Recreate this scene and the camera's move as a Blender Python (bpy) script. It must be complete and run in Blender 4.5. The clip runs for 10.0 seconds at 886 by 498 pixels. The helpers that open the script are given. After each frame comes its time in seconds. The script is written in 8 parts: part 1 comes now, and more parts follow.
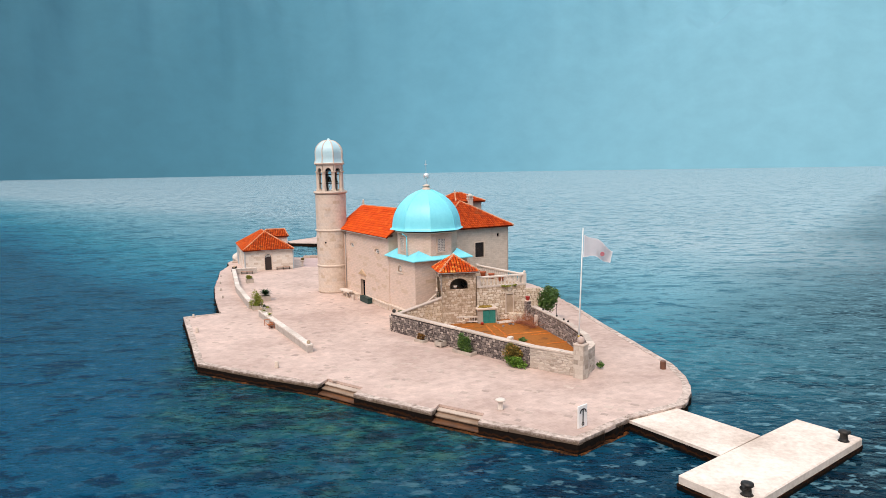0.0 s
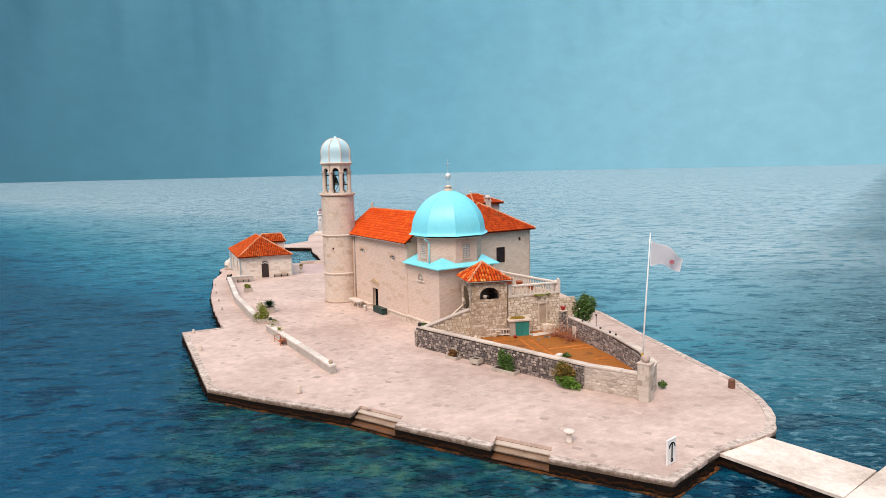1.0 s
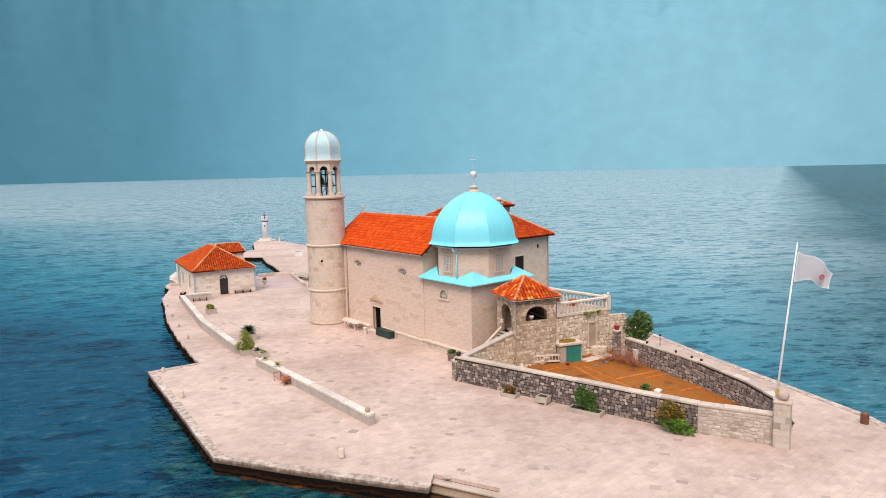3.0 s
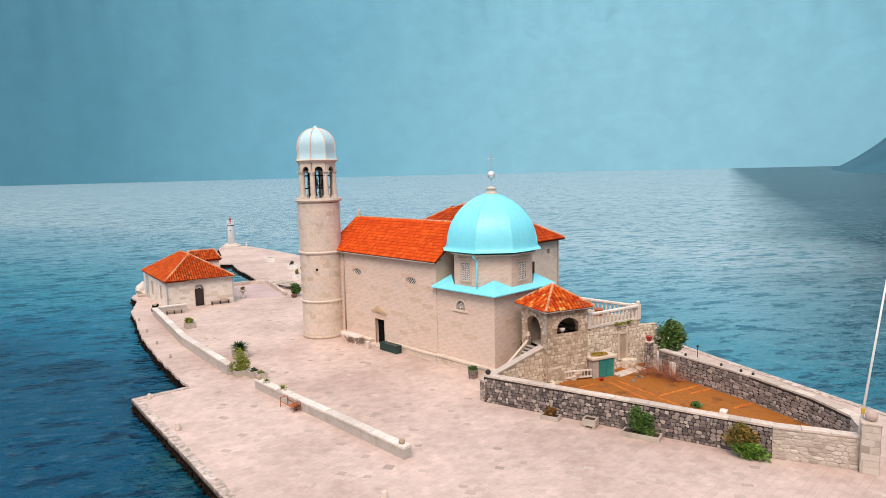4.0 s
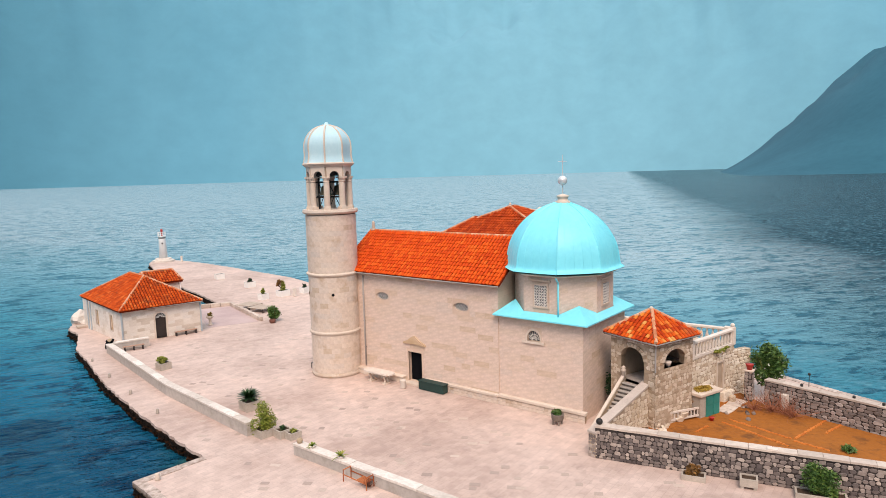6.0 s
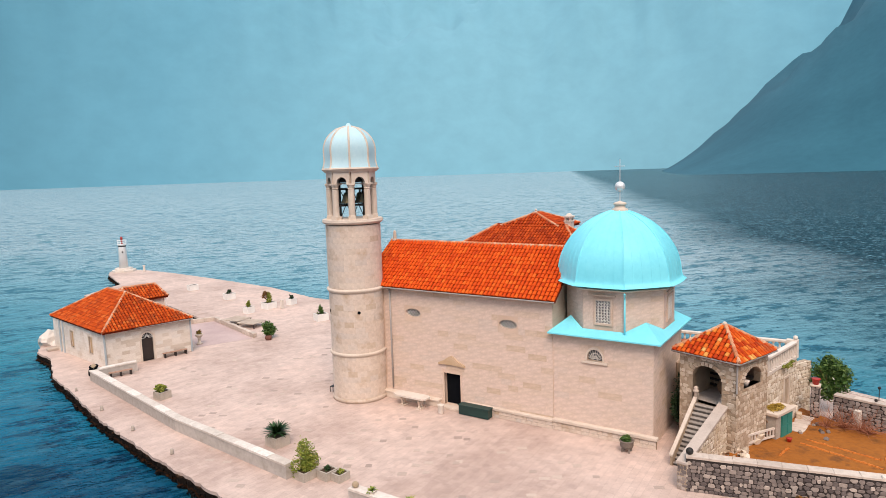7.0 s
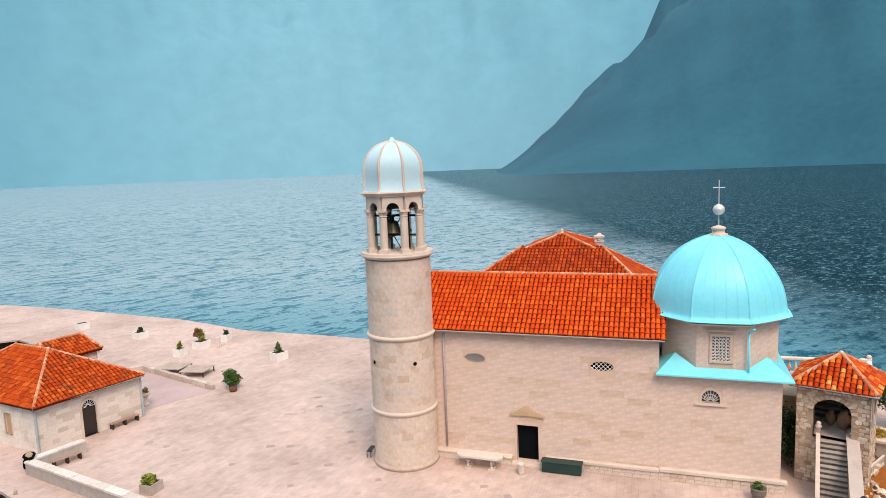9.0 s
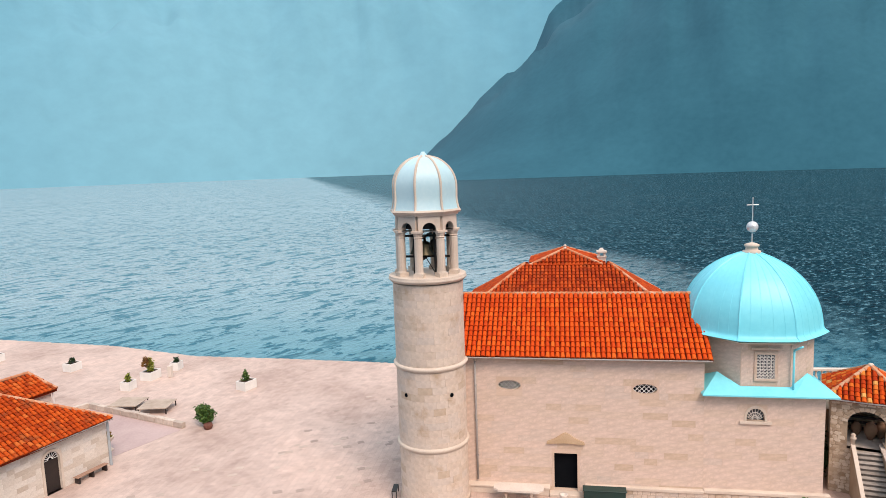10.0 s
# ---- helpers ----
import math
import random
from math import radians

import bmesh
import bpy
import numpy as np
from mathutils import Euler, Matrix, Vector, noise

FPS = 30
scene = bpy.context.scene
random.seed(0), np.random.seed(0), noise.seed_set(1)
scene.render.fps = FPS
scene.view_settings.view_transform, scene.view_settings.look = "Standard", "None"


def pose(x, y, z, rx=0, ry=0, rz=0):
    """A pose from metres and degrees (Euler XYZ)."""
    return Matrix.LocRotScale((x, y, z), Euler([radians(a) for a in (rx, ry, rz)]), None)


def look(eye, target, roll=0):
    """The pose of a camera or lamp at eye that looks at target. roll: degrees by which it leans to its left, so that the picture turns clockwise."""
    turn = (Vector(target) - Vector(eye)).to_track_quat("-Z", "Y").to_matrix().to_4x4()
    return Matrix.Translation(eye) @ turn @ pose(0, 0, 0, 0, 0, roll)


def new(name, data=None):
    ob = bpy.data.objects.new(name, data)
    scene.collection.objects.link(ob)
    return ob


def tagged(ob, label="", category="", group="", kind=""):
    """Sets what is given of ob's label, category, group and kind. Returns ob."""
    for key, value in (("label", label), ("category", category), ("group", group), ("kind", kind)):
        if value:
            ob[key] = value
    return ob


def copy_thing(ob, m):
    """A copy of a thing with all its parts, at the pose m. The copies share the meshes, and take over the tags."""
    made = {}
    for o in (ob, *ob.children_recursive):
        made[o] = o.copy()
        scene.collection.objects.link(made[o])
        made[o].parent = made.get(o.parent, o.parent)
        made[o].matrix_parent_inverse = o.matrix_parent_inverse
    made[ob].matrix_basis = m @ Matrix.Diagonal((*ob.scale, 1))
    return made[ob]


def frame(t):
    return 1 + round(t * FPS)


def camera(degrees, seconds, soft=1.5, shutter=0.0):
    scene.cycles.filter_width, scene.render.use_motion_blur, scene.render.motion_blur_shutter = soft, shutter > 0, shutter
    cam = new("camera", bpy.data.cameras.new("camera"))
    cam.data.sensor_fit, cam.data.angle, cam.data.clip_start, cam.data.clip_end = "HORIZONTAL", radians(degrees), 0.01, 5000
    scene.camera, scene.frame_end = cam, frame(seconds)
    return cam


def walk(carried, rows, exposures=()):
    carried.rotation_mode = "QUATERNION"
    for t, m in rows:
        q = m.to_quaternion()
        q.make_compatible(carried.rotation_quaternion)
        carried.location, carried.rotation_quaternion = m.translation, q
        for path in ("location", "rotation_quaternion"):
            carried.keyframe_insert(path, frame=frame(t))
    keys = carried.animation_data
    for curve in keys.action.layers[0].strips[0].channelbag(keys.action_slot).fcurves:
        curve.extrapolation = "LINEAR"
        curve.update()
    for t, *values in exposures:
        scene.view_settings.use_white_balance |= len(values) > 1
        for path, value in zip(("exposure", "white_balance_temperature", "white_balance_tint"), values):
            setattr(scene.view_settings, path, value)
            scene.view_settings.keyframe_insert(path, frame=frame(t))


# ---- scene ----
cam = camera(68.53, 10.0, soft=0.85)
# seconds, place in metres, Euler turn in degrees
ROWS = [
    (0.0, 0.041, 0.003, 16.337, 82.956, 0.931, -0.055),
    (0.5, -2.351, 2.859, 16.287, 82.977, 1.127, -0.986),
    (1.0, -4.753, 5.869, 16.303, 82.975, 1.222, -2.061),
    (1.5, -7.098, 8.801, 16.228, 82.982, 1.292, -3.358),
    (2.0, -9.377, 11.704, 16.116, 83.042, 1.322, -5.096),
    (2.5, -11.605, 14.491, 16.068, 83.048, 1.334, -7.199),
    (4.0, -17.941, 22.894, 15.971, 83.154, 1.359, -13.405),
    (4.5, -20.008, 25.802, 15.921, 83.254, 1.448, -15.510),
    (5.0, -21.952, 28.798, 15.890, 83.328, 1.507, -17.574),
    (5.5, -23.933, 31.816, 16.051, 83.344, 1.503, -19.531),
    (7.0, -30.466, 41.333, 16.889, 83.174, 1.815, -26.357),
    (7.5, -32.771, 44.622, 17.192, 83.181, 1.864, -29.138),
    (8.0, -35.044, 47.981, 17.601, 83.125, 1.960, -32.389),
    (8.5, -37.102, 51.530, 18.140, 82.929, 2.091, -36.440),
    (9.0, -39.085, 55.238, 18.720, 82.749, 2.231, -40.726),
    (9.5, -41.104, 59.026, 19.256, 82.698, 2.180, -45.067),
    (10.0, -42.868, 62.907, 19.637, 82.901, 1.983, -49.836),
]
walk(cam, [(t, pose(x, y, z, rx, ry, rz)) for t, x, y, z, rx, ry, rz in ROWS], [(0.0, 0.25, 7050, 16), (10.0, 0.25, 7050, 16)])

# ---- world, sun, exposure ----
SUN_DIR = Vector((-0.24, -0.57, 0.80)).normalized()
world = bpy.data.worlds.new("world")
scene.world = world
world.use_nodes = True
wn = world.node_tree
sky = wn.nodes.new("ShaderNodeTexSky")
sky.sky_type = "NISHITA"
sky.sun_disc = False
sky.sun_elevation = math.asin(SUN_DIR.z)
sky.sun_rotation = math.atan2(SUN_DIR.x, SUN_DIR.y)
sky.air_density, sky.dust_density, sky.ozone_density = 1.0, 3.0, 1.0
bg = wn.nodes["Background"]
bg.inputs["Strength"].default_value = 0.13
# thin high cloud whitens the sky evenly
veil = wn.nodes.new("ShaderNodeMix")
veil.data_type = "RGBA"
veil.inputs[0].default_value = 0.5
veil.inputs[7].default_value = (9.0, 11.0, 12.4, 1)
wn.links.new(sky.outputs["Color"], veil.inputs[6])
wn.links.new(veil.outputs[2], bg.inputs["Color"])
sun = new("sun", bpy.data.lights.new("sun", "SUN"))
sun.data.energy, sun.data.angle, sun.data.color = 1.9, radians(25), (1.0, 0.83, 0.70)
sun.matrix_world = look(SUN_DIR * 200, (0, 0, 0))

# ---- materials ----
def material(name):
    m = bpy.data.materials.new(name)
    m.use_nodes = True
    return m, m.node_tree.nodes, m.node_tree.links, m.node_tree.nodes["Principled BSDF"]


def ramp(nodes, links, fac, stops):
    r = nodes.new("ShaderNodeValToRGB")
    e = r.color_ramp.elements
    e[0].position, e[0].color = stops[0][0], (*stops[0][1], 1)
    e[1].position, e[1].color = stops[-1][0], (*stops[-1][1], 1)
    for p, c in stops[1:-1]:
        q = e.new(p)
        q.color = (*c, 1)
    links.new(fac, r.inputs["Fac"])
    return r.outputs["Color"]


def noise_tex(nodes, links, vec, scale, detail=4.0, rough=0.6):
    n = nodes.new("ShaderNodeTexNoise")
    n.inputs["Scale"].default_value, n.inputs["Detail"].default_value, n.inputs["Roughness"].default_value = scale, detail, rough
    if vec is not None:
        links.new(vec, n.inputs["Vector"])
    return n.outputs["Fac"]


def mixed(nodes, links, fac, a, b, mode="MIX"):
    x = nodes.new("ShaderNodeMix")
    x.data_type, x.blend_type = "RGBA", mode
    for sock, v in ((x.inputs[0], fac), (x.inputs[6], a), (x.inputs[7], b)):
        if isinstance(v, (int, float)):
            sock.default_value = v
        elif isinstance(v, tuple):
            sock.default_value = (*v, 1)
        else:
            links.new(v, sock)
    return x.outputs[2]


def calc(nodes, links, op, a, b=0.0):
    x = nodes.new("ShaderNodeMath")
    x.operation = op
    for sock, v in zip(x.inputs, (a, b)):
        if isinstance(v, (int, float)):
            sock.default_value = v
        else:
            links.new(v, sock)
    return x.outputs[0]


def bumped(nodes, links, bsdf, height, strength, distance):
    b = nodes.new("ShaderNodeBump")
    b.inputs["Strength"].default_value, b.inputs["Distance"].default_value = strength, distance
    links.new(height, b.inputs["Height"])
    links.new(b.outputs["Normal"], bsdf.inputs["Normal"])


def place(nodes):
    return nodes.new("ShaderNodeTexCoord").outputs["Object"]


def varied(nodes, links):
    """A random number for each object and each loose piece of a mesh."""
    a = nodes.new("ShaderNodeObjectInfo").outputs["Random"]
    b = nodes.new("ShaderNodeNewGeometry").outputs["Random Per Island"]
    return calc(nodes, links, "FRACT", calc(nodes, links, "ADD", a, b))


def plain(name, c1, c2, scale=3.0, rough=0.8, bump=0.2, dist=0.02, metal=0.0, spread=(0.3, 0.7)):
    """Two tones mixed by noise at two scales, with fine relief."""
    m, n, l, b = material(name)
    v = place(n)
    big = noise_tex(n, l, v, scale * 0.25, 3)
    fine = noise_tex(n, l, v, scale * 4, 5)
    f = calc(n, l, "ADD", calc(n, l, "MULTIPLY", big, 0.65), calc(n, l, "MULTIPLY", fine, 0.35))
    l.new(ramp(n, l, f, [(spread[0], c1), (spread[1], c2)]), b.inputs["Base Color"])
    b.inputs["Roughness"].default_value, b.inputs["Metallic"].default_value = rough, metal
    if bump:
        bumped(n, l, b, fine, bump, dist)
    return m


def pieces(name, stops, rough=0.85, scale=9.0, bump=0.4, dist=0.02, stain=None):
    """Loose pieces, each with its own tone."""
    m, n, l, b = material(name)
    v = place(n)
    base = ramp(n, l, varied(n, l), stops)
    fine = noise_tex(n, l, v, scale, 5)
    col = mixed(n, l, 0.5, base, ramp(n, l, fine, [(0.3, (0.55, 0.53, 0.5)), (0.7, (1.0, 1.0, 1.0))]), "MULTIPLY")
    if stain:
        pos = n.new("ShaderNodeNewGeometry").outputs["Position"]
        s = ramp(n, l, noise_tex(n, l, pos, 0.9, 5), [(0.55, (0, 0, 0)), (0.7, (1, 1, 1))])
        col = mixed(n, l, calc(n, l, "MULTIPLY", s, 0.6), col, stain)
    l.new(col, b.inputs["Base Color"])
    b.inputs["Roughness"].default_value = rough
    bumped(n, l, b, fine, bump, dist)
    return m


def ashlar(name, round_wall=0.0, course=0.40, length=1.15, c1=(0.73, 0.57, 0.465), c2=(0.61, 0.445, 0.33), joint=(0.59, 0.455, 0.365), stains=0.5):
    """Dressed stone in courses, with fine joints, warm blotches and grain; round_wall is the radius of a round tower."""
    m, n, l, b = material(name)
    v = place(n)
    s = n.new("ShaderNodeSeparateXYZ")
    l.new(v, s.inputs[0])
    c = n.new("ShaderNodeCombineXYZ")
    if round_wall:
        along = calc(n, l, "MULTIPLY", calc(n, l, "ARCTAN2", s.outputs[1], s.outputs[0]), round_wall)
    else:
        along = calc(n, l, "ADD", s.outputs[0], s.outputs[1])
    l.new(along, c.inputs[0])
    l.new(s.outputs[2], c.inputs[1])
    k = n.new("ShaderNodeTexBrick")
    l.new(c.outputs[0], k.inputs["Vector"])
    k.inputs["Color1"].default_value, k.inputs["Color2"].default_value, k.inputs["Mortar"].default_value = (*c1, 1), (*c2, 1), (*joint, 1)
    for key, val in (("Scale", 1.0), ("Mortar Size", 0.006), ("Mortar Smooth", 0.3), ("Bias", -0.4), ("Brick Width", length), ("Row Height", course)):
        k.inputs[key].default_value = val
    big = noise_tex(n, l, v, 0.35, 4)
    fine = noise_tex(n, l, v, 14, 6, 0.7)
    blot = ramp(n, l, noise_tex(n, l, v, 1.1, 6, 0.65), [(0.50, (0, 0, 0)), (0.68, (1, 1, 1))])
    col = mixed(n, l, calc(n, l, "MULTIPLY", blot, stains), k.outputs["Color"], (0.47, 0.31, 0.18))
    col = mixed(n, l, 0.45, col, ramp(n, l, big, [(0.3, (0.72, 0.70, 0.70)), (0.65, (1.05, 1.02, 1.0))]), "MULTIPLY")
    col = mixed(n, l, 0.35, col, ramp(n, l, fine, [(0.3, (0.65, 0.63, 0.6)), (0.7, (1, 1, 1))]), "MULTIPLY")
    l.new(col, b.inputs["Base Color"])
    b.inputs["Roughness"].default_value = 0.85
    h = calc(n, l, "ADD", calc(n, l, "MULTIPLY", fine, 0.3), calc(n, l, "MULTIPLY", k.outputs["Fac"], -1.0))
    bumped(n, l, b, h, 0.5, 0.012)
    return m


def paved(name):
    """Worn pale paving: irregular flags, pinkish and cream, with larger worn stretches."""
    m, n, l, b = material(name)
    v = place(n)
    mp = n.new("ShaderNodeMapping")
    mp.inputs["Rotation"].default_value = (0, 0, radians(-32))
    l.new(v, mp.inputs["Vector"])
    k = n.new("ShaderNodeTexBrick")
    l.new(mp.outputs[0], k.inputs["Vector"])
    k.inputs["Color1"].default_value, k.inputs["Color2"].default_value, k.inputs["Mortar"].default_value = (0.65, 0.528, 0.478, 1), (0.575, 0.458, 0.415, 1), (0.56, 0.45, 0.41, 1)
    for key, val in (("Scale", 1.0), ("Mortar Size", 0.02), ("Mortar Smooth", 0.6), ("Bias", -0.25), ("Brick Width", 0.62), ("Row Height", 0.40)):
        k.inputs[key].default_value = val
    vo = n.new("ShaderNodeTexVoronoi")
    vo.inputs["Scale"].default_value = 2.3
    vo.inputs["Randomness"].default_value = 0.6
    st = n.new("ShaderNodeMapping")
    st.inputs["Rotation"].default_value = (0, 0, radians(-32))
    st.inputs["Scale"].default_value = (0.8, 1.1, 1.0)
    l.new(v, st.inputs["Vector"])
    l.new(st.outputs[0], vo.inputs["Vector"])
    patch = ramp(n, l, noise_tex(n, l, v, 0.10, 5, 0.6), [(0.38, (0.78, 0.72, 0.69)), (0.55, (1.0, 0.97, 0.95)), (0.7, (1.12, 1.06, 1.02))])
    mid = ramp(n, l, noise_tex(n, l, v, 0.9, 5, 0.65), [(0.33, (0.74, 0.70, 0.67)), (0.6, (1.04, 1.02, 1.0))])
    cell = mixed(n, l, 0.26, k.outputs["Color"], ramp(n, l, vo.outputs["Color"], [(0.15, (0.70, 0.66, 0.65)), (0.35, (0.95, 0.92, 0.90)), (0.8, (1.14, 1.10, 1.08))]), "MULTIPLY")
    col = mixed(n, l, 0.9, cell, patch, "MULTIPLY")
    col = mixed(n, l, 0.5, col, mid, "MULTIPLY")
    fine = noise_tex(n, l, v, 9, 6, 0.7)
    col = mixed(n, l, 0.4, col, ramp(n, l, fine, [(0.3, (0.7, 0.68, 0.66)), (0.7, (1, 1, 1))]), "MULTIPLY")
    l.new(col, b.inputs["Base Color"])
    b.inputs["Roughness"].default_value = 0.8
    bumped(n, l, b, calc(n, l, "ADD", calc(n, l, "MULTIPLY", fine, 0.5), calc(n, l, "MULTIPLY", k.outputs["Fac"], -0.6)), 0.5, 0.015)
    return m


def quay_stone(name):
    """Sea wall: pale stone above, rust and black weed where the sea washes it."""
    m, n, l, b = material(name)
    pos = n.new("ShaderNodeNewGeometry").outputs["Position"]
    s = n.new("ShaderNodeSeparateXYZ")
    l.new(pos, s.inputs[0])
    wob = calc(n, l, "MULTIPLY", calc(n, l, "SUBTRACT", noise_tex(n, l, pos, 1.5, 6, 0.65), 0.5), 0.9)
    level = calc(n, l, "ADD", s.outputs[2], wob)
    col = ramp(n, l, calc(n, l, "ADD", level, 0.76), [(0.0, (0.006, 0.006, 0.006)), (0.12, (0.05, 0.018, 0.006)), (0.24, (0.008, 0.006, 0.005)), (0.55, (0.016, 0.010, 0.007)), (0.74, (0.07, 0.035, 0.016)), (0.97, (0.42, 0.33, 0.26))])
    fine = noise_tex(n, l, pos, 5, 6, 0.7)
    col = mixed(n, l, 0.8, col, ramp(n, l, fine, [(0.3, (0.5, 0.47, 0.45)), (0.7, (1.1, 1.08, 1.05))]), "MULTIPLY")
    l.new(col, b.inputs["Base Color"])
    b.inputs["Roughness"].default_value = 0.85
    b.inputs["Specular IOR Level"].default_value = 0.12
    bumped(n, l, b, fine, 0.7, 0.06)
    return m


def sea_water(name):
    """Deep teal bay water, green-brown over the shallows along the quay, with wind ripples at three sizes."""
    m, n, l, b = material(name)
    v = place(n)
    s = n.new("ShaderNodeSeparateXYZ")
    l.new(v, s.inputs[0])
    dx = calc(n, l, "DIVIDE", calc(n, l, "ADD", s.outputs[0], 6.0), 25.0)
    dy = calc(n, l, "DIVIDE", calc(n, l, "SUBTRACT", s.outputs[1], 76.0), 50.0)
    d = calc(n, l, "SQRT", calc(n, l, "ADD", calc(n, l, "MULTIPLY", dx, dx), calc(n, l, "MULTIPLY", dy, dy)))
    e = calc(n, l, "ADD", d, calc(n, l, "MULTIPLY", calc(n, l, "SUBTRACT", noise_tex(n, l, v, 0.22, 6, 0.65), 0.5), 0.5))
    mp = n.new("ShaderNodeMapping")
    mp.inputs["Rotation"].default_value = (0, 0, radians(25))
    mp.inputs["Scale"].default_value = (0.6, 1.05, 1.0)
    l.new(v, mp.inputs["Vector"])
    # deep off the quay; reflected sky painted paler northward, mountain reflection darker eastward
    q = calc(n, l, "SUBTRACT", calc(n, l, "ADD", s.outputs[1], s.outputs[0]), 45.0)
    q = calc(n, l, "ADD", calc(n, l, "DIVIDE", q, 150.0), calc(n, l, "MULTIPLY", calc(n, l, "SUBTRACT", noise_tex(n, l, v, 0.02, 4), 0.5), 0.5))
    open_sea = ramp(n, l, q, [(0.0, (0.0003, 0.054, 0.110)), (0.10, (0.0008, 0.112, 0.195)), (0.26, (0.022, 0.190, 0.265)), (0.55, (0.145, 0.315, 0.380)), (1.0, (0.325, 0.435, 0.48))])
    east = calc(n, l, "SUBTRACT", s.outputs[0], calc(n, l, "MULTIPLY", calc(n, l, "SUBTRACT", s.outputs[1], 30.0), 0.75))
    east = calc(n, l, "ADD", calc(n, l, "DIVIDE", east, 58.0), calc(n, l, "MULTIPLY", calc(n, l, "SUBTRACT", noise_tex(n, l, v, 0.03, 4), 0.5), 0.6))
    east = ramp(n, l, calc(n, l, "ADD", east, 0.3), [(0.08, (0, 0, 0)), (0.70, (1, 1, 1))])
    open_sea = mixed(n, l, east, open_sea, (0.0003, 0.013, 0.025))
    shallow = ramp(n, l, calc(n, l, "MULTIPLY", e, 0.5), [(0.35, (1, 1, 1)), (0.47, (0, 0, 0))])
    # bed tones darkened to carry the quay wall's reflection
    bed = ramp(n, l, noise_tex(n, l, v, 0.5, 5, 0.65), [(0.36, (0.0005, 0.030, 0.055)), (0.52, (0.003, 0.058, 0.068)), (0.72, (0.045, 0.125, 0.085))])
    depth = mixed(n, l, shallow, open_sea, bed)
    rip = calc(n, l, "ADD", calc(n, l, "MULTIPLY", noise_tex(n, l, mp.outputs[0], 0.5, 3, 0.55), 0.6), calc(n, l, "MULTIPLY", noise_tex(n, l, mp.outputs[0], 1.7, 3, 0.6), 0.4))
    mq = n.new("ShaderNodeMapping")
    mq.inputs["Rotation"].default_value = (0, 0, radians(12))
    mq.inputs["Scale"].default_value = (0.42, 1.0, 1.0)
    l.new(v, mq.inputs["Vector"])
    streak = noise_tex(n, l, mq.outputs[0], 0.5, 3, 0.55)
    # dark strokes and pale flecks painted in for reflections on ripple faces
    trough = calc(n, l, "MAXIMUM", ramp(n, l, rip, [(0.40, (1, 1, 1)), (0.46, (0, 0, 0))]), ramp(n, l, streak, [(0.37, (0.9, 0.9, 0.9)), (0.43, (0, 0, 0))]))
    crest = ramp(n, l, rip, [(0.53, (0, 0, 0)), (0.62, (1, 1, 1))])
    deep = mixed(n, l, 1.0, depth, (0.02, 0.30, 0.40), "MULTIPLY")
    col = mixed(n, l, calc(n, l, "MULTIPLY", trough, 0.9), depth, deep)
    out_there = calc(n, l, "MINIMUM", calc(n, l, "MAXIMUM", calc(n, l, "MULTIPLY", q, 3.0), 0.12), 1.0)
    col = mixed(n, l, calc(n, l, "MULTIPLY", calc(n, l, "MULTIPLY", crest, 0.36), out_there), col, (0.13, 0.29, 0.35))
    glint = ramp(n, l, noise_tex(n, l, mp.outputs[0], 1.3, 3, 0.6), [(0.56, (0, 0, 0)), (0.64, (1, 1, 1))])
    col = mixed(n, l, calc(n, l, "MULTIPLY", glint, calc(n, l, "ADD", calc(n, l, "MULTIPLY", east, 0.7), 0.10)), col, (0.12, 0.27, 0.33))
    l.new(col, b.inputs["Base Color"])
    b.inputs["IOR"].default_value = 1.33
    b.inputs["Specular IOR Level"].default_value = 0.10
    b.inputs["Specular Tint"].default_value = (0.4, 0.9, 1.0, 1)
    # far ripples are too small to see singly and act as roughness
    l.new(ramp(n, l, calc(n, l, "MULTIPLY", d, 0.1), [(0.1, (0.05, 0.05, 0.05)), (0.3, (0.09, 0.09, 0.09)), (0.9, (0.2, 0.2, 0.2))]), b.inputs["Roughness"])
    w0 = noise_tex(n, l, mp.outputs[0], 0.16, 3, 0.5)
    w1 = noise_tex(n, l, mp.outputs[0], 0.5, 3, 0.5)
    w2 = noise_tex(n, l, mp.outputs[0], 1.5, 3, 0.55)
    gust = ramp(n, l, noise_tex(n, l, v, 0.014, 4), [(0.35, (0.6, 0.6, 0.6)), (0.65, (1, 1, 1))])
    h = calc(n, l, "ADD", calc(n, l, "MULTIPLY", w1, 1.5), calc(n, l, "MULTIPLY", w2, 0.9))
    h = calc(n, l, "ADD", calc(n, l, "MULTIPLY", h, gust), calc(n, l, "MULTIPLY", w0, 0.7))
    bumped(n, l, b, h, 1.0, 0.6)
    return m


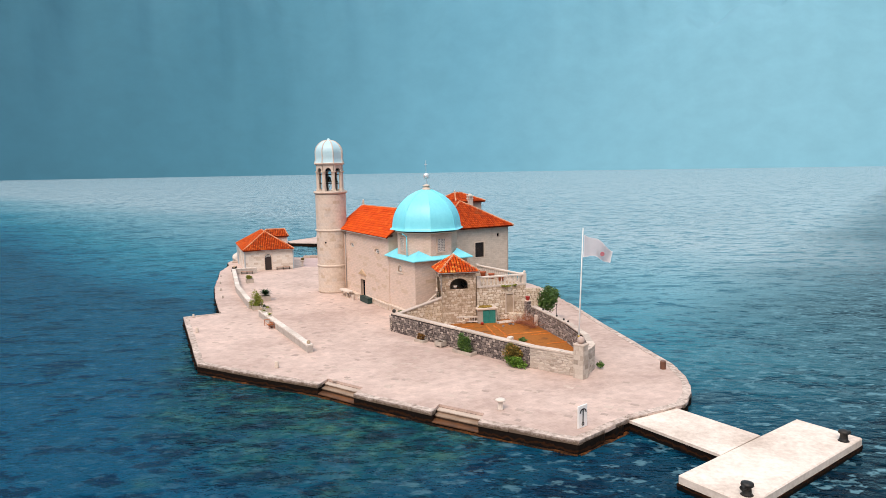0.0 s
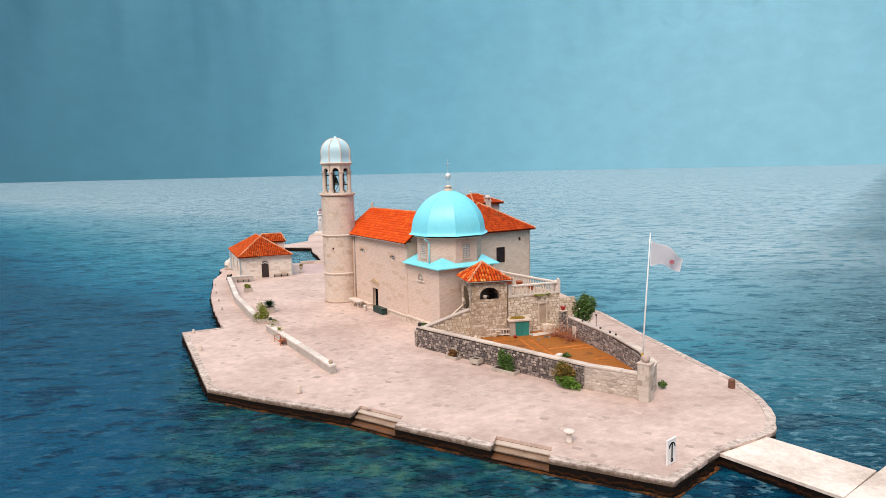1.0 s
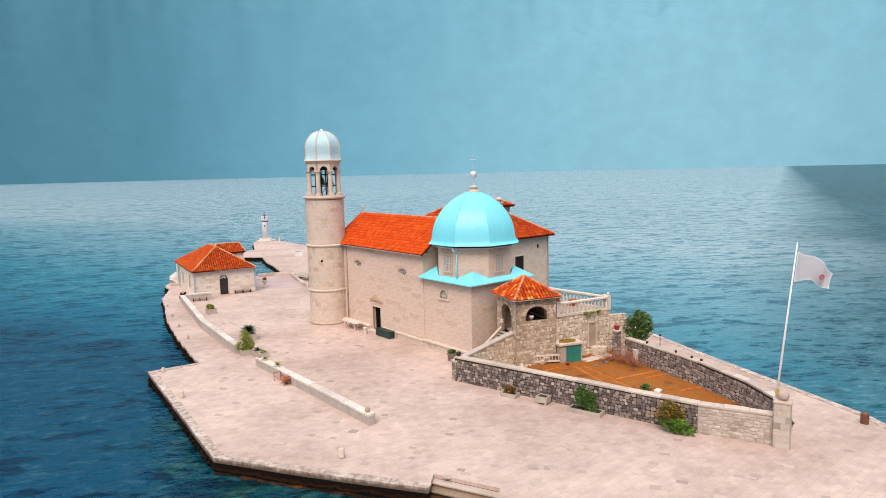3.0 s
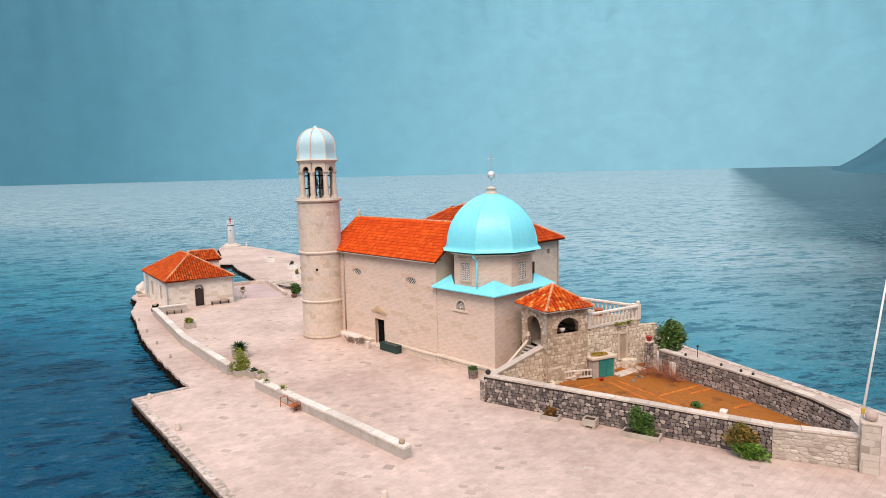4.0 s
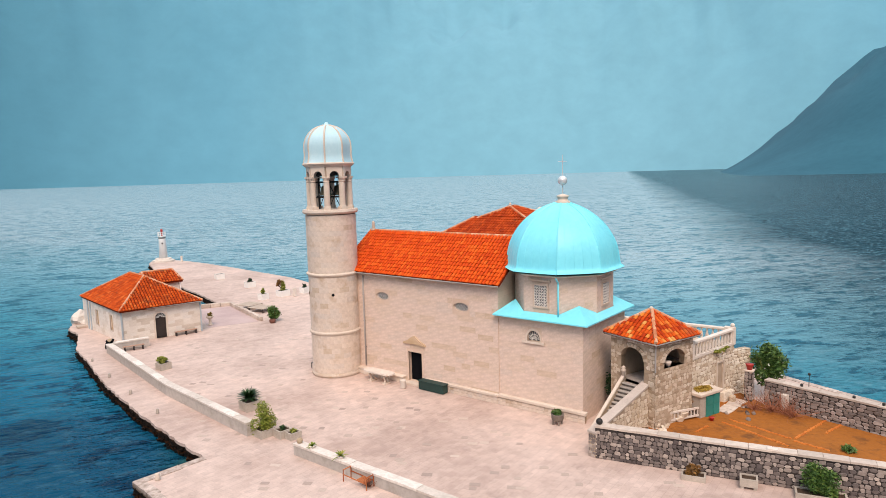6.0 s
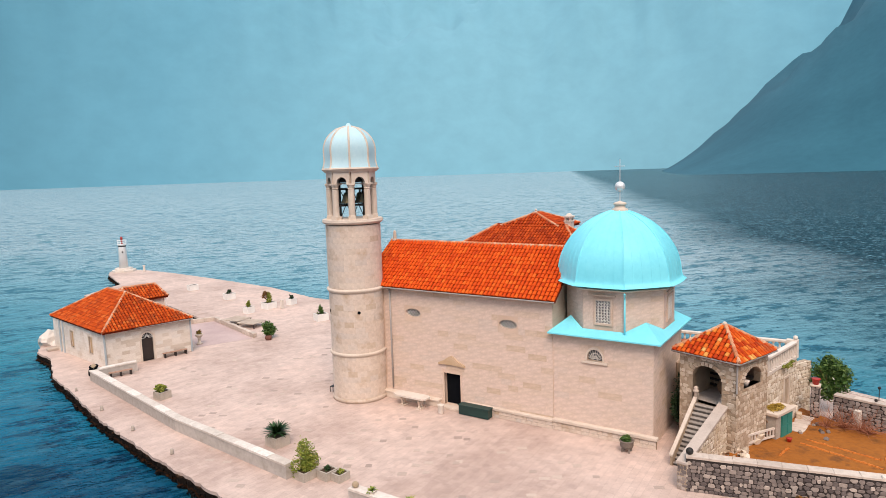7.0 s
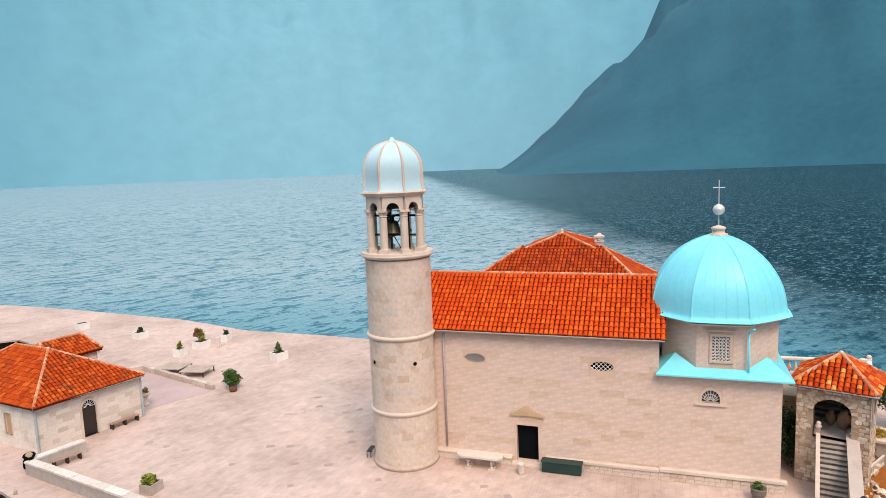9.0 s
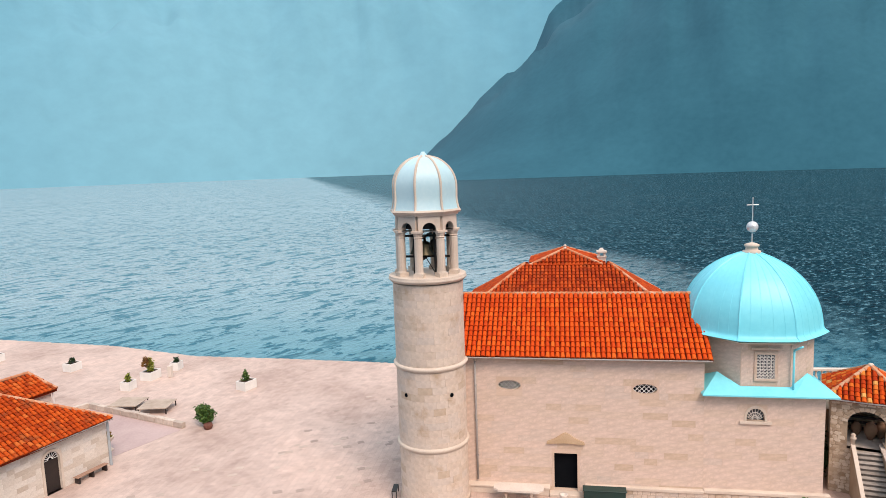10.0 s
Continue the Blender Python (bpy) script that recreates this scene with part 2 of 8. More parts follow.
def washed_coping(name):
    """Pale kerb blocks, browned and blackened where spray reaches their faces."""
    m = pieces(name, [(0.0, (0.58, 0.47, 0.415)), (0.5, (0.66, 0.545, 0.485)), (1.0, (0.74, 0.63, 0.565))], scale=4)
    n, l = m.node_tree.nodes, m.node_tree.links
    b = n["Principled BSDF"]
    col = b.inputs["Base Color"].links[0].from_socket
    pos = n.new("ShaderNodeNewGeometry").outputs["Position"]
    s = n.new("ShaderNodeSeparateXYZ")
    l.new(pos, s.inputs[0])
    lev = calc(n, l, "ADD", calc(n, l, "ADD", s.outputs[2], 0.33), calc(n, l, "MULTIPLY", calc(n, l, "SUBTRACT", noise_tex(n, l, pos, 2.2, 6, 0.7), 0.5), 0.8))
    wet = ramp(n, l, lev, [(0.18, (1, 1, 1)), (0.44, (0, 0, 0))])
    l.new(mixed(n, l, calc(n, l, "MULTIPLY", wet, 0.9), col, (0.10, 0.06, 0.032)), b.inputs["Base Color"])
    return m


STONE = ashlar("dressed_stone", stains=0.15)
BLOCK = pieces("wall_block", [(0.0, (0.65, 0.49, 0.37)), (0.07, (0.70, 0.54, 0.43)), (0.14, (0.735, 0.58, 0.485)), (0.6, (0.765, 0.60, 0.515)), (0.9, (0.74, 0.585, 0.50)), (1.0, (0.705, 0.57, 0.495))], scale=3.5, bump=0.25, dist=0.01)
TOWER_BLOCK = pieces("tower_block", [(0.0, (0.60, 0.47, 0.36)), (0.06, (0.67, 0.55, 0.45)), (0.17, (0.71, 0.585, 0.495)), (0.6, (0.755, 0.635, 0.54)), (0.9, (0.71, 0.605, 0.53)), (1.0, (0.65, 0.565, 0.505))], scale=3.5, bump=0.3, dist=0.015, stain=(0.43, 0.29, 0.175))
HUT_BLOCK = pieces("hut_block", [(0.0, (0.62, 0.52, 0.43)), (0.2, (0.74, 0.66, 0.585)), (0.7, (0.83, 0.76, 0.69)), (1.0, (0.76, 0.71, 0.66))], scale=4, bump=0.3, dist=0.01)
TOWER_STONE = ashlar("tower_stone", round_wall=2.02, course=0.42, length=0.8, c1=(0.64, 0.535, 0.45), c2=(0.54, 0.43, 0.34), joint=(0.54, 0.44, 0.36), stains=0.8)
HOUSE_STONE = ashlar("house_stone", course=0.25, length=0.55, c1=(0.68, 0.60, 0.52), c2=(0.55, 0.48, 0.41), joint=(0.42, 0.36, 0.30), stains=0.2)
HUT_STONE = ashlar("hut_stone", course=0.34, length=0.7, c1=(0.84, 0.77, 0.70), c2=(0.72, 0.63, 0.54), joint=(0.60, 0.52, 0.45), stains=0.34)
TRIM = plain("trim_stone", (0.55, 0.45, 0.37), (0.72, 0.62, 0.53), 3.0, 0.8, 0.3, 0.015)
WHITE_STONE = plain("white_stone", (0.58, 0.51, 0.45), (0.78, 0.71, 0.64), 2.5, 0.8, 0.3, 0.015)
PAVING = paved("paving")
QUAY = quay_stone("quay_wall_stone")
COPING = washed_coping("coping_stone")
CAPPING = pieces("capping_stone", [(0.0, (0.50, 0.41, 0.35)), (0.5, (0.62, 0.52, 0.45)), (1.0, (0.70, 0.60, 0.52))], scale=4)
# greyer than the cap: weathering, with the side's shade mixed into the colour
WALL_SIDE = pieces("low_wall_side", [(0.0, (0.40, 0.36, 0.33)), (0.5, (0.50, 0.455, 0.42)), (1.0, (0.58, 0.53, 0.49))], scale=3, stain=(0.30, 0.26, 0.22))
WALL_CAP = pieces("low_wall_cap", [(0.0, (0.62, 0.55, 0.49)), (0.5, (0.74, 0.67, 0.61)), (1.0, (0.82, 0.76, 0.70))], scale=5, stain=(0.50, 0.43, 0.37))
PLAZA_BOX = plain("plaza_box_stone", (0.70, 0.68, 0.65), (0.86, 0.84, 0.81), 4.0, 0.85, 0.4, 0.02)
CONCRETE = plain("worn_concrete", (0.36, 0.29, 0.24), (0.60, 0.50, 0.42), 1.6, 0.85, 0.4, 0.02)
SLAB = pieces("slab_stone", [(0.0, (0.40, 0.31, 0.27)), (0.4, (0.50, 0.395, 0.34)), (0.75, (0.58, 0.46, 0.395)), (1.0, (0.64, 0.52, 0.45))], scale=5, bump=0.3)
GREY_RUBBLE = pieces("grey_rubble", [(0.0, (0.17, 0.14, 0.13)), (0.35, (0.27, 0.225, 0.205)), (0.7, (0.37, 0.31, 0.285)), (1.0, (0.50, 0.43, 0.395))], scale=7, stain=(0.17, 0.14, 0.125))
DARK_RUBBLE = pieces("dark_rubble", [(0.0, (0.10, 0.08, 0.078)), (0.3, (0.18, 0.148, 0.138)), (0.7, (0.32, 0.265, 0.238)), (1.0, (0.58, 0.49, 0.43))], scale=7, stain=(0.11, 0.09, 0.085))
PALE_RUBBLE = pieces("pale_rubble", [(0.0, (0.55, 0.43, 0.31)), (0.3, (0.70, 0.585, 0.46)), (0.75, (0.79, 0.69, 0.57)), (1.0, (0.85, 0.77, 0.67))], scale=7, stain=(0.52, 0.37, 0.22))
LOGGIA_RUBBLE = pieces("loggia_rubble", [(0.0, (0.40, 0.29, 0.20)), (0.3, (0.56, 0.44, 0.33)), (0.75, (0.68, 0.565, 0.45)), (1.0, (0.77, 0.675, 0.57))], scale=7, stain=(0.42, 0.27, 0.15))
SQUARED = pieces("squared_rubble", [(0.0, (0.38, 0.32, 0.27)), (0.3, (0.53, 0.46, 0.40)), (0.7, (0.60, 0.53, 0.465)), (1.0, (0.68, 0.61, 0.54))], scale=5, stain=(0.36, 0.29, 0.23))
PALE_BED = plain("pale_bed_mortar", (0.42, 0.36, 0.31), (0.58, 0.50, 0.44), 4.0, 0.9, 0.4, 0.02)
MORTAR = plain("mortar", (0.02, 0.016, 0.015), (0.07, 0.055, 0.05), 4.0, 0.9, 0.5, 0.03)
PALE_MORTAR = plain("pale_mortar", (0.30, 0.22, 0.15), (0.50, 0.39, 0.29), 4.0, 0.9, 0.5, 0.03)
TILE = pieces("clay_tile", [(0.0, (0.60, 0.060, 0.006)), (0.4, (0.70, 0.080, 0.008)), (0.8, (0.78, 0.105, 0.010)), (1.0, (0.80, 0.14, 0.018))], rough=0.75, scale=6, bump=0.3)
TILE_LOGGIA = pieces("mixed_clay_tile", [(0.0, (0.42, 0.035, 0.006)), (0.45, (0.62, 0.075, 0.008)), (0.8, (0.70, 0.13, 0.016)), (0.93, (0.75, 0.26, 0.05)), (1.0, (0.72, 0.42, 0.14))], rough=0.8, scale=6, bump=0.4, stain=(0.30, 0.12, 0.05))
TILE_OLD = pieces("old_clay_tile", [(0.0, (0.36, 0.045, 0.006)), (0.4, (0.52, 0.068, 0.007)), (0.85, (0.62, 0.098, 0.012)), (1.0, (0.64, 0.15, 0.03))], rough=0.8, scale=6, bump=0.4, stain=(0.16, 0.06, 0.025))
TILE_HOUSE = pieces("house_clay_tile", [(0.0, (0.34, 0.036, 0.006)), (0.5, (0.48, 0.058, 0.008)), (1.0, (0.60, 0.09, 0.014))], rough=0.8, scale=6, bump=0.4, stain=(0.15, 0.05, 0.02))
RIDGE_TILE = pieces("ridge_tile", [(0.0, (0.55, 0.20, 0.10)), (0.5, (0.66, 0.30, 0.16)), (1.0, (0.70, 0.42, 0.28))], rough=0.85, scale=6, bump=0.4)
TILE_BED = plain("tile_bed", (0.09, 0.012, 0.004), (0.20, 0.025, 0.006), 4.0, 0.85, 0.4, 0.02)
BLUE = plain("turquoise_sheet", (0.12, 0.64, 0.79), (0.24, 0.83, 0.95), 0.9, 0.42, 0.08, 0.02, spread=(0.2, 0.8))
PALE_BLUE = plain("pale_blue_sheet", (0.40, 0.66, 0.75), (0.56, 0.77, 0.83), 1.2, 0.45, 0.05, 0.01)
DARK_WOOD = plain("dark_wood", (0.012, 0.009, 0.010), (0.035, 0.022, 0.018), 5.0, 0.6, 0.3, 0.01)
BENCH_SEAT = plain("bench_seat_wood", (0.30, 0.17, 0.12), (0.48, 0.31, 0.23), 6.0, 0.7, 0.3, 0.01)
BENCH_WOOD = plain("bench_wood", (0.10, 0.04, 0.025), (0.20, 0.085, 0.05), 6.0, 0.6, 0.3, 0.01)
GREEN_PAINT = plain("dark_green_paint", (0.004, 0.026, 0.024), (0.009, 0.048, 0.042), 5.0, 0.5, 0.1, 0.01)
TEAL_PAINT = plain("teal_paint", (0.01, 0.17, 0.15), (0.025, 0.26, 0.22), 4.0, 0.5, 0.15, 0.01)
# near-black and grey for shade behind openings; black also paints hose and anchor
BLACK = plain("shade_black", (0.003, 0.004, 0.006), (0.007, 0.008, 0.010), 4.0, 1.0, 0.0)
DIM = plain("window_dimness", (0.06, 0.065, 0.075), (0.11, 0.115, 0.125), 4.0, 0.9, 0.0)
BLACK.node_tree.nodes["Principled BSDF"].inputs["Specular IOR Level"].default_value = 0.05
IRON = plain("iron", (0.02, 0.02, 0.022), (0.06, 0.055, 0.05), 8.0, 0.55, 0.2, 0.01, 0.6)
BRONZE = plain("bell_bronze", (0.05, 0.05, 0.035), (0.12, 0.10, 0.06), 5.0, 0.45, 0.1, 0.01, 0.8)
STEEL = plain("bright_steel", (0.62, 0.66, 0.68), (0.78, 0.80, 0.82), 5.0, 0.35, 0.05, 0.01, 0.3)
GRILLE = plain("white_grille", (0.55, 0.52, 0.48), (0.75, 0.72, 0.68), 6.0, 0.6, 0.1, 0.01)
PIPE = plain("lead_pipe", (0.30, 0.28, 0.27), (0.42, 0.40, 0.38), 5.0, 0.5, 0.1, 0.01)
WHITE_PAINT = plain("white_paint", (0.80, 0.80, 0.79), (0.88, 0.88, 0.87), 3.0, 0.5, 0.05, 0.01)
RED_PAINT = plain("red_paint", (0.40, 0.02, 0.015), (0.55, 0.04, 0.03), 4.0, 0.5, 0.05, 0.01)
YELLOW_PAINT = plain("yellow_paint", (0.55, 0.36, 0.03), (0.68, 0.46, 0.06), 4.0, 0.5, 0.05, 0.01)
JAR_CLAY = plain("jar_clay", (0.26, 0.14, 0.08), (0.42, 0.25, 0.16), 6.0, 0.8, 0.2, 0.01)
BROWN_CLAY = plain("brown_clay", (0.10, 0.035, 0.025), (0.20, 0.075, 0.05), 6.0, 0.8, 0.2, 0.01)
TERRACOTTA = plain("terracotta", (0.36, 0.09, 0.04), (0.52, 0.15, 0.07), 6.0, 0.8, 0.2, 0.01)
SOIL = pieces("orange_soil", [(0.0, (0.36, 0.115, 0.010)), (1.0, (0.36, 0.115, 0.010))], rough=0.95, scale=3.0, bump=0.9, dist=0.08, stain=(0.055, 0.024, 0.008))
RIDGE_SOIL = plain("ridge_soil", (0.46, 0.11, 0.012), (0.64, 0.22, 0.04), 3.0, 0.95, 0.6, 0.05)
PLANTER = plain("planter_stone", (0.30, 0.26, 0.22), (0.56, 0.49, 0.42), 4.0, 0.85, 0.4, 0.02)
PIER_STONE = plain("pier_concrete", (0.50, 0.41, 0.345), (0.82, 0.73, 0.65), 0.9, 0.85, 0.4, 0.02, spread=(0.36, 0.6))
WET_STEP = plain("wet_step_stone", (0.16, 0.10, 0.06), (0.40, 0.29, 0.21), 2.5, 0.7, 0.4, 0.02)
# very dark riser stone, the riser's shadow included in its colour
DARK_RISER = plain("shaded_riser_stone", (0.012, 0.007, 0.004), (0.09, 0.045, 0.02), 3.0, 0.8, 0.4, 0.02)
RUST_STEP = plain("rusty_step_stone", (0.03, 0.014, 0.008), (0.22, 0.085, 0.025), 3.0, 0.7, 0.4, 0.02)
# darker riser version of the tread stone, shade put into its colour
STEP_STONE = pieces("step_stone", [(0.0, (0.10, 0.085, 0.075)), (1.0, (0.20, 0.17, 0.15))], scale=4)
TREAD_STONE = pieces("tread_stone", [(0.0, (0.30, 0.26, 0.23)), (1.0, (0.46, 0.41, 0.37))], scale=4)
LOGGIA_FLOOR = pieces("loggia_flags", [(0.0, (0.50, 0.44, 0.40)), (1.0, (0.66, 0.59, 0.54))], scale=3)
EARTH = plain("dark_earth", (0.03, 0.018, 0.010), (0.08, 0.045, 0.025), 5.0, 0.95, 0.6, 0.03)
PINK_FLOOR = plain("pink_flags", (0.40, 0.29, 0.28), (0.56, 0.43, 0.41), 1.2, 0.85, 0.4, 0.02)
CLOTH = plain("flag_cloth", (0.76, 0.75, 0.78), (0.86, 0.85, 0.87), 4.0, 0.8, 0.1, 0.01)
EMBLEM = plain("flag_emblem", (0.45, 0.10, 0.14), (0.60, 0.25, 0.28), 6.0, 0.8, 0.05, 0.01)
LEAF = pieces("leaf", [(0.0, (0.028, 0.085, 0.014)), (0.6, (0.065, 0.155, 0.026)), (1.0, (0.15, 0.24, 0.045))], rough=0.6, bump=0.0)
LEAF_DARK = pieces("dark_leaf", [(0.0, (0.008, 0.030, 0.010)), (0.6, (0.020, 0.060, 0.016)), (1.0, (0.04, 0.09, 0.025))], rough=0.55, bump=0.0)
PALM_LEAF = pieces("palm_leaf", [(0.0, (0.005, 0.030, 0.005)), (0.6, (0.014, 0.065, 0.010)), (1.0, (0.035, 0.10, 0.016))], rough=0.5, bump=0.0)
LEAF_LIGHT = pieces("light_leaf", [(0.0, (0.13, 0.20, 0.02)), (0.6, (0.27, 0.32, 0.04)), (1.0, (0.42, 0.38, 0.08))], rough=0.65, bump=0.0)
BRIGHT_LEAF = pieces("bright_leaf", [(0.0, (0.05, 0.13, 0.012)), (0.6, (0.11, 0.25, 0.022)), (1.0, (0.20, 0.34, 0.04))], rough=0.6, bump=0.0)
CLIMBER_LEAF = pieces("climber_leaf", [(0.0, (0.07, 0.07, 0.012)), (0.45, (0.17, 0.14, 0.02)), (0.75, (0.30, 0.20, 0.03)), (1.0, (0.40, 0.17, 0.03))], rough=0.7, bump=0.0)
DRY_GRASS = pieces("dry_grass", [(0.0, (0.30, 0.19, 0.02)), (0.6, (0.42, 0.28, 0.04)), (1.0, (0.52, 0.36, 0.08))], rough=0.8, bump=0.0)
LEAF_RUST = pieces("rust_leaf", [(0.0, (0.10, 0.05, 0.015)), (0.5, (0.22, 0.10, 0.02)), (1.0, (0.34, 0.16, 0.03))], rough=0.7, bump=0.0)
TWIG = pieces("dry_twig", [(0.0, (0.10, 0.035, 0.02)), (1.0, (0.26, 0.10, 0.06))], rough=0.9, bump=0.0)
FLOWER = pieces("white_flower", [(0.0, (0.65, 0.62, 0.60)), (1.0, (0.82, 0.80, 0.78))], rough=0.7, bump=0.0)
for m in (TILE, TILE_OLD, TILE_HOUSE, TILE_LOGGIA, RIDGE_TILE, TILE_BED):
    m.node_tree.nodes["Principled BSDF"].inputs["Specular IOR Level"].default_value = 0.15
SEA = sea_water("sea_water")

# ---- builders ----
def mesh_of(name, bm, mat_, smooth=False):
    bmesh.ops.recalc_face_normals(bm, faces=bm.faces[:])
    me = bpy.data.meshes.new(name)
    bm.to_mesh(me)
    bm.free()
    me.materials.append(mat_)
    if smooth:
        for p in me.polygons:
            p.use_smooth = True
    return me


def part(name, bm, mat_, parent, label="", smooth=False):
    ob = new(name, mesh_of(name, bm, mat_, smooth))
    ob.parent = parent
    if label:
        ob["label"] = label
    return ob


def shared(name, me, parent, m=None, label=""):
    ob = new(name, me)
    ob.parent = parent
    if m is not None:
        ob.matrix_basis = m
    if label:
        ob["label"] = label
    return ob


def thing(name, label, category, m=None, group="", kind=""):
    ob = new(name)
    if m is not None:
        ob.matrix_basis = m
    return tagged(ob, label, category, group, kind)


def solid(name, bm, mat_, label="", category="", kind="", group="", m=None, smooth=False):
    ob = new(name, mesh_of(name, bm, mat_, smooth))
    if m is not None:
        ob.matrix_basis = m
    return tagged(ob, label, category, group, kind)


def box(bm, x0, x1, y0, y1, z0, z1, m=None, taper=0.0):
    t = taper
    co = [(x0, y0, z0), (x1, y0, z0), (x1, y1, z0), (x0, y1, z0), (x0 + t, y0 + t, z1), (x1 - t, y0 + t, z1), (x1 - t, y1 - t, z1), (x0 + t, y1 - t, z1)]
    v = [bm.verts.new(m @ Vector(c) if m else c) for c in co]
    for f in ((0, 3, 2, 1), (4, 5, 6, 7), (0, 1, 5, 4), (1, 2, 6, 5), (2, 3, 7, 6), (3, 0, 4, 7)):
        bm.faces.new([v[i] for i in f])


def made(fn, *a, **k):
    bm = bmesh.new()
    fn(bm, *a, **k)
    return bm


def rounded(bm, w=0.03, seg=1):
    bmesh.ops.bevel(bm, geom=bm.edges[:], offset=w, segments=seg, affect="EDGES", profile=0.6)
    return bm


def prism(bm, poly, z0, z1, top=None):
    a = [bm.verts.new((x, y, z0)) for x, y in poly]
    b = [bm.verts.new((x, y, z1)) for x, y in (top or poly)]
    n = len(poly)
    bm.faces.new(a[::-1])
    bm.faces.new(b)
    for i in range(n):
        bm.faces.new((a[i], a[(i + 1) % n], b[(i + 1) % n], b[i]))


def lathe(bm, prof, n=24, cx=0.0, cy=0.0, phase=0.0, close=True):
    """prof: radius, height from the bottom up."""
    rings = []
    for r, z in prof:
        rings.append([bm.verts.new((cx + r * math.cos(phase + i * math.tau / n), cy + r * math.sin(phase + i * math.tau / n), z)) for i in range(n)])
    for a, b in zip(rings, rings[1:]):
        for i in range(n):
            bm.faces.new((a[i], a[(i + 1) % n], b[(i + 1) % n], b[i]))
    if close:
        bm.faces.new(rings[0][::-1])
        bm.faces.new(rings[-1])


def tube(bm, p, q, r0, r1=None, n=8):
    p, q = Vector(p), Vector(q)
    r1 = r0 if r1 is None else r1
    d = (q - p).normalized()
    a = d.cross(Vector((0, 0, 1)) if abs(d.z) < 0.9 else Vector((1, 0, 0))).normalized()
    b = d.cross(a)
    A = [bm.verts.new(p + (a * math.cos(i * math.tau / n) + b * math.sin(i * math.tau / n)) * r0) for i in range(n)]
    B = [bm.verts.new(q + (a * math.cos(i * math.tau / n) + b * math.sin(i * math.tau / n)) * r1) for i in range(n)]
    for i in range(n):
        bm.faces.new((A[i], A[(i + 1) % n], B[(i + 1) % n], B[i]))
    bm.faces.new(A[::-1])
    bm.faces.new(B)


def ball(bm, c, r, n=16, m=10, squash=1.0):
    prof = [(max(0.001, r * math.sin(math.pi * i / m)), c[2] - squash * r * math.cos(math.pi * i / m)) for i in range(m + 1)]
    lathe(bm, prof, n, c[0], c[1])


def holed_wall(bm, a0, a1, z0, z1, thick, holes, put):
    """A wall in boxes round rectangular openings (a0, a1, z0, z1); put(a, d, z) gives the place, d runs from 0 at the face into the wall."""
    xs = sorted({a0, a1, *[h[0] for h in holes], *[h[1] for h in holes]})
    for x0, x1 in zip(xs, xs[1:]):
        mid = (x0 + x1) / 2
        z = z0
        for h in sorted([h for h in holes if h[0] < mid < h[1]], key=lambda h: h[2]):
            if h[2] > z:
                cell(bm, x0, x1, z, h[2], thick, put)
            z = h[3]
        if z < z1:
            cell(bm, x0, x1, z, z1, thick, put)
    bmesh.ops.remove_doubles(bm, verts=bm.verts[:], dist=0.0005)


def cell(bm, x0, x1, z0, z1, t, put):
    co = [(x0, 0, z0), (x1, 0, z0), (x1, t, z0), (x0, t, z0), (x0, 0, z1), (x1, 0, z1), (x1, t, z1), (x0, t, z1)]
    v = [bm.verts.new(put(*c)) for c in co]
    for f in ((0, 3, 2, 1), (4, 5, 6, 7), (0, 1, 5, 4), (1, 2, 6, 5), (2, 3, 7, 6), (3, 0, 4, 7)):
        bm.faces.new([v[i] for i in f])


def plate_with_hole(bm, outer, inner, t, put):
    """A slab between two outlines of equal count, t thick; outlines are (a, z) pairs."""
    n = len(outer)
    r = [[bm.verts.new(put(a, d, z)) for a, z in loop] for loop in (outer, inner) for d in (0, t)]
    for i in range(n):
        j = (i + 1) % n
        bm.faces.new((r[0][i], r[0][j], r[2][j], r[2][i]))
        bm.faces.new((r[1][i], r[3][i], r[3][j], r[1][j]))
        bm.faces.new((r[0][i], r[1][i], r[1][j], r[0][j]))
        bm.faces.new((r[2][i], r[2][j], r[3][j], r[3][i]))


def arch_outline(a0, a1, z0, zs, rise, n=10):
    """From the foot at a0 over the arch to the foot at a1."""
    c, h = (a0 + a1) / 2, (a1 - a0) / 2
    return [(a0, z0)] + [(c - h * math.cos(math.pi * i / n), zs + rise * math.sin(math.pi * i / n)) for i in range(n + 1)] + [(a1, z0)]


def rect_like(outline, a0, a1, z0, z1):
    """Points on a rectangle's edge, each straight out from its partner on the outline."""
    c, k = (a0 + a1) / 2, max(z for _, z in outline)
    zc = (min(z for _, z in outline) + k) / 2
    out = []
    for a, z in outline:
        da, dz = a - c, z - zc
        s = min((a1 - c) / abs(da) if abs(da) > 1e-6 else 1e9, ((z1 - zc) if dz > 0 else (zc - z0)) / abs(dz) if abs(dz) > 1e-6 else 1e9)
        out.append((c + da * s, zc + dz * s))
    for q in ((a0, z0), (a1, z0), (a1, z1), (a0, z1)):
        k = min(range(len(out)), key=lambda i: (out[i][0] - q[0]) ** 2 + (out[i][1] - q[1]) ** 2)
        out[k] = q
    return out


